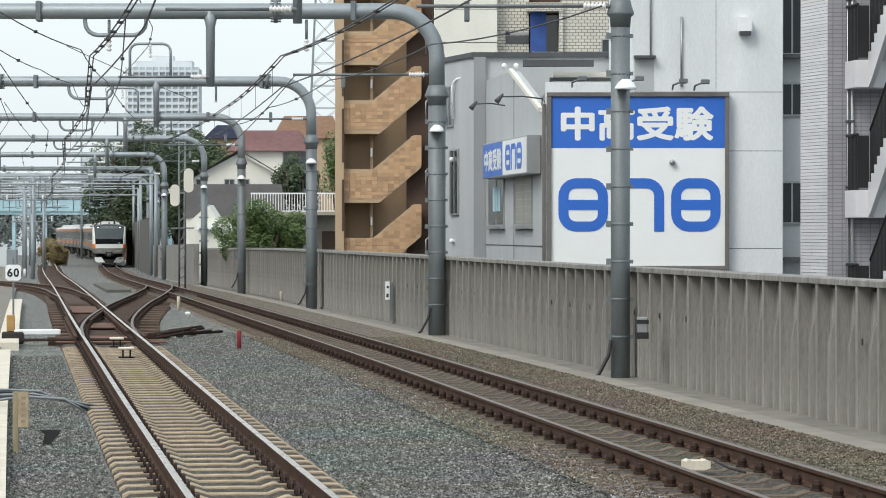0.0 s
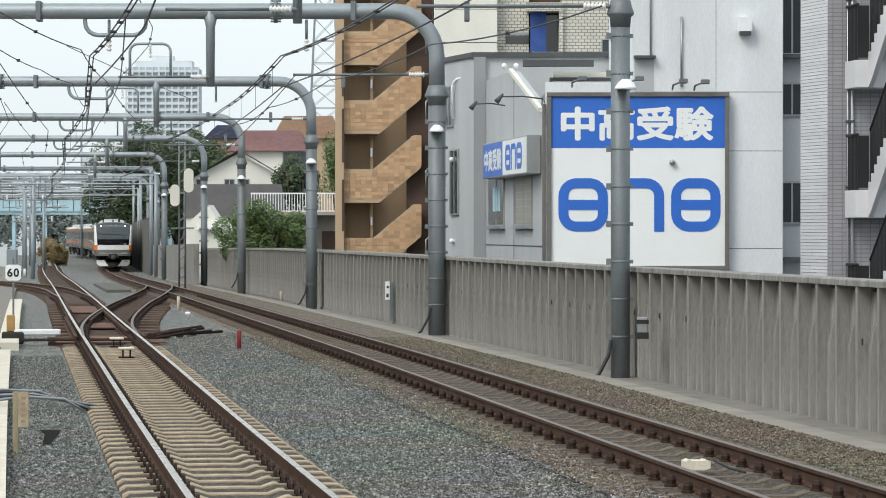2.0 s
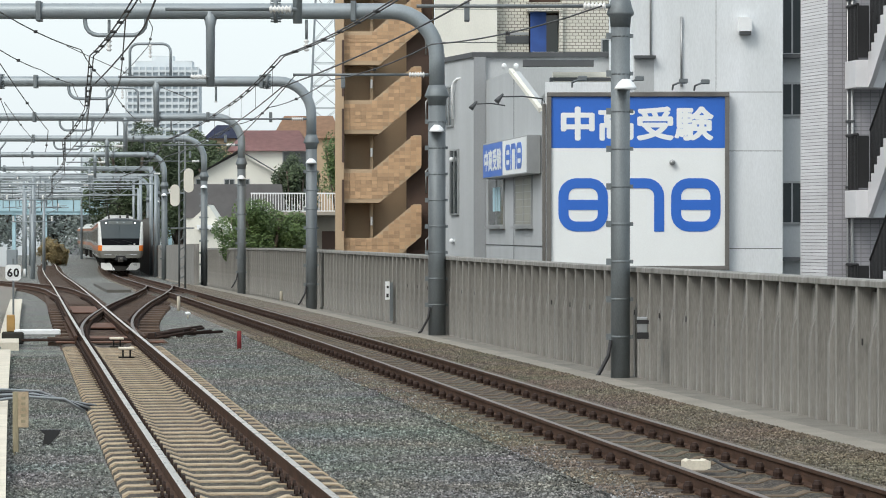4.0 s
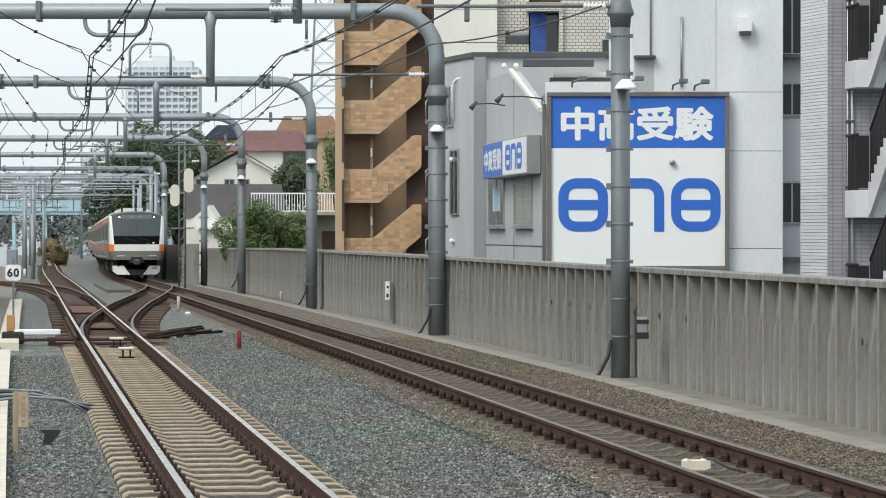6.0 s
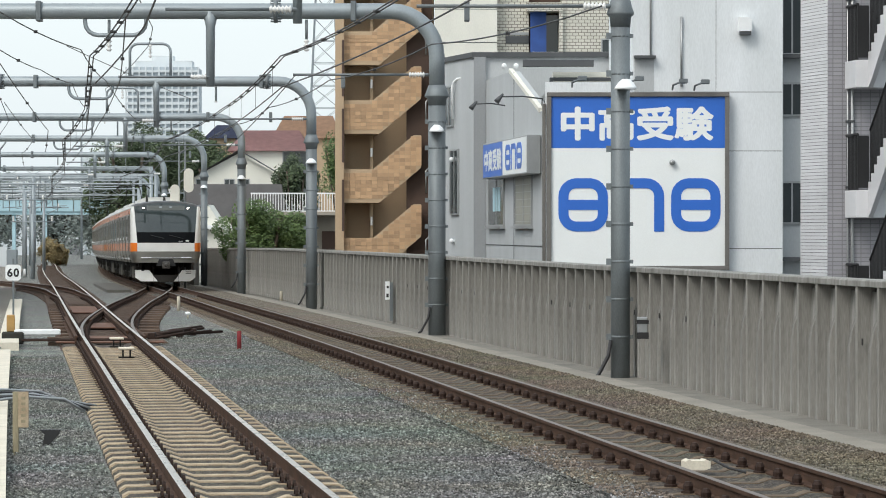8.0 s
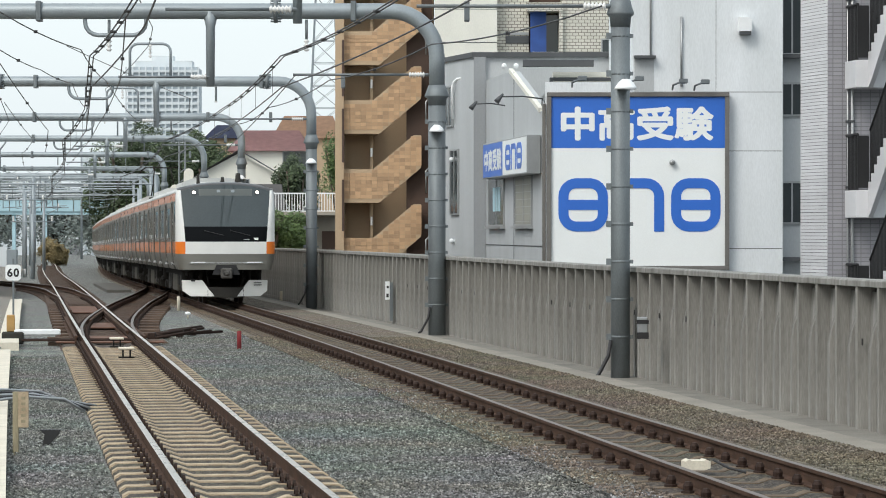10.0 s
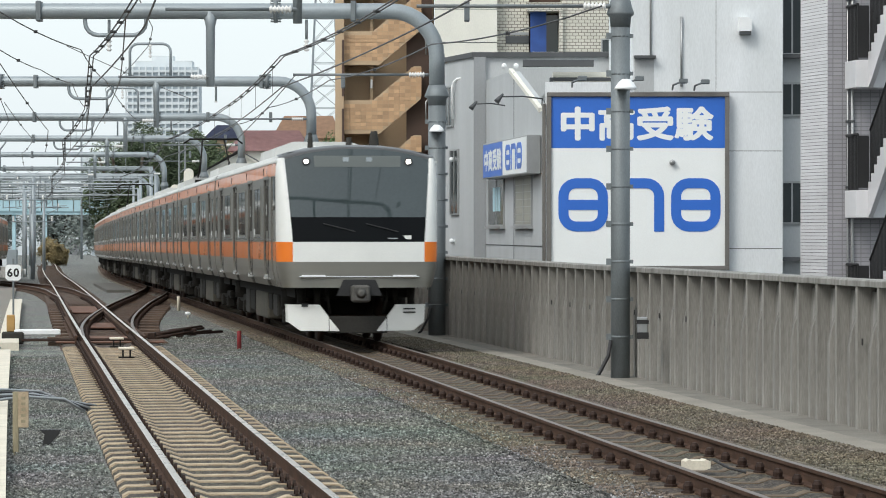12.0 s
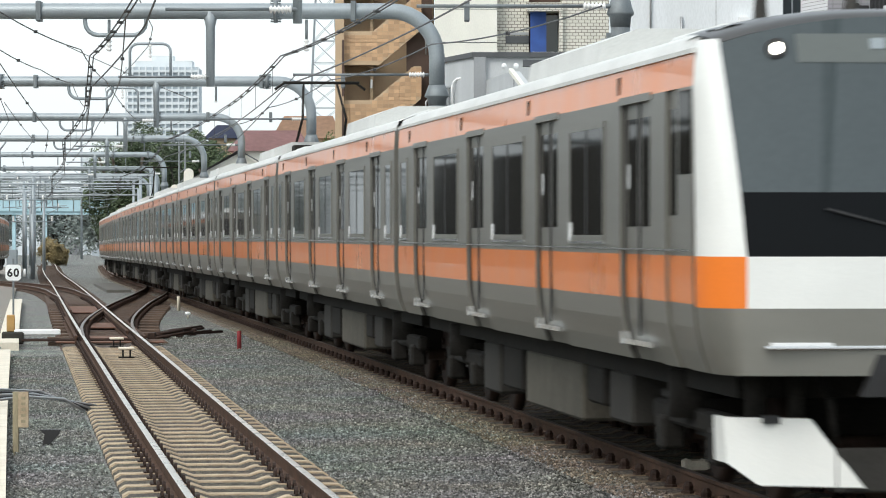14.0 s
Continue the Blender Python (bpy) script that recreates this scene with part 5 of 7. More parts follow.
def dress_portals():
    """Drop posts, hangers and insulated arms under the beams."""
    for i, (x, y, zb, r, left, lamp) in enumerate(PORTALS[:6] + [(2.83, 55.0, 7.5, 0.15, -20.0, None)]):
        ob = thing("catenary_fitting", "grey steel drop post, hangers and insulated tubes under a portal", "line fitting", group="line fittings")
        px = main_x(y) - 1.9
        bm = bmesh.new()
        tube(bm, [(px, y, zb), (px, y, zb - 0.35), (px, y, 5.4)], [r * 1.0, r * 0.55, r * 0.5], 10)
        part("drop_post", bm, GALV, ob)
        arm_with_insulator(ob, x - r, y, 5.67, 3.1)
        arm_with_insulator(ob, px, y, 5.62, 2.1)
        mx, lx = main_x(y) + (0.3 if y < 100 else 0.0), loop_x(y) + 0.2
        hanger(ob, mx, y, zb - r, 6.2)
        hanger(ob, lx, y, zb - r, 6.2)
        for e in (-1.6, -4.5, 5.6, 8.2):
            bm = bmesh.new()
            box(bm, lx + e - 0.06, lx + e + 0.06, y - r - 0.03, y + r + 0.05, zb - r - 0.04, zb + r + 0.03, bevel=0.015)
            part("clamp", bm, GALV_DARK, ob)
        if y < 200:
            # a bent loop of pipe under the beam
            bm = bmesh.new()
            a, b, d = lx - 0.55, lx + 0.85, 0.55
            pts = [(a, y, zb)]
            for k in range(5):
                t = k / 4 * math.pi / 2
                pts.append((a + 0.3 - 0.3 * math.cos(t), y, zb - d + 0.3 - 0.3 * math.sin(t)))
            for k in range(5):
                t = k / 4 * math.pi / 2
                pts.append((b - 0.3 + 0.3 * math.sin(t), y, zb - d + 0.3 - 0.3 * math.cos(t)))
            pts.append((b, y, zb))
            tube(bm, pts, 0.05, 8)
            part("bent_pipe", bm, GALV, ob)
            # a goalpost of pipe that carries a feeder above the beam
            bm = bmesh.new()
            a, b, d = lx - 0.2 + 1.6, lx + 1.1 + 1.6, 1.2
            pts = [(a, y, zb)]
            for k in range(5):
                t = k / 4 * math.pi / 2
                pts.append((a + 0.25 - 0.25 * math.cos(t), y, zb + d - 0.25 + 0.25 * math.sin(t)))
            for k in range(5):
                t = k / 4 * math.pi / 2
                pts.append((b - 0.25 + 0.25 * math.sin(t), y, zb + d - 0.25 + 0.25 * math.cos(t)))
            pts.append((b, y, zb))
            if y > 100:
                tube(bm, pts, 0.045, 8)
                part("goalpost", bm, GALV, ob)
                bm = bmesh.new()
                insulator(bm, ((a + b) / 2, y, zb + d), ((a + b) / 2, y, zb + d - 0.45), 0.06, 4)
                part("insulator", bm, INSULATOR, ob)
            # forked hanger further left
            bm = bmesh.new()
            c = lx - 3.3
            tube(bm, [(c - 0.3, y, zb - r), (c, y, zb - r - 0.4), (c, y, 5.2)], 0.045, 8)
            tube(bm, [(c + 0.3, y, zb - r), (c, y, zb - r - 0.4)], 0.045, 8)
            part("forked_hanger", bm, GALV, ob)


def span_wires():
    """Crossing and feeder wires strung between the portals."""
    runs = [
        [(-8.6, 64, 6.4), (-8.3, 79, 6.25), (-9.3, 95, 6.25), (-11.1, 125, 6.1), (-14.5, 160, 6.0)],
        [(-9.7, 74, 6.1), (-10.5, 90, 6.3), (-11.3, 105, 6.6), (-13.0, 125, 6.6)],
        [(-8.6, 60, 7.9), (-7.2, 79, 8.0), (-8.0, 95, 7.7), (-9.4, 110, 8.0), (-14.0, 143, 8.0), (-17.0, 176, 8.0)],
        [(2.3, 50, 5.35), (-0.2, 62, 5.45), (-2.6, 79, 5.55), (-4.8, 95, 5.5), (-6.6, 110, 5.5), (-10.7, 143, 5.45)],
        [(-5.2, 56.5, 5.6), (-7.4, 79, 5.55), (-11.0, 110, 5.5), (-15.0, 143, 5.5), (-19.2, 176, 5.5)],
        [(-3.4, 79, 5.65), (-6.5, 110, 5.1), (-9.3, 143, 5.3)],
        [(-14.0, 110, 6.2), (-17.0, 143, 5.9), (-21.5, 176, 6.1), (-26, 214, 6.1)],
        [(-13.2, 100, 6.9), (-18.0, 143, 6.7), (-23.0, 176, 6.7), (-28, 214, 6.8)],
        [(-12.0, 110, 8.0), (-10.5, 143, 7.6), (-13.0, 176, 7.9), (-19, 214, 7.9)],
        [(-10.2, 79, 6.0), (-12.6, 110, 5.3), (-16.5, 143, 5.4)],
    ]
    for run in runs:
        bm = bmesh.new()
        pts = []
        for p, q in zip(run, run[1:]):
            for k in range(6):
                t = k / 6
                v = Vector(p).lerp(Vector(q), t)
                v.z -= 0.1 * 4 * t * (1 - t) * (0.5 if abs(p[2] - q[2]) > 0.2 else 1)
                pts.append(v)
        pts.append(Vector(run[-1]))
        tube(bm, pts, 0.013, 5)
        ob = thing("feeder_wire", "thin dark feeder wire strung between portals", "overhead wire", group="feeder wires")
        part("wire", bm, WIRE, ob)
        for v in pts[3::6]:
            bm = bmesh.new()
            box(bm, v.x - 0.035, v.x + 0.035, v.y - 0.05, v.y + 0.05, v.z - 0.03, v.z + 0.03)
            part("clip", bm, WIRE, ob)


def strut_cables():
    """Black cable pairs that lean into the feet of the masts."""
    for x, y in ((2.83, 55.0), (-0.14, 79), (-4.2, 110), (-8.36, 143)):
        ob = thing("cable_pair", "two black cables leaning into a mast foot", "cable", group="mast cables")
        for d in (0.0, 0.1):
            bm = bmesh.new()
            tube(bm, [(x - 0.16, y - 0.1 - d, 0.35), (x - 0.2, y - 0.12 - d, 0.1), (x - 0.36, y - 0.15 - d, -0.2), (x - 0.42, y - 0.15 - d, -0.245)], 0.028, 6)
            part("cable", bm, BLACK_CABLE, ob)


def signal_mast():
    ob = thing("signal_mast", "grey signal mast with two pale rounded signal heads", "railway signal")
    x, y = -11.35, 150.0
    bm = bmesh.new()
    for dx in (-0.13, 0.13):
        bar(bm, (x + dx, y, -0.4), (x + dx, y, 6.0), 0.045, 6)
    for k in range(14):
        bar(bm, (x - 0.13, y, 0.0 + k * 0.42), (x + 0.13, y, 0.2 + k * 0.42), 0.025, 5)
    part("mast", bm, GALV_DARK, ob)
    for dx, z, w, h in ((-0.3, 3.65, 0.2, 0.95), (0.3, 4.3, 0.21, 1.05)):
        bm = bmesh.new()
        pts = [(x + dx + w * math.cos(a), z + h / 2 - w + w * math.sin(a)) for a in [k * math.pi / 8 for k in range(9)]]
        pts += [(x + dx + w * math.cos(a), z - h / 2 + w + w * math.sin(a)) for a in [math.pi + k * math.pi / 8 for k in range(9)]]
        slab(bm, pts, y - 0.3, y - 0.12)
        head = part("signal_head", bm, CREAM_WALL, ob, "pale rounded signal head")
        for k in range(3):
            bm = bmesh.new()
            tube(bm, [(x + dx, y - 0.12, z - 0.25 + k * 0.25), (x + dx, y + 0.02, z - 0.25 + k * 0.25)], 0.07, 10)
            part("hood", bm, BLACK, head)
    part("step", boxes((x - 0.5, x + 0.5, y - 0.1, y + 0.4, 2.2, 2.26)), GALV_DARK, ob)


def trackside():
    # cable trough covers
    for k in range(30):
        y = 26 + k * 1.28
        bm = bmesh.new()
        sweep(bm, loop_x, y, y + 1.26, 1.26, [(-2.75, -0.3), (-2.0, -0.3), (-2.0, -0.1), (-2.75, -0.1)])
        tagged(part("trough_cover", bm, CREAM), "cream concrete cable trough cover beside the loop track", "cable trough", group="trough covers")
    for k in range(26):
        y = 68 + k * 2.0
        bm = bmesh.new()
        sweep(bm, loop_x, y, y + 1.96, 1.96, [(-2.25, -0.3), (-1.85, -0.3), (-1.85, -0.08), (-2.25, -0.08)])
        tagged(part("trough_cover", bm, CREAM), "narrow cream cable trough cover", "cable trough", group="trough covers")
    bm = bmesh.new()
    sweep(bm, loop_x, 64, 330, 3, [(-14, -0.21), (-2.2, -0.21), (-2.2, -0.16), (-14, -0.16)])
    tagged(part("gravel_path", bm, PALE_GRAVEL), "pale dusty gravel beside the tracks", "gravel", kind="structure")
    # speed board
    ob = thing("speed_sign", "white speed board reading 60 on a post", "sign")
    x, y, z = -9.48, 76.0, 1.18
    bm = bmesh.new()
    slab(bm, [(x - 0.17, z - 0.13), (x - 0.12, z - 0.18), (x + 0.12, z - 0.18), (x + 0.17, z - 0.13), (x + 0.17, z + 0.13), (x + 0.12, z + 0.17), (x - 0.12, z + 0.17), (x - 0.17, z + 0.13)], y, y + 0.02)
    part("plate", bm, LAMP_WHITE, ob)
    for digit, dx in (("6", -0.13), ("0", 0.01)):
        kanji(digit, 0.19, 0.12, Matrix.Translation((x + dx, y - 0.003, z - 0.1)), BLACK, ob, "numeral", heavy=0)
    part("post", boxes((x - 0.02, x + 0.02, y + 0.02, y + 0.06, -0.3, z + 0.3)), GALV_DARK, ob)
    # small posts and domes
    for name, label, cat, x, y, r, h, mat in (
            ("marker_post", "faded red marker post in the ballast", "marker post", -4.01, 67.8, 0.045, 0.37, RED_POST),
            ("marker_post", "short white marker post beside the points", "marker post", -7.75, 101, 0.05, 0.42, CREAM),
            ("marker_post", "short white marker post before the barrier", "marker post", -5.45, 116, 0.05, 0.32, CREAM),
            ("marker_post", "white marker post beside the far points", "marker post", -21.6, 178, 0.07, 0.4, LAMP_WHITE)):
        ob = thing(name, label, cat)
        bm = bmesh.new()
        tube(bm, [(x, y, -0.25), (x, y, -0.24 + h * 0.95), (x, y, -0.24 + h)], [r, r, r * 0.8], 12)
        part("shaft", bm, mat, ob)
        if mat is RED_POST:
            bm = bmesh.new()
            tube(bm, [(x, y, -0.24 + h), (x, y, -0.22 + h)], [r * 1.15, r * 0.9], 12)
            part("cap", bm, TIMBER, ob)
    ob = thing("marker_dome", "small white dome in the ballast", "marker")
    bm = bmesh.new()
    bmesh.ops.create_uvsphere(bm, u_segments=12, v_segments=8, radius=0.085, matrix=Matrix.Translation((-6.85, 92.5, -0.12)) @ Matrix.Diagonal((1, 1, 0.6, 1)))
    part("dome", bm, LAMP_WHITE, ob)
    bm = bmesh.new()
    bar(bm, (-6.85, 92.5, -0.25), (-6.85, 92.5, -0.12), 0.03)
    part("stem", bm, CREAM, ob)
    # transponder on the main track
    x, y = 2.42, 32.3
    m = turn_at(main_x, y)
    ob = thing("transponder", "cream trackside transponder box between the rails", "transponder")
    bm = bmesh.new()
    slab(bm, [(-0.2, -0.13), (-0.12, -0.155), (0.12, -0.155), (0.2, -0.13), (0.2, -0.03), (0.13, 0.0), (0.1, -0.02), (-0.1, -0.02), (-0.13, 0.0), (-0.2, -0.03)], -0.16, 0.16)
    for v in bm.verts:
        v.co = m @ Vector((v.co.x * 0.6 - 0.06, v.co.y * 0.65, v.co.z * 0.65 - 0.05))
    part("case", bm, CREAM, ob)
    bm = bmesh.new()
    tube(bm, [m @ Vector(p) for p in ((0.1, -0.05, -0.06), (0.2, -0.25, -0.12), (0.33, -0.4, -0.155))], 0.013, 6)
    part("cable", bm, BLACK_CABLE, ob)
    # boxes between the loop rails
    for y, w in ((68.5, 0.28), (62.3, 0.28)):
        m = turn_at(loop_x, y)
        ob = thing("track_antenna", "cream antenna box on a dark bracket between the rails", "antenna box", group="antenna boxes")
        part("box", boxes((-w / 2 + 0.08, w / 2 + 0.08, -0.22, 0.2, -0.04, 0.0), bevel=0.012), CREAM, ob).matrix_basis = m
        part("bracket", boxes((0.0, 0.03, -0.2, -0.16, -0.2, -0.035), (0.13, 0.16, -0.2, -0.16, -0.2, -0.035), (-0.06, 0.22, -0.24, 0.1, -0.2, -0.17)), TRAIN_DARK, ob).matrix_basis = m
    # guard rails inside the points
    for fx, off, a, b in ((loop_x, 0.46, 74, 104), (loop_x, -0.46, 96, 112), (cross_x, -0.46, 84, 100), (cross_x, 0.46, 110, 128), (loop_x, 0.7, 70, 84), (loop_x, -0.7, 70, 88)):
        bm = bmesh.new()
        sweep(bm, fx, a, b, 1.2, RAIL, off=off, z=-0.012)
        tagged(part("guard_rail", bm, RAIL_SIDE), "dark rusty guard rail inside the points", "rail", group="guard rails")
    # rusty plates at the points
    for y, a, b, w in ((70.5, -1.1, 1.1, 0.6), (84, -0.5, 0.45, 4.0), (104, -0.5, 0.45, 8.0), (73.5, -0.48, 0.48, 1.4)):
        m = turn_at(loop_x, y)
        ob = part("cover_plate", boxes((a, b, -w / 2, w / 2, -0.17, -0.135), bevel=0.01), RUST_STEEL)
        ob.matrix_basis = m
        tagged(ob, "rust-red steel cover plate between the rails", "cover plate", group="cover plates")
    # switch rods
    ob = thing("point_machine", "cream and ochre point machine with rods beside the loop", "point machine")
    m = turn_at(loop_x, 71)
    part("case", boxes((-2.2, -1.75, -0.25, 0.25, -0.2, 0.05), bevel=0.03), TRAIN_BOX, ob).matrix_basis = m
    part("cover", boxes((-1.95, -1.0, -0.12, 0.12, -0.02, 0.1), bevel=0.02), LAMP_WHITE, ob).matrix_basis = m
    part("ochre_box", boxes((-2.1, -1.93, -0.1, 0.1, 0.05, 0.4), bevel=0.02), ORANGE_BOX, ob, "ochre painted box").matrix_basis = m
    for k in range(3):
        bm = bmesh.new()
        bar(bm, (-1.8, -0.3 + k * 0.3, -0.12), (0.55, -0.3 + k * 0.3, -0.12), 0.022)
        part("rod", bm, FASTENER, ob).matrix_basis = m
    ob = thing("switch_gear", "dark iron switch rods and cables lying on the ballast", "switch gear")
    rng = random.Random(8)
    for k in range(9):
        bm = bmesh.new()
        x, y = -6.4 + rng.uniform(0, 0.9), 72 + rng.uniform(0, 6)
        a = rng.uniform(-0.4, 0.4)
        bar(bm, (x, y, -0.16), (x + 0.75 * math.cos(a), y + 0.75 * math.sin(a) + 0.8, -0.13 + rng.uniform(0, 0.08)), 0.03)
        part("rod", bm, FASTENER, ob)
    for k in range(4):
        bm = bmesh.new()
        x, y = -6.3 + k * 0.22, 73.5 + k
        box(bm, x, x + 0.16, y, y + 0.3, -0.23, -0.08, bevel=0.015)
        part("block", bm, FASTENER, ob)
    # long timbers under the points
    ob = thing("switch_timbers", "dark tarred switch timbers under the crossover", "sleepers", kind="structure")
    for k in range(24):
        y = 76 + k * 1.45
        m = turn_at(cross_x, y)
        part("timber", boxes((-1.15, 1.15, -0.12, 0.12, -0.3, -0.212)), TIE_DARK, ob).matrix_basis = m
    for k in range(12):
        m = turn_at(cross_x, 77 + k * 2.9)
        part("timber_end", boxes((0.7, 1.22, -0.2, 0.2, -0.3, -0.13), bevel=0.02), TIE_DARK, ob).matrix_basis = m
    for y, w in ((71.3, 0.24), (72.4, 0.2), (74.6, 0.16)):
        part("tie_timber", boxes((-1.25, 1.2, -w, w, -0.3, -0.16), bevel=0.02), TIE_DARK, ob).matrix_basis = turn_at(loop_x, y)
    for k in range(9):
        m = turn_at(loop_x, 77 + k * 3.1)
        part("timber_end", boxes((-1.05, -0.66, -0.18, 0.18, -0.3, -0.15), bevel=0.02), TIE_DARK, ob).matrix_basis = m
    bm = bmesh.new()
    sweep(bm, loop_x, 148, 178, 3, [(1.7, -0.3), (2.75, -0.3), (2.75, -0.12), (1.7, -0.12)])
    tagged(part("cover_slab", bm, SOOTY), "grey concrete cover slab between the tracks", "cover slab")
    # timber post with faded writing, cables, bracket
    ob = thing("route_post", "weathered timber marker post with faded writing", "marker post")
    x, y = -4.37, 35.7
    part("post", boxes((x - 0.09, x - 0.03, y, y + 0.08, -0.3, 0.42), bevel=0.006), TIMBER, ob)
    plate = part("plate", boxes((x - 0.03, x + 0.075, y - 0.01, y + 0.03, 0.05, 0.42), bevel=0.004), SLEEPER, ob)
    for k in range(5):
        part("writing", boxes((x + 0.0, x + 0.045, y - 0.014, y - 0.01, 0.1 + k * 0.06, 0.13 + k * 0.06)), TIMBER, plate, "faded writing as plain bars")
    ob = thing("cable_bundle", "black cables and grey pipes running out from the trough", "cable")
    for k in range(5):
        bm = bmesh.new()
        yy = 43.0 + k * 0.35
        tube(bm, [(-6.2, yy - 2.0, -0.08), (-5.6, yy - 0.8, 0.0 + 0.02 * k), (-5.2, yy, 0.02), (-4.75 - 0.05 * k, yy + 0.2, -0.02 - 0.02 * k), (-4.5, yy + 0.3, -0.18)], 0.019, 7)
        part("cable", bm, BLACK_CABLE if k % 2 else ALU, ob)
    ob = thing("rail_bracket", "dark bent iron bracket in the ballast", "bracket")
    bm = bmesh.new()
    slab(bm, [(-4.33, -0.05), (-4.11, -0.05), (-4.13, -0.1), (-4.24, -0.22), (-4.3, -0.22), (-4.28, -0.1)], 37.0, 37.1)
    part("iron", bm, BLACK, ob)
    # things on the barrier
    ob = thing("wall_box", "white and black junction box on the barrier", "junction box")
    px = main_x(52.5) + 3.2
    part("case", boxes((px - 0.14, px + 0.02, 52.3, 52.5, 0.45, 0.78), bevel=0.015), ALU, ob)
    part("band", boxes((px - 0.15, px + 0.03, 52.28, 52.3, 0.68, 0.74), (px - 0.15, px + 0.03, 52.28, 52.3, 0.45, 0.55)), BLACK, ob)
    ob = thing("distance_post", "white distance board fixed before the barrier", "sign")
    px = -1.45
    part("board", boxes((px - 0.06, px + 0.06, 90.0, 90.03, 0.3, 0.78), bevel=0.005), LAMP_WHITE, ob)
    part("post", boxes((px + 0.06, px + 0.14, 90.03, 90.1, -0.25, 0.75)), GALV_DARK, ob)
    part("writing", boxes((px - 0.03, px + 0.03, 89.994, 90.0, 0.36, 0.46), (px - 0.02, px + 0.035, 89.994, 90.0, 0.6, 0.66)), BLACK, ob, "plain dark bars of writing")
    for k in range(24):
        y = 38 + k * 2.12
        ob = part("drain_hole", boxes((-0.012, 0.0, -0.02, 0.02, -0.04, 0.04)), BLACK)
        p, d = along(main_x, y, wall_off(y) + 0.024, 0.78)
        ob.matrix_basis = Matrix.Translation(p) @ Matrix.Rotation(math.atan2(-d.x, d.y), 4, "Z")
        tagged(ob, "small dark fixing hole in the barrier panel", "fixing hole", group="fixing holes")


def distance():
    """What closes the view far down the line."""
    rng = random.Random(11)
    for k, (x, y, z) in enumerate(((-43.0, 410, 13.5), (-27.9, 230, 4.7), (-30.9, 260, 6.5), (-19.6, 262, 5.5), (-36.5, 300, 6.5), (-33.0, 285, 4.6), (-45, 380, 6.8), (-39.5, 330, 7.0), (-25.6, 215, 3.2), (-41.5, 350, 5.5))):
        ob = thing("line_pole", "grey steel line pole beside the distant tracks", "pole", group="line poles")
        bm = bmesh.new()
        tube(bm, [(x, y, -1.3), (x, y, z)], [0.14, 0.11], 10)
        part("shaft", bm, GALV, ob)
        bm = bmesh.new()
        bar(bm, (x - 1.4, y, z - 0.5), (x + 1.4, y, z - 0.5), 0.05)
        bar(bm, (x, y, z - 1.2), (x + 1.3, y, z - 0.55), 0.03)
        part("crossarm", bm, GALV, ob)
        for d in (-1.2, 1.2):
            bm = bmesh.new()
            insulator(bm, (x + d, y, z - 0.5), (x + d, y, z - 0.15), 0.08, 3)
            part("insulator", bm, INSULATOR, ob)
    for y, z in ((232, 5.3), (245, 6.1), (285, 6.3), (295, 5.2), (330, 6.4), (345, 5.5), (385, 6.0)):
        ob = thing("lattice_gantry", "distant grey lattice gantry over the tracks", "catenary gantry", group="lattice gantries")
        x0, x1 = main_x(y) - 26, main_x(y) + 2.4
        bm = bmesh.new()
        for dz in (0.0, 0.55):
            bar(bm, (x0, y, z + dz), (x1, y, z + dz), 0.06, 5)
        n = 34
        for k in range(n):
            a, b = x0 + (x1 - x0) * k / n, x0 + (x1 - x0) * (k + 1) / n
            bar(bm, (a, y, z + 0.55 * (k % 2)), (b, y, z + 0.55 * ((k + 1) % 2)), 0.03, 4)
        part("beam", bm, GALV, ob)
        for x in (x0, x1, (x0 * 0.62 + x1 * 0.38)):
            bm = bmesh.new()
            bar(bm, (x, y, -1.3), (x, y, z + 0.6), 0.13, 8)
            part("pole", bm, GALV, ob)
        for k in range(7):
            x = x0 + 2 + k * 3.7
            bm = bmesh.new()
            bar(bm, (x, y, z), (x, y, z - 1.1), 0.04, 5)
            bar(bm, (x, y, z - 1.1), (x + 1.6, y, z - 1.0), 0.03, 5)
            part("arm", bm, GALV_DARK, ob)
    # pale blue footbridge
    ob = thing("footbridge", "pale blue covered footbridge across the distant tracks", "footbridge")
    part("deck", boxes((-66, -34, 430, 433, 4.2, 4.6)), BLUE_STEEL, ob)
    for k in range(16):
        part("side_panel", boxes((-66 + k * 2, -64.15 + k * 2, 429.8, 430, 4.6, 6.0)), BLUE_STEEL, ob)
    part("roof", boxes((-66, -34, 429.4, 433.6, 6.5, 6.75)), LAMP_WHITE, ob)
    for k in (0, 1, 2, 3, 4, 7, 8):
        part("leg", boxes((-65.5 + k * 3.9, -65.1 + k * 3.9, 430.4, 431, -0.4, 4.2)), BLUE_STEEL, ob)
    # woods and far buildings
    for k in range(16):
        x = -150 + k * 8.5 + rng.uniform(-2, 2)
        y = 560 + rng.uniform(-40, 60)
        tree(x, y, -7, 4.0 + rng.uniform(-1, 2), (6.5, 5, 6.5), 9000, 0.3, LEAF_FAR, "hazy dark tree in the distant tree line", 40 + k)
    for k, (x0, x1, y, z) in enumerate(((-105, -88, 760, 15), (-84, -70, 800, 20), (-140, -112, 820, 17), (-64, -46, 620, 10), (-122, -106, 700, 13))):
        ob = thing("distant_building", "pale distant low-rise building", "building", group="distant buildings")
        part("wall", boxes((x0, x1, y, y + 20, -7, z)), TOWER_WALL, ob)
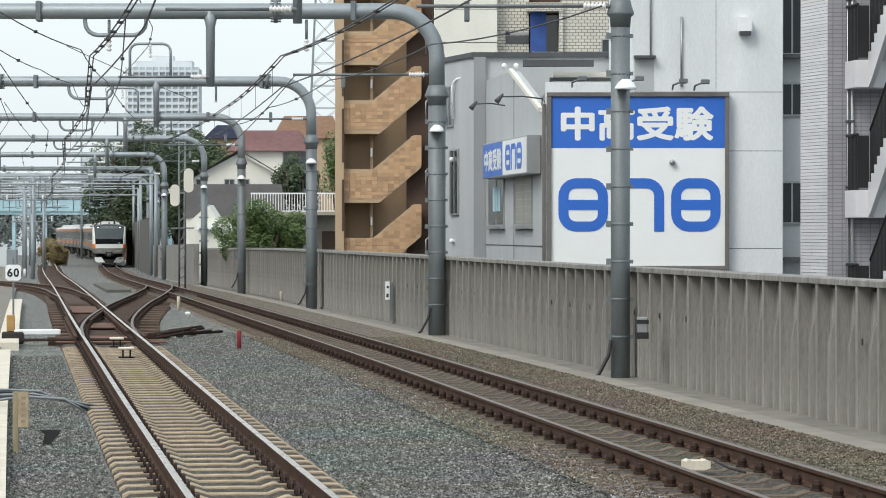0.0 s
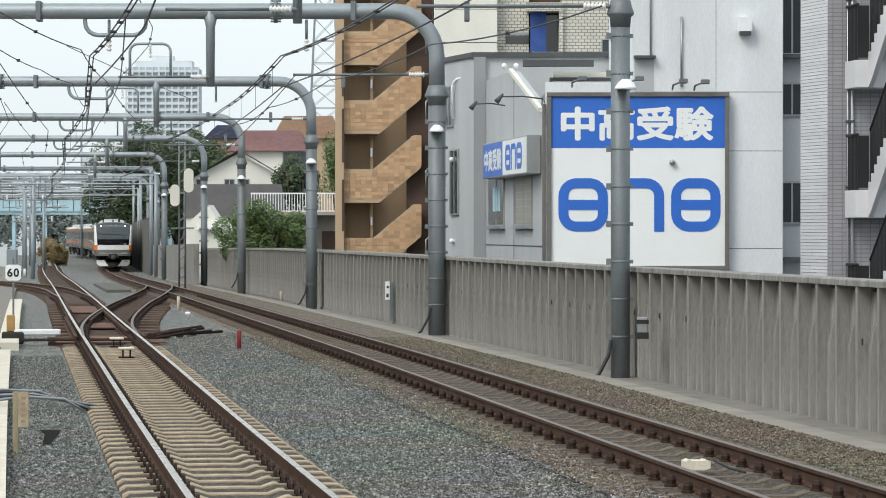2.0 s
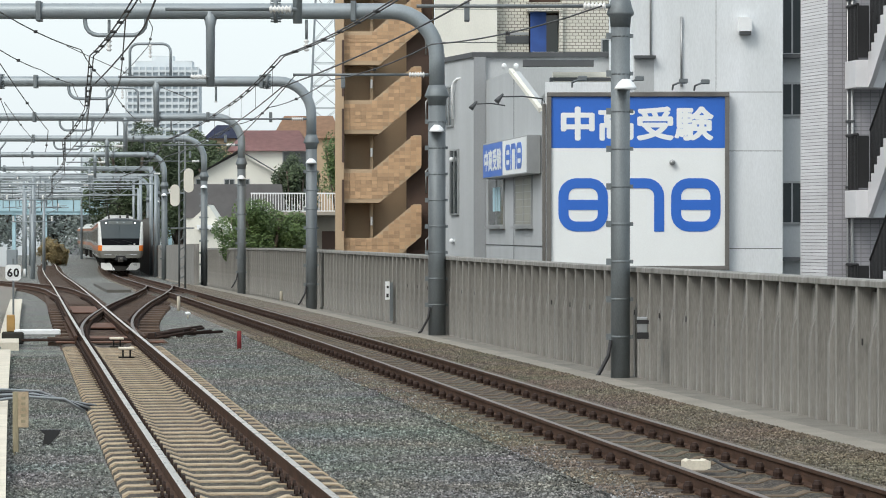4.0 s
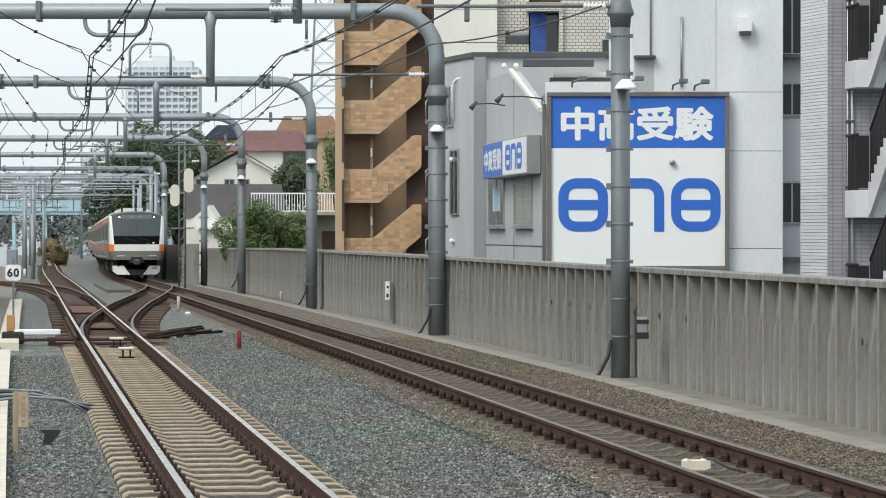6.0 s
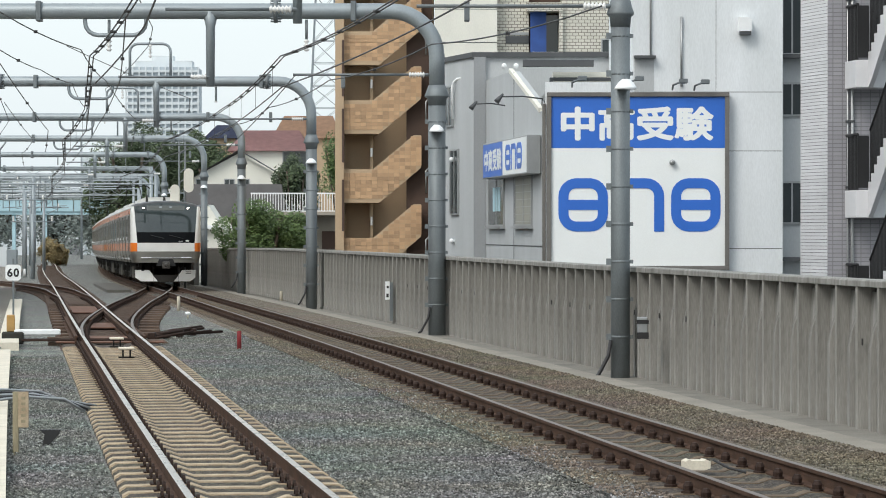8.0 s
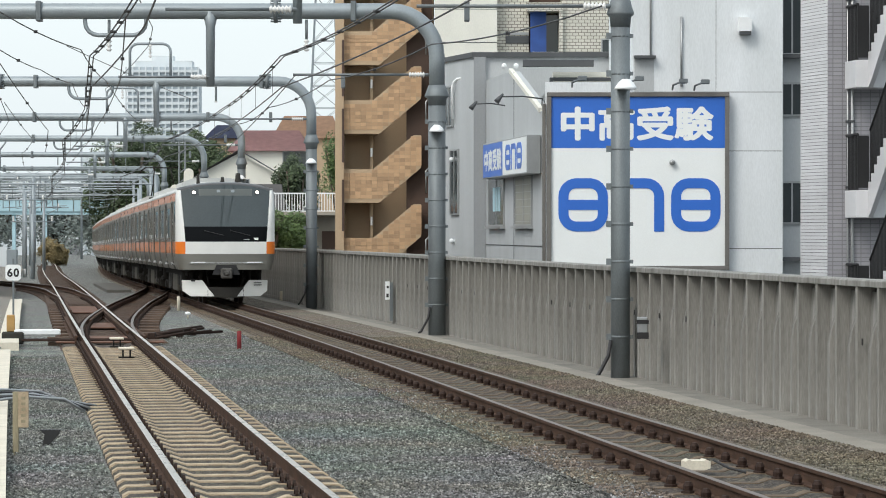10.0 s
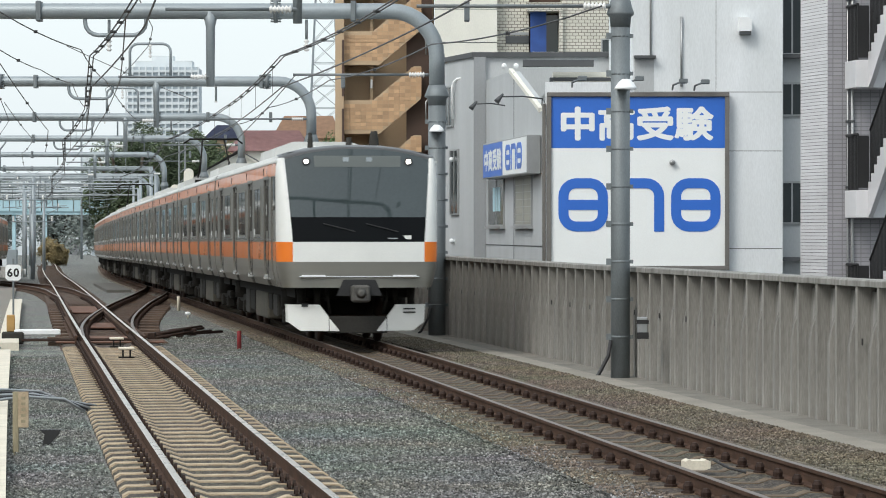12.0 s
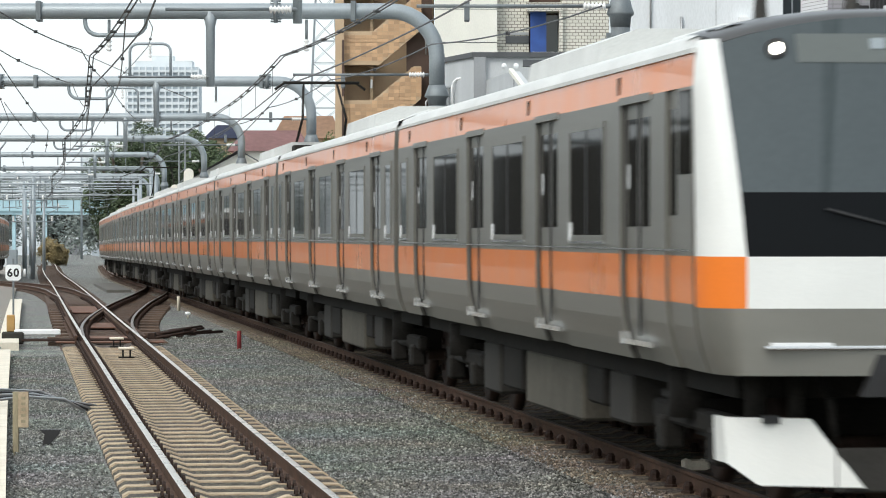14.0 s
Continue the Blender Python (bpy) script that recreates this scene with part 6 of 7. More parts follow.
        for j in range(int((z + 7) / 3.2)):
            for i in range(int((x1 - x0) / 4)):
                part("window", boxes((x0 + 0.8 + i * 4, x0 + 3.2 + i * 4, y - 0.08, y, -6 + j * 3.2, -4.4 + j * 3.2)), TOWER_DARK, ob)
    # cutting wall and embankment beside the far curve
    bm = bmesh.new()
    sweep(bm, main_x, 246, 335, 4, [(2.3, -0.4), (2.9, -0.4), (2.9, 3.9), (2.3, 3.9)])
    tagged(part("retaining_wall", bm, SOOTY), "sooty dark concrete retaining wall beside the far curve", "wall", kind="structure")
    ob = thing("brick_hut", "red-brown brick hut behind the far curve", "hut")
    part("wall", boxes((-40.5, -36.2, 420, 424, -7, 7.4)), BRICK_RED, ob)
    part("roof", boxes((-40.8, -35.9, 419.6, 424.4, 7.4, 7.65)), ROOF_GREY, ob)
    for k, (x, y, cz, w) in enumerate(((-37.4, 330, 0.1, 1.1), (-38.4, 334, 0.3, 0.9), (-36.9, 332, -0.3, 0.9))):
        sh = thing("shrub", "yellowing shrub beside the far line", "shrub", group="yellow shrubs")
        bm = bmesh.new()
        for a in (0.0, 2.1, 4.2):
            bar(bm, (x, y, -1.3), (x + 0.5 * w * math.cos(a), y + 0.5 * w * math.sin(a), cz), 0.03)
        part("stems", bm, BARK, sh)
        leaves("crown", random.Random(70 + k), (x, y, cz), (w, w, 1.1), 6000, 0.09, LEAF_YELLOW, sh)
    # low fence and cabinets beyond the tracks
    ob = thing("trackside_fence", "pale steel fence beside the distant tracks", "fence")
    for k in range(40):
        x, y = -42.5 - k * 0.55, 318 + k * 2.2
        part("post", boxes((x - 0.05, x + 0.05, y, y + 0.1, -1.2, 0.6)), GALV, ob)
    for k in range(5):
        x, y = -38.0 - k * 2.6, 300 + k * 14
        cab = thing("relay_cabinet", "grey trackside relay cabinet beside the far line", "cabinet", group="relay cabinets")
        part("body", boxes((x, x + 0.9, y, y + 0.6, -1.2, 0.5 + 0.2 * (k % 3)), bevel=0.03), TOWER_WALL if k % 2 else GALV, cab)
        part("plinth", boxes((x - 0.1, x + 1.0, y - 0.1, y + 0.7, -1.3, -1.18)), CONCRETE, cab)


# ================= the train =================
SIDE_PROFILE = [(1.4, 1.05), (1.455, 1.2), (1.495, 1.38), (1.51, 1.55), (1.515, 1.72), (1.515, 1.9), (1.515, 2.3), (1.515, 2.75), (1.515, 3.14), (1.502, 3.38)]
ROOF_PROFILE = [(1.502, 3.38), (1.45, 3.5), (1.25, 3.58), (0.8, 3.64), (0.0, 3.67)]


def side_skin(bm, y0, y1, side, inset=0.0, thick=0.05, lo=1.05, hi=3.38):
    """A length of the bulging car side, with orange bands by height."""
    prof = [p for p in SIDE_PROFILE if lo - 1e-6 <= p[1] <= hi + 1e-6]
    rings = []
    for y in (y0, y1):
        rings.append([bm.verts.new((side * (x - inset), y, z)) for x, z in prof])
        rings.append([bm.verts.new((side * (x - inset - thick), y, z)) for x, z in prof])
    a, ai, b, bi = rings
    fs = []
    for i in range(len(prof) - 1):
        zm = (prof[i][1] + prof[i + 1][1]) / 2
        f = bm.faces.new((a[i], b[i], b[i + 1], a[i + 1]))
        f.material_index = 1 if (1.55 < zm < 1.9 or zm > 3.15) else 0
        f.smooth = False
        fs += [f, bm.faces.new((ai[i + 1], bi[i + 1], bi[i], ai[i])), bm.faces.new((a[i], a[i + 1], ai[i + 1], ai[i])), bm.faces.new((b[i + 1], b[i], bi[i], bi[i + 1]))]
    n = len(prof) - 1
    fs += [bm.faces.new((a[0], ai[0], bi[0], b[0])), bm.faces.new((a[n], b[n], bi[n], ai[n]))]
    bmesh.ops.recalc_face_normals(bm, faces=fs)
    return bm


def car_body(car, front):
    """Shell, sides, doors, windows and roof; front: the leading car's cab at +y."""
    y0, y1 = -9.75, (9.35 if front else 9.75)
    bm = bmesh.new()
    prof = [(x - 0.055, z) for x, z in SIDE_PROFILE] + [(x - 0.03, z - 0.02) for x, z in ROOF_PROFILE[1:]]
    full = prof + [(-x, z) for x, z in prof[::-1][1:]]
    ends = [[bm.verts.new((x, y, z)) for x, z in full] for y in (y0 + 0.03, y1 - 0.03)]
    for i in range(len(full) - 1):
        bm.faces.new((ends[0][i], ends[0][i + 1], ends[1][i + 1], ends[1][i]))
    bm.faces.new((ends[0][0], ends[1][0], ends[1][-1], ends[0][-1]))
    bm.faces.new(ends[0][::-1])
    bm.faces.new(ends[1])
    bmesh.ops.recalc_face_normals(bm, faces=bm.faces[:])
    part("shell", bm, STEEL_BODY, car)
    bm = bmesh.new()
    rp = ROOF_PROFILE + [(-x, z) for x, z in ROOF_PROFILE[::-1][1:]]
    sweep_y = [[bm.verts.new((x, y, z)) for x, z in rp] for y in (y0, y1)]
    for i in range(len(rp) - 1):
        f = bm.faces.new((sweep_y[0][i], sweep_y[0][i + 1], sweep_y[1][i + 1], sweep_y[1][i]))
        f.smooth = True
    part("roof", bm, TRAIN_ROOF, car)
    for s in (-1, 1):
        part("gutter", boxes((s * 1.5 - 0.02, s * 1.5 + 0.02, y0, y1, 3.38, 3.415)), TRAIN_ROOF, car)
    doors = [-7.41, -2.47, 2.47, 7.0 if front else 7.41]
    half = 0.66
    cuts = [y0] + [v for d in doors for v in (d - half, d + half)] + [y1]
    if front:
        cuts = cuts[:-1] + [8.3, 8.75, y1]
    for s in (-1, 1):
        for a, b in zip(cuts[::2], cuts[1::2]):
            bm = bmesh.new()
            side_skin(bm, a, b, s, hi=3.14)
            part("side_panel", bm, (STEEL_BODY, ORANGE), car)
            # window between the doors
            w = b - a
            if w > 2.5:
                spans = [(a + 0.75, b - 0.75)]
            elif w > 1.2:
                spans = [(a + 0.35, a + 1.0)] if b < 0 else [(b - 1.0, b - 0.35)]
            else:
                spans = []
            for u, v in spans:
                bm = bmesh.new()
                x = s * 1.517
                for r in ((u - 0.05, v + 0.05, 2.0, 2.05), (u - 0.05, v + 0.05, 2.95, 3.0), (u - 0.05, u, 2.05, 2.95), (v, v + 0.05, 2.05, 2.95)):
                    box(bm, x - 0.012, x + 0.012, r[0], r[1], r[2], r[3])
                win = part("window", bm, STEEL_BODY, car)
                part("pane", boxes((x - 0.005, x + 0.005, u, v, 2.05, 2.95)), TRAIN_GLASS, win)
                if v - u > 1:
                    part("mullion", boxes((x - 0.008, x + 0.009, (u + v) / 2 - 0.03, (u + v) / 2 + 0.03, 2.05, 2.95)), BLACK, win)
                # Bright plate and strip stand in for glints on the lower window frame.
                part("window_catch", boxes((x - 0.006, x + 0.016, u - 0.04, u + 0.07, 2.0, 2.16)), LAMP_WHITE, win)
                part("sill_glint", boxes((x - 0.006, x + 0.014, u - 0.05, v + 0.05, 1.975, 2.0)), CHROME, win)
        for d in doors:
            for lf in (-1, 1):
                bm = bmesh.new()
                ya, yb = (d - half + 0.02, d - 0.006) if lf < 0 else (d + 0.006, d + half - 0.02)
                side_skin(bm, ya, yb, s, inset=0.045, thick=0.008, lo=1.05, hi=3.14)
                leaf = part("door", bm, (STEEL_BODY, ORANGE), car)
                x = s * 1.472
                ym = (ya + yb) / 2
                part("pane", boxes((x - 0.004, x + 0.004, ym - 0.21, ym + 0.21, 2.12, 2.98)), TRAIN_GLASS, leaf)
                part("edge_seal", boxes((x - 0.006, x + 0.006, (yb - 0.03) if lf < 0 else ya, yb if lf < 0 else (ya + 0.03), 1.25, 3.1)), BLACK, leaf)
            # Black strips at the door's sides put its recess shading into the colour.
            for ya in (d - half, d + half - 0.05):
                bm = bmesh.new()
                side_skin(bm, ya, ya + 0.05, s, inset=0.035, thick=0.008, lo=1.05, hi=3.14)
                part("door_gap", bm, BLACK, car)
            part("door_notice", boxes((s * 1.474 - 0.004, s * 1.474 + 0.004, d - 0.5, d - 0.44, 2.42, 2.62)), LAMP_WHITE, car)
            part("step_end", boxes((s * 1.47 - 0.03, s * 1.47 + 0.045, d - half, d - half + 0.1, 1.17, 1.27)), CHROME, car)
            part("door_step", boxes((s * 1.45 - 0.03, s * 1.45 + 0.05, d - half, d + half, 1.175, 1.215)), CHROME, car)
            part("door_head", boxes((s * 1.495 - 0.03, s * 1.495 + 0.028, d - half - 0.04, d + half + 0.04, 3.1, 3.16)), STEEL_BODY, car)
        if front:
            bm = bmesh.new()
            side_skin(bm, 8.3, 8.75, s, inset=0.03, thick=0.02, lo=1.05, hi=3.14)
            cab = part("cab_door", bm, (STEEL_BODY, ORANGE), car)
            part("pane", boxes((s * 1.487 - 0.004, s * 1.487 + 0.004, 8.36, 8.69, 2.2, 3.0)), TRAIN_GLASS, cab)
            part("cab_window", boxes((s * 1.518 - 0.006, s * 1.518 + 0.006, 8.84, 9.3, 2.5, 3.12), bevel=0.005), TRAIN_GLASS, car)
        bm = bmesh.new()
        side_skin(bm, y0, y1, s, lo=3.14)
        part("upper_band", bm, (STEEL_BODY, ORANGE), car)
        for k in range(4):
            part("band_vent", boxes((s * 1.512 - 0.006, s * 1.512 + 0.004, -8.6 + k * 4.94, -8.5 + k * 4.94, 3.19, 3.33)), TRAIN_BOX, car)
        part("stripe_line", boxes((s * 1.517 - 0.004, s * 1.517 + 0.004, y0 + 0.1, y1 - 0.1, 1.935, 1.947)), CHROME, car)
    # roof cooler with louvres, and small roof boxes
    bm = bmesh.new()
    slab(bm, [(-1.0, 3.55), (1.0, 3.55), (0.95, 3.85), (0.6, 3.98), (-0.6, 3.98), (-0.95, 3.85)], -2.2, 2.2)
    unit = part("air_conditioner", bm, TRAIN_ROOF, car, "light grey roof cooling unit")
    for k in range(14):
        part("louvre", boxes((-0.99, -0.93, -2.0 + k * 0.12, -1.95 + k * 0.12, 3.6, 3.84)), TRAIN_BOX, unit)
    part("roof_box", boxes((-0.7, 0.7, 4.2, 6.4, 3.6, 3.78), bevel=0.04), TRAIN_ROOF, car)
    part("roof_box", boxes((-0.5, 0.5, -6.5, -4.5, 3.6, 3.74), bevel=0.04), TRAIN_ROOF, car)
    # gangway at the rear
    part("gangway", boxes((-0.75, 0.75, -10.05, -9.7, 1.1, 3.3)), BLACK, car)
    if not front:
        part("gangway", boxes((-0.75, 0.75, 9.7, 10.05, 1.1, 3.3)), BLACK, car)
    # underfloor
    part("frame", boxes((-1.12, 1.12, y0 + 0.1, y1 - 0.3, 0.85, 1.06)), TRAIN_DARK, car)
    for a, b, lo, mat in ((-4.6, -3.4, 0.3, TRAIN_BOX), (-3.1, -1.7, 0.4, TRAIN_DARK), (-1.4, 2.1, 0.3, TRAIN_GREY), (2.4, 3.3, 0.5, TRAIN_DARK), (3.6, 4.7, 0.4, TRAIN_BOX)):
        part("equipment_box", boxes((-1.12, 1.12, a, b, lo, 0.86), bevel=0.03), mat, car)
    wheels = []
    for yb in (-6.9, 6.9):
        bm = bmesh.new()
        for s in (-1, 1):
            box(bm, s * 0.98 - 0.07, s * 0.98 + 0.07, yb - 1.6, yb + 1.6, 0.5, 0.68, bevel=0.03)
            for e in (-1.05, 1.05):
                box(bm, s * 1.0 - 0.1, s * 1.0 + 0.1, yb + e - 0.17, yb + e + 0.17, 0.28, 0.56, bevel=0.03)
            tube(bm, [(s * 1.0, yb, 0.6), (s * 1.0, yb, 0.98)], 0.22, 12)
            bar(bm, (s * 1.08, yb - 0.9, 0.75), (s * 1.08, yb + 0.2, 0.75), 0.04)
        box(bm, -0.95, 0.95, yb - 0.25, yb + 0.25, 0.45, 0.75)
        part("bogie", bm, TRAIN_DARK, car)
        for e in (-1.05, 1.05):
            bm = bmesh.new()
            for s in (-1, 1):
                tube(bm, [(s * 0.62, 0, 0), (s * 0.59, 0, 0), (s * 0.5, 0, 0), (s * 0.5, 0, 0)], [0.4, 0.43, 0.44, 0.3], 24)
                for k in range(3):
                    a = k * 2.094
                    tube(bm, [(s * 0.625, 0.2 * math.cos(a), 0.2 * math.sin(a)), (s * 0.65, 0.2 * math.cos(a), 0.2 * math.sin(a))], 0.05, 6)
            tube(bm, [(-0.85, 0, 0), (0.85, 0, 0)], 0.08, 10)
            wh = part("wheelset", bm, FASTENER, car)
            wh.location = (0, yb + e, 0.43)
            wheels.append(wh)
    return wheels


def nose_grid(z):
    """Half width of the screen and of the face, and how far the face leans back, at height z."""
    t = max(0.0, min(1.0, (z - 1.9) / 1.72))
    screen = 1.23 + 0.14 * t
    prof = SIDE_PROFILE
    full = prof[0][0]
    for (xa, za), (xb, zb) in zip(prof, prof[1:]):
        if za <= z <= zb:
            full = xa + (xb - xa) * (z - za) / (zb - za)
    if z > 3.38:
        full = 1.502 - 0.1 * ((z - 3.38) / 0.26)
    lean = 0.42 * t**1.5
    return screen, full, lean


def nose_piece(zs, cols):
    """A piece of the curved cab front: heights by columns from -1 to 1 and beyond (1 = screen edge, 2 = body side)."""
    bm = bmesh.new()
    grid = []
    for z in zs:
        screen, full, lean = nose_grid(z)
        row = []
        for c in cols:
            s, a = (1 if c > 0 else -1), abs(c)
            if a <= 1:
                x, back = screen * a, 0.10 * a**2
            else:
                k = a - 1
                ang = k * math.pi / 2
                x, back = screen + (full - screen) * math.sin(ang), 0.10 + (0.55 - 0.1) * (1 - math.cos(ang))
            row.append(bm.verts.new((s * x, 10.0 - lean * (1 if a <= 1 else max(0, 1 - (a - 1) * 0.6)) - back, z)))
        grid.append(row)
    for a, b in zip(grid, grid[1:]):
        for i in range(len(cols) - 1):
            bm.faces.new((a[i], a[i + 1], b[i + 1], b[i])).smooth = True
    return bm


def screen_top(u):
    """Height of the windscreen's arched upper edge, u from -1 to 1 across it."""
    return 3.64 - 0.2 * abs(u) ** 2.2


def screen_piece(z0, proud):
    """The windscreen from z0 up to its arched edge."""
    bm = bmesh.new()
    grid = []
    for j in range(8):
        row = []
        for i in range(17):
            u = -1 + i / 8
            z = z0 + (screen_top(u) - z0) * j / 7
            screen, full, lean = nose_grid(z)
            row.append(bm.verts.new((screen * u, 10.0 - lean - 0.1 * u * u + proud, z)))
        grid.append(row)
    for a, b in zip(grid, grid[1:]):
        for i in range(16):
            bm.faces.new((a[i], a[i + 1], b[i + 1], b[i])).smooth = True
    return bm


def cab_front(car):
    mid = [k / 6 for k in range(-6, 7)]
    left, right = [-2, -1.8, -1.6, -1.4, -1.2, -1], [1, 1.2, 1.4, 1.6, 1.8, 2]
    z_lo, z_or = [1.05, 1.2, 1.38, 1.53], [1.53, 1.72, 1.9]
    part("lower_panel", nose_piece(z_lo, left + mid[1:-1] + right), STEEL_BODY, car)
    part("white_band", nose_piece(z_or, mid), TRAIN_WHITE, car)
    for c in (left, right):
        part("orange_corner", nose_piece(z_or, c), ORANGE_PAINT, car, "orange corner panel")
        part("white_pillar", nose_piece([1.9, 2.3, 2.7, 3.1, 3.3, 3.42, 3.47], c), TRAIN_WHITE, car, "white front pillar")
    part("windscreen", screen_piece(2.36, 0.0), WIND_GLASS, car, "large dark windscreen")
    part("lower_screen", nose_piece([1.9, 2.1, 2.36], mid), LOWER_GLASS, car, "black glass panel under the windscreen")
    # dark brow that arches over the screen and rounds into the roof
    bm = bmesh.new()
    rows = []
    for j in range(7):
        t = j / 6
        row = []
        for i in range(17):
            u = -1 + i / 8
            x = u * (1.37 + 0.1 * min(t * 2, 1))
            lo = screen_top(u)
            hi = 3.73 - 0.2 * abs(u) ** 2.4
            y = 10.0 - nose_grid(lo)[2] - 0.1 * u * u - t * t * 0.8
            row.append(bm.verts.new((x, y, lo + (hi - lo) * math.sin(t * math.pi / 2))))
        rows.append(row)
    for a, b in zip(rows, rows[1:]):
        for i in range(16):
            bm.faces.new((a[i], a[i + 1], b[i + 1], b[i])).smooth = True
    part("roof_brow", bm, BROW, car, "dark grey rounded brow above the windscreen")
    bm = bmesh.new()
    slab(bm, [(-1.35, 3.45), (1.35, 3.45), (1.15, 3.62), (0.5, 3.72), (-0.5, 3.72), (-1.15, 3.62)], 7.4, 8.95)
    part("roof_fairing", bm, TRAIN_ROOF, car)
    part("bulkhead", boxes((-1.38, 1.38, 9.2, 9.3, 1.06, 3.55)), BLACK, car)
    for s in (-1, 1):
        for r, mat, key, label, yy in ((0.075, BLACK, "lamp_rim", "", 0.0), (0.042, HEADLAMP, "headlight", "lit round white headlight", 0.012)):
            bm = bmesh.new()
            tube(bm, [(s * 0.96, 9.56 + yy, 3.4), (s * 0.96, 9.645 + yy, 3.4)], r, 16)
            part(key, bm, mat, car, label)
    bm = nose_piece([3.3, 3.37, 3.44, 3.51], [-0.6, -0.4, -0.2, 0, 0.2, 0.4, 0.6])
    for v in bm.verts:
        v.co.y += 0.006
    disp = part("destination_display", bm, DISPLAY, car, "grey destination display behind the glass")
    for a, b in ((-0.2, -0.12), (0.12, 0.2)):
        bm = nose_piece([3.4, 3.48], [a, b])
        for v in bm.verts:
            v.co.y += 0.012
        part("display_text", bm, GALV, disp, "unreadable destination characters as plain bars")
    part("operator_mark", boxes((-0.98, -0.8, 9.925, 9.945, 1.95, 2.02)), TRAIN_WHITE, car, "plain white mark")
    part("maker_line", boxes((-0.72, -0.15, 9.96, 9.975, 1.955, 1.975)), ALU, car)
    part("chrome_line", boxes((-1.12, 1.12, 9.93, 10.02, 1.235, 1.265), bevel=0.01), CHROME, car)
    for s in (-1, 1):
        bm = bmesh.new()
        box(bm, -0.22, 0.22, -0.03, 0.03, 0, 0.022, m=Matrix.Translation((s * 0.85, 9.98, 1.265)))
        part("tail_lamp", bm, LAMP_WHITE, car)
        bm = bmesh.new()
        tube(bm, [(0.02 + 0.4 * s, 10.0, 2.02), (0.02 + 0.4 * s - 0.35, 9.99, 2.09), (0.02 + 0.4 * s + 0.25, 9.985, 2.24)][1:], 0.012, 5)
        part("wiper", bm, BLACK, car)
    # coupler
    bm = bmesh.new()
    slab(bm, [(-0.42, 0.9), (0.42, 0.9), (0.3, 1.2), (-0.3, 1.2)], 9.9, 10.03)
    part("coupler_recess", bm, BLACK, car)
    bm = bmesh.new()
    tube(bm, [(0, 9.3, 0.93), (0, 10.25, 0.93)], [0.1, 0.1], 12)
    box(bm, -0.17, 0.17, 10.0, 10.35, 0.78, 1.1, bevel=0.04)
    tube(bm, [(0.0, 10.35, 0.95), (0.0, 10.42, 0.95)], [0.1, 0.04], 10)
    part("coupler", bm, COUPLER, car, "worn grey iron coupler")
    for s, w in ((-1.05, 0.09), (-0.75, 0.06), (0.72, 0.08), (1.02, 0.1)):
        bm = bmesh.new()
        tube(bm, [(s, 9.2, 1.04), (s, 9.22, 0.9), (s, 9.22, 0.5)], [w, w * 0.8, w * 0.8], 8)
        part("underframe_fitting", bm, TRAIN_DARK, car)
    for s in (-0.55, 0.55):
        bm = bmesh.new()
        tube(bm, [(s, 9.3, 1.02), (s, 9.62, 0.85), (s * 0.9, 9.5, 0.55)], 0.03, 6)
        part("hose", bm, TRAIN_DARK, car)
    # skirt in two white halves with a dark middle
    for s in (-1, 1):
        bm = bmesh.new()
        front = [(x, 10.0 - 0.45 * x, z) for x, z in ((0.36, 0.24), (1.06, 0.24), (1.28, 0.4), (1.3, 0.73), (0.72, 0.73))]
        side = [(1.28, 9.424, 0.4), (1.3, 9.1, 0.4), (1.31, 9.1, 0.73), (1.3, 9.415, 0.73)]
        for four in (front, side):
            bm.faces.new([bm.verts.new((s * x, y, z)) for x, y, z in four])
        bmesh.ops.remove_doubles(bm, verts=bm.verts[:], dist=0.001)
        bmesh.ops.recalc_face_normals(bm, faces=bm.faces[:])
        bmesh.ops.solidify(bm, geom=bm.faces[:], thickness=0.04)
        sk = part("skirt", bm, TRAIN_WHITE, car, "white snow-plough skirt")
        if s < 0:
            for z in (0.57, 0.635):
                bm = bmesh.new()
                box(bm, -0.13, 0.13, -0.01, 0.012, z, z + 0.026, m=Matrix.Translation((-0.98, 9.559, 0)) @ Matrix.Rotation(math.atan(0.45), 4, "Z"))
                part("skirt_slot", bm, BLACK, sk)
        else:
            part("skirt_notch", boxes((0.92, 1.04, 9.5, 9.59, 0.69, 0.75)), BLACK, sk)
    part("snowplough", slab(bmesh.new(), [(-0.55, 0.2), (0.55, 0.2), (0.5, 0.5), (-0.5, 0.5)], 9.5, 9.7), TRAIN_DARK, car)
    part("plate", boxes((-0.55, 0.55, 9.72, 9.76, 0.2, 0.52), bevel=0.01), TRAIN_BOX, car, "slate-grey plate between the skirt halves")
    # aerials on the roof
    for x, y, h, r in ((0.76, 8.2, 0.32, 0.06), (0.0, 8.0, 0.24, 0.075), (-0.48, 8.0, 0.36, 0.11)):
        bm = bmesh.new()
        tube(bm, [(x, y, 3.58), (x, y, 3.66), (x, y, 3.66 + h * 0.7), (x, y, 3.66 + h * 0.72), (x, y, 3.66 + h)], [r * 1.2, r, r * 0.75, r * (1.0 if r < 0.06 else 0.72), r * 0.6], 10)
        part("aerial", bm, TRAIN_BOX, car)


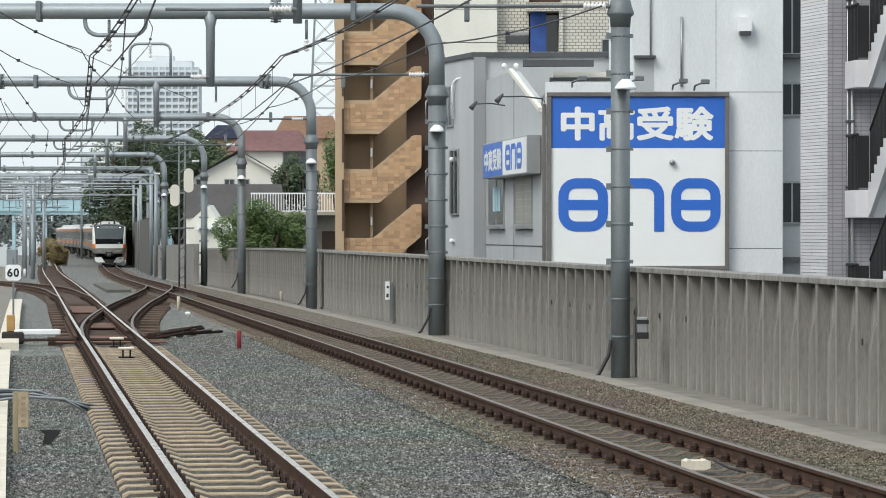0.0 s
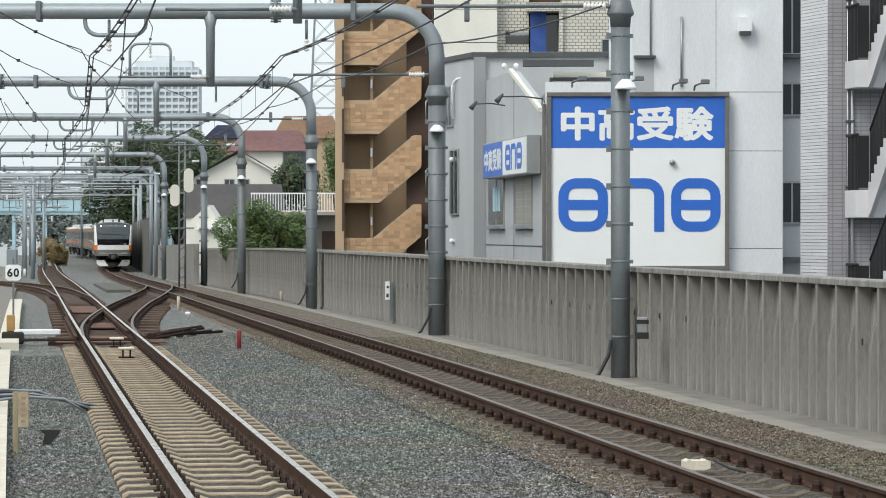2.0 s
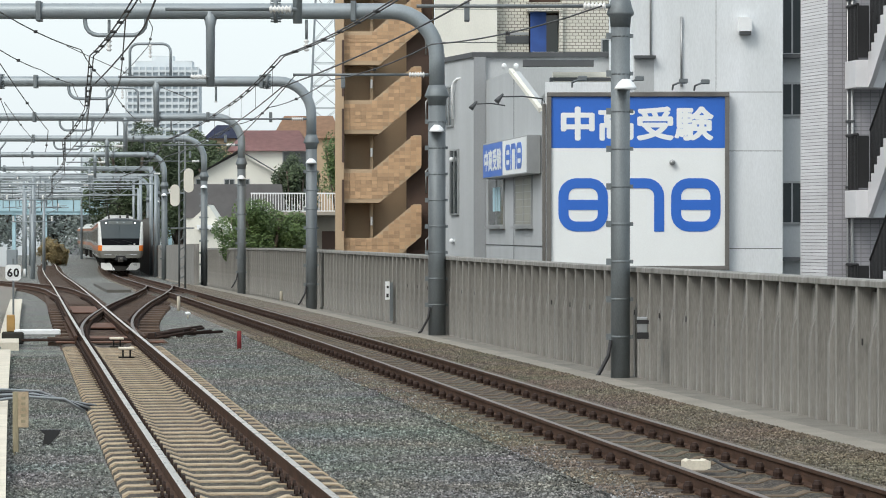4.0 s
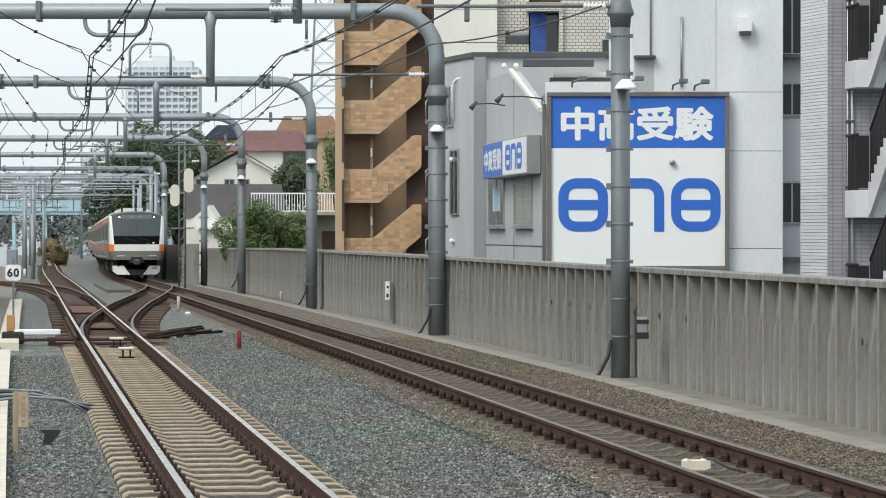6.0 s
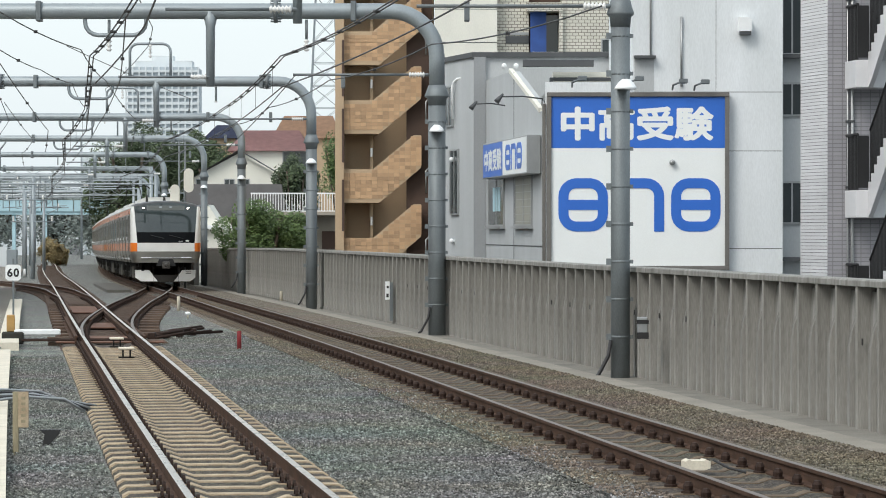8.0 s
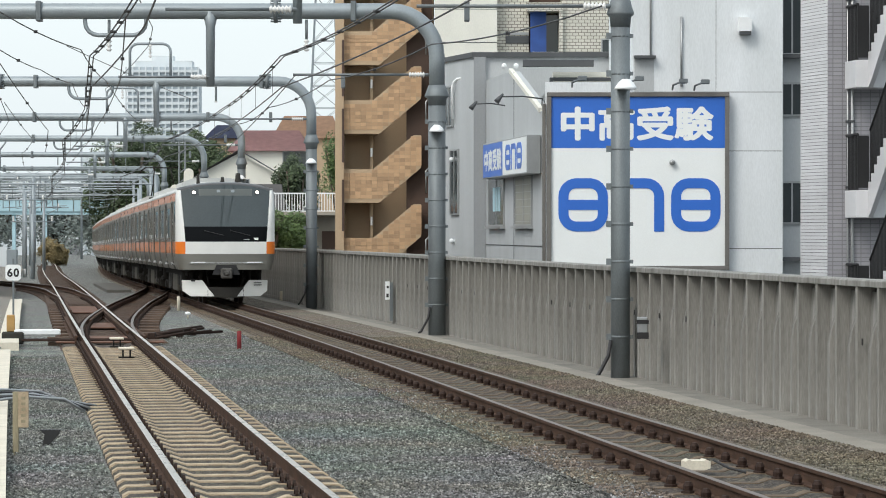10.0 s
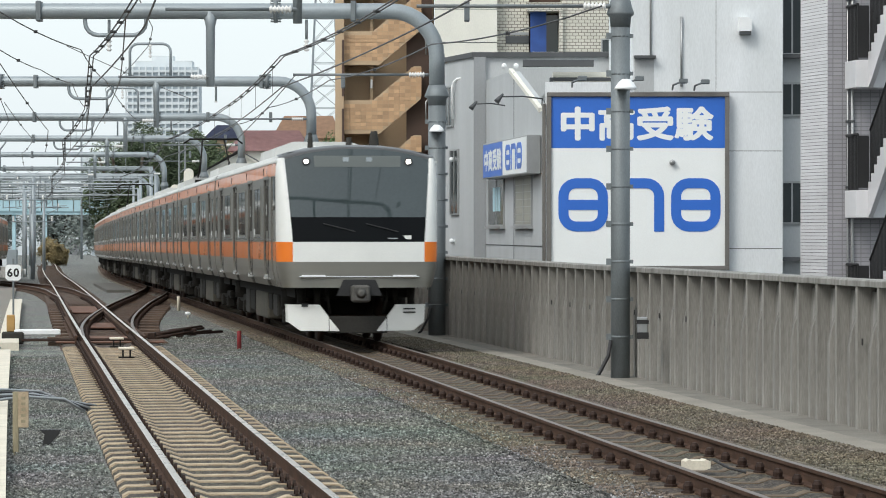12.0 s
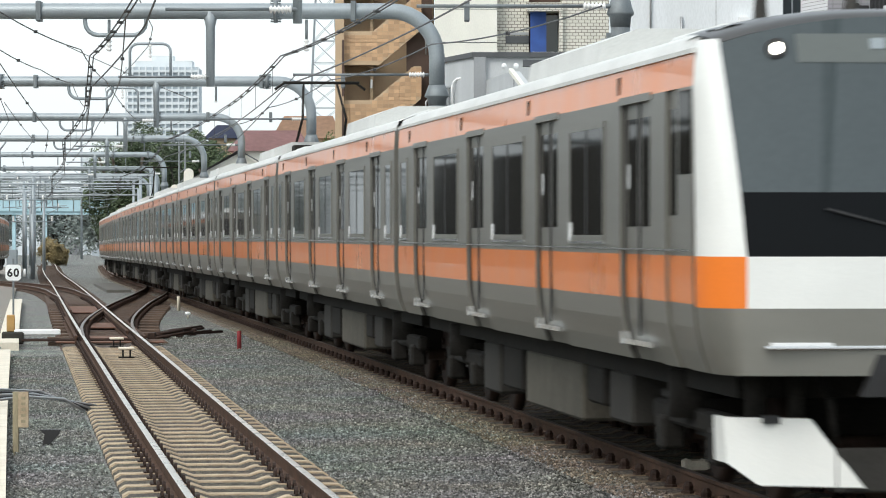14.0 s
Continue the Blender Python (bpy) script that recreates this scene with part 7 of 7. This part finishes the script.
def pantograph(car, y):
    bm = bmesh.new()
    for s in (-0.5, 0.5):
        bar(bm, (s, y - 0.5, 3.9), (s * 0.9, y + 0.7, 4.45), 0.03)
        bar(bm, (s * 0.9, y + 0.7, 4.45), (s * 0.7, y - 0.3, 5.2), 0.025)
    tube(bm, [(-0.95, y - 0.3, 5.08), (-0.75, y - 0.3, 5.22), (0.75, y - 0.3, 5.22), (0.95, y - 0.3, 5.08)], 0.03, 6)
    bar(bm, (-0.8, y - 0.05, 5.22), (0.8, y - 0.05, 5.22), 0.025)
    box(bm, -0.6, 0.6, y - 0.7, y + 0.5, 3.78, 3.9)
    part("pantograph", bm, TRAIN_DARK, car, "dark folded-arm pantograph raised to the wire")
    for s in (-0.55, 0.55):
        bm = bmesh.new()
        insulator(bm, (s, y - 0.6, 3.6), (s, y - 0.6, 3.82), 0.09, 3)
        part("insulator", bm, INSULATOR, car)


def path_table(fx):
    ys = np.arange(-50.0, 540.0, 0.5)
    xs = np.array([fx(v) for v in ys])
    s = np.concatenate([[0], np.cumsum(np.hypot(np.diff(xs), np.diff(ys)))])
    return ys, xs, s


def car_pose(table, s_mid):
    """A car's pose with its bogies on the track; it heads towards falling y."""
    ys, xs, s = table
    a, b = s_mid - 6.9, s_mid + 6.9
    p = Vector((np.interp(a, s, xs), np.interp(a, s, ys), 0))
    q = Vector((np.interp(b, s, xs), np.interp(b, s, ys), 0))
    d = (p - q).normalized()
    p.z, q.z = curve_at(GRADE, p.y), curve_at(GRADE, q.y)
    d = (p - q).normalized()
    return Matrix.Translation((p + q) / 2) @ Matrix.Rotation(math.atan2(-d.x, d.y), 4, "Z") @ Matrix.Rotation(math.asin(d.z), 4, "X")


# where the leading end stands, second by second (seconds, y)
NOSE = [(0.0, 311.0), (1.0, 291.0), (2.0, 271.0), (3.0, 250.5), (4.0, 230.0), (5.0, 209.5), (6.0, 188.8), (7.0, 168.7), (8.0, 148.2), (9.0, 127.0), (10.0, 104.5), (10.5, 93.3), (11.0, 83.6), (11.5, 73.6), (12.0, 64.0), (12.5, 53.9), (13.0, 44.4), (13.5, 33.95), (14.0, 24.6)]
TRAIN = []


def build_train():
    lead = thing("train_car", "leading stainless train car with orange bands and white cab front", "train car", group="train cars")
    w1 = car_body(lead, True)
    cab_front(lead)
    TRAIN.append((lead, w1))
    mid = thing("train_car", "stainless commuter train car with orange bands", "train car", group="train cars")
    w2 = car_body(mid, False)
    TRAIN.append((mid, w2))
    for k in range(8):
        c = copy_thing(mid, pose(-200 - 4 * k, 600, 0))
        TRAIN.append((c, [o for o in c.children if o.name.startswith("wheelset")]))
        if k in (0, 4):
            pantograph(c, 2.4)


AWAY = []


def build_second_train(model):
    for k in range(3):
        c = copy_thing(model, pose(-240 - 4 * k, 600, 0))
        c["label"] = "stainless train car with orange band leaving on another track"
        AWAY.append(c)


def motions():
    far_table = path_table(far_x)
    s_mid = np.interp(203.0, far_table[0], far_table[2])
    for k, car in enumerate(AWAY):
        walk(car, [(t * 0.5, car_pose(far_table, s_mid - 10 - 20.0 * k + (t * 0.5 - 11.0) * 15.0)) for t in range(29)])
    table = path_table(main_x)
    ys, xs, s = table
    ts = [k * 0.5 for k in range(29)]
    nodes = [(-1.0, 331.0)] + NOSE + [(15.0, 5.0)]

    def nose_y(t):
        return curve_at(nodes, t)
    for k, (car, wheels) in enumerate(TRAIN):
        rows = []
        for t in ts:
            s_nose = np.interp(nose_y(t), ys, s)
            rows.append((t, car_pose(table, s_nose + 10.0 + 20.0 * k)))
        walk(car, rows)
        if k == 0:
            fine = [i / 30 for i in range(421)]
            for wh in wheels:
                home = wh.location.copy()
                turn = []
                for t in fine:
                    roll = -(np.interp(nose_y(0.0), ys, s) - np.interp(nose_y(t), ys, s)) / 0.43
                    turn.append((t, Matrix.Translation(home) @ Matrix.Rotation(roll, 4, "X")))
                walk(wh, turn)


# ================= build =================
make_ground()
build_portals()
overhead_wires()
barrier()
hoarding()
tutoring_building()
spotlights()
white_brick_building()
stair_building()
right_apartments()
far_things()
dress_portals()
span_wires()
strut_cables()
signal_mast()
trackside()
distance()
build_train()
build_second_train(TRAIN[1][0])
track("main_track", main_x, 24, 330, SLEEPER_BROWN, RAIL_TOP_DULL, "rust-brown main railway track on concrete sleepers", near=130, proud=0.085)
track("loop_track", loop_x, 22, 330, SLEEPER, RAIL_TOP, "loop railway track with pale concrete sleepers and shiny rails", near=68, proud=0.065)
track("crossover_track", cross_x, 70, 158, SLEEPER_BROWN, RAIL_TOP_DULL, "rust-brown crossover track with points", near=60, proud=0.1)
track("branch_track", side_x, 118, 230, SLEEPER_BROWN, RAIL_TOP_DULL, "rust-brown branch track joining the loop", near=60)
track("far_track", far_x, 165, 420, SLEEPER_BROWN, RAIL_TOP_DULL, "distant railway track curving away", near=60)
scatter_stones("loose_ballast", BALLAST, [(main_x, 27, 80, -3.5, -1.2, -0.222, 38000), (main_x, 27, 60, -1.4, -0.95, -0.175, 4000), (loop_x, 27, 64, -2.4, -1.05, -0.222, 16000)], "loose grey crushed stones on the ballast")
scatter_stones("brown_stones", BALLAST_BROWN, [(main_x, 27, 75, 1.4, 2.42, -0.202, 16000), (main_x, 27, 75, -1.35, -0.86, -0.172, 9000)], "loose brown stones beside the main track")

motions()
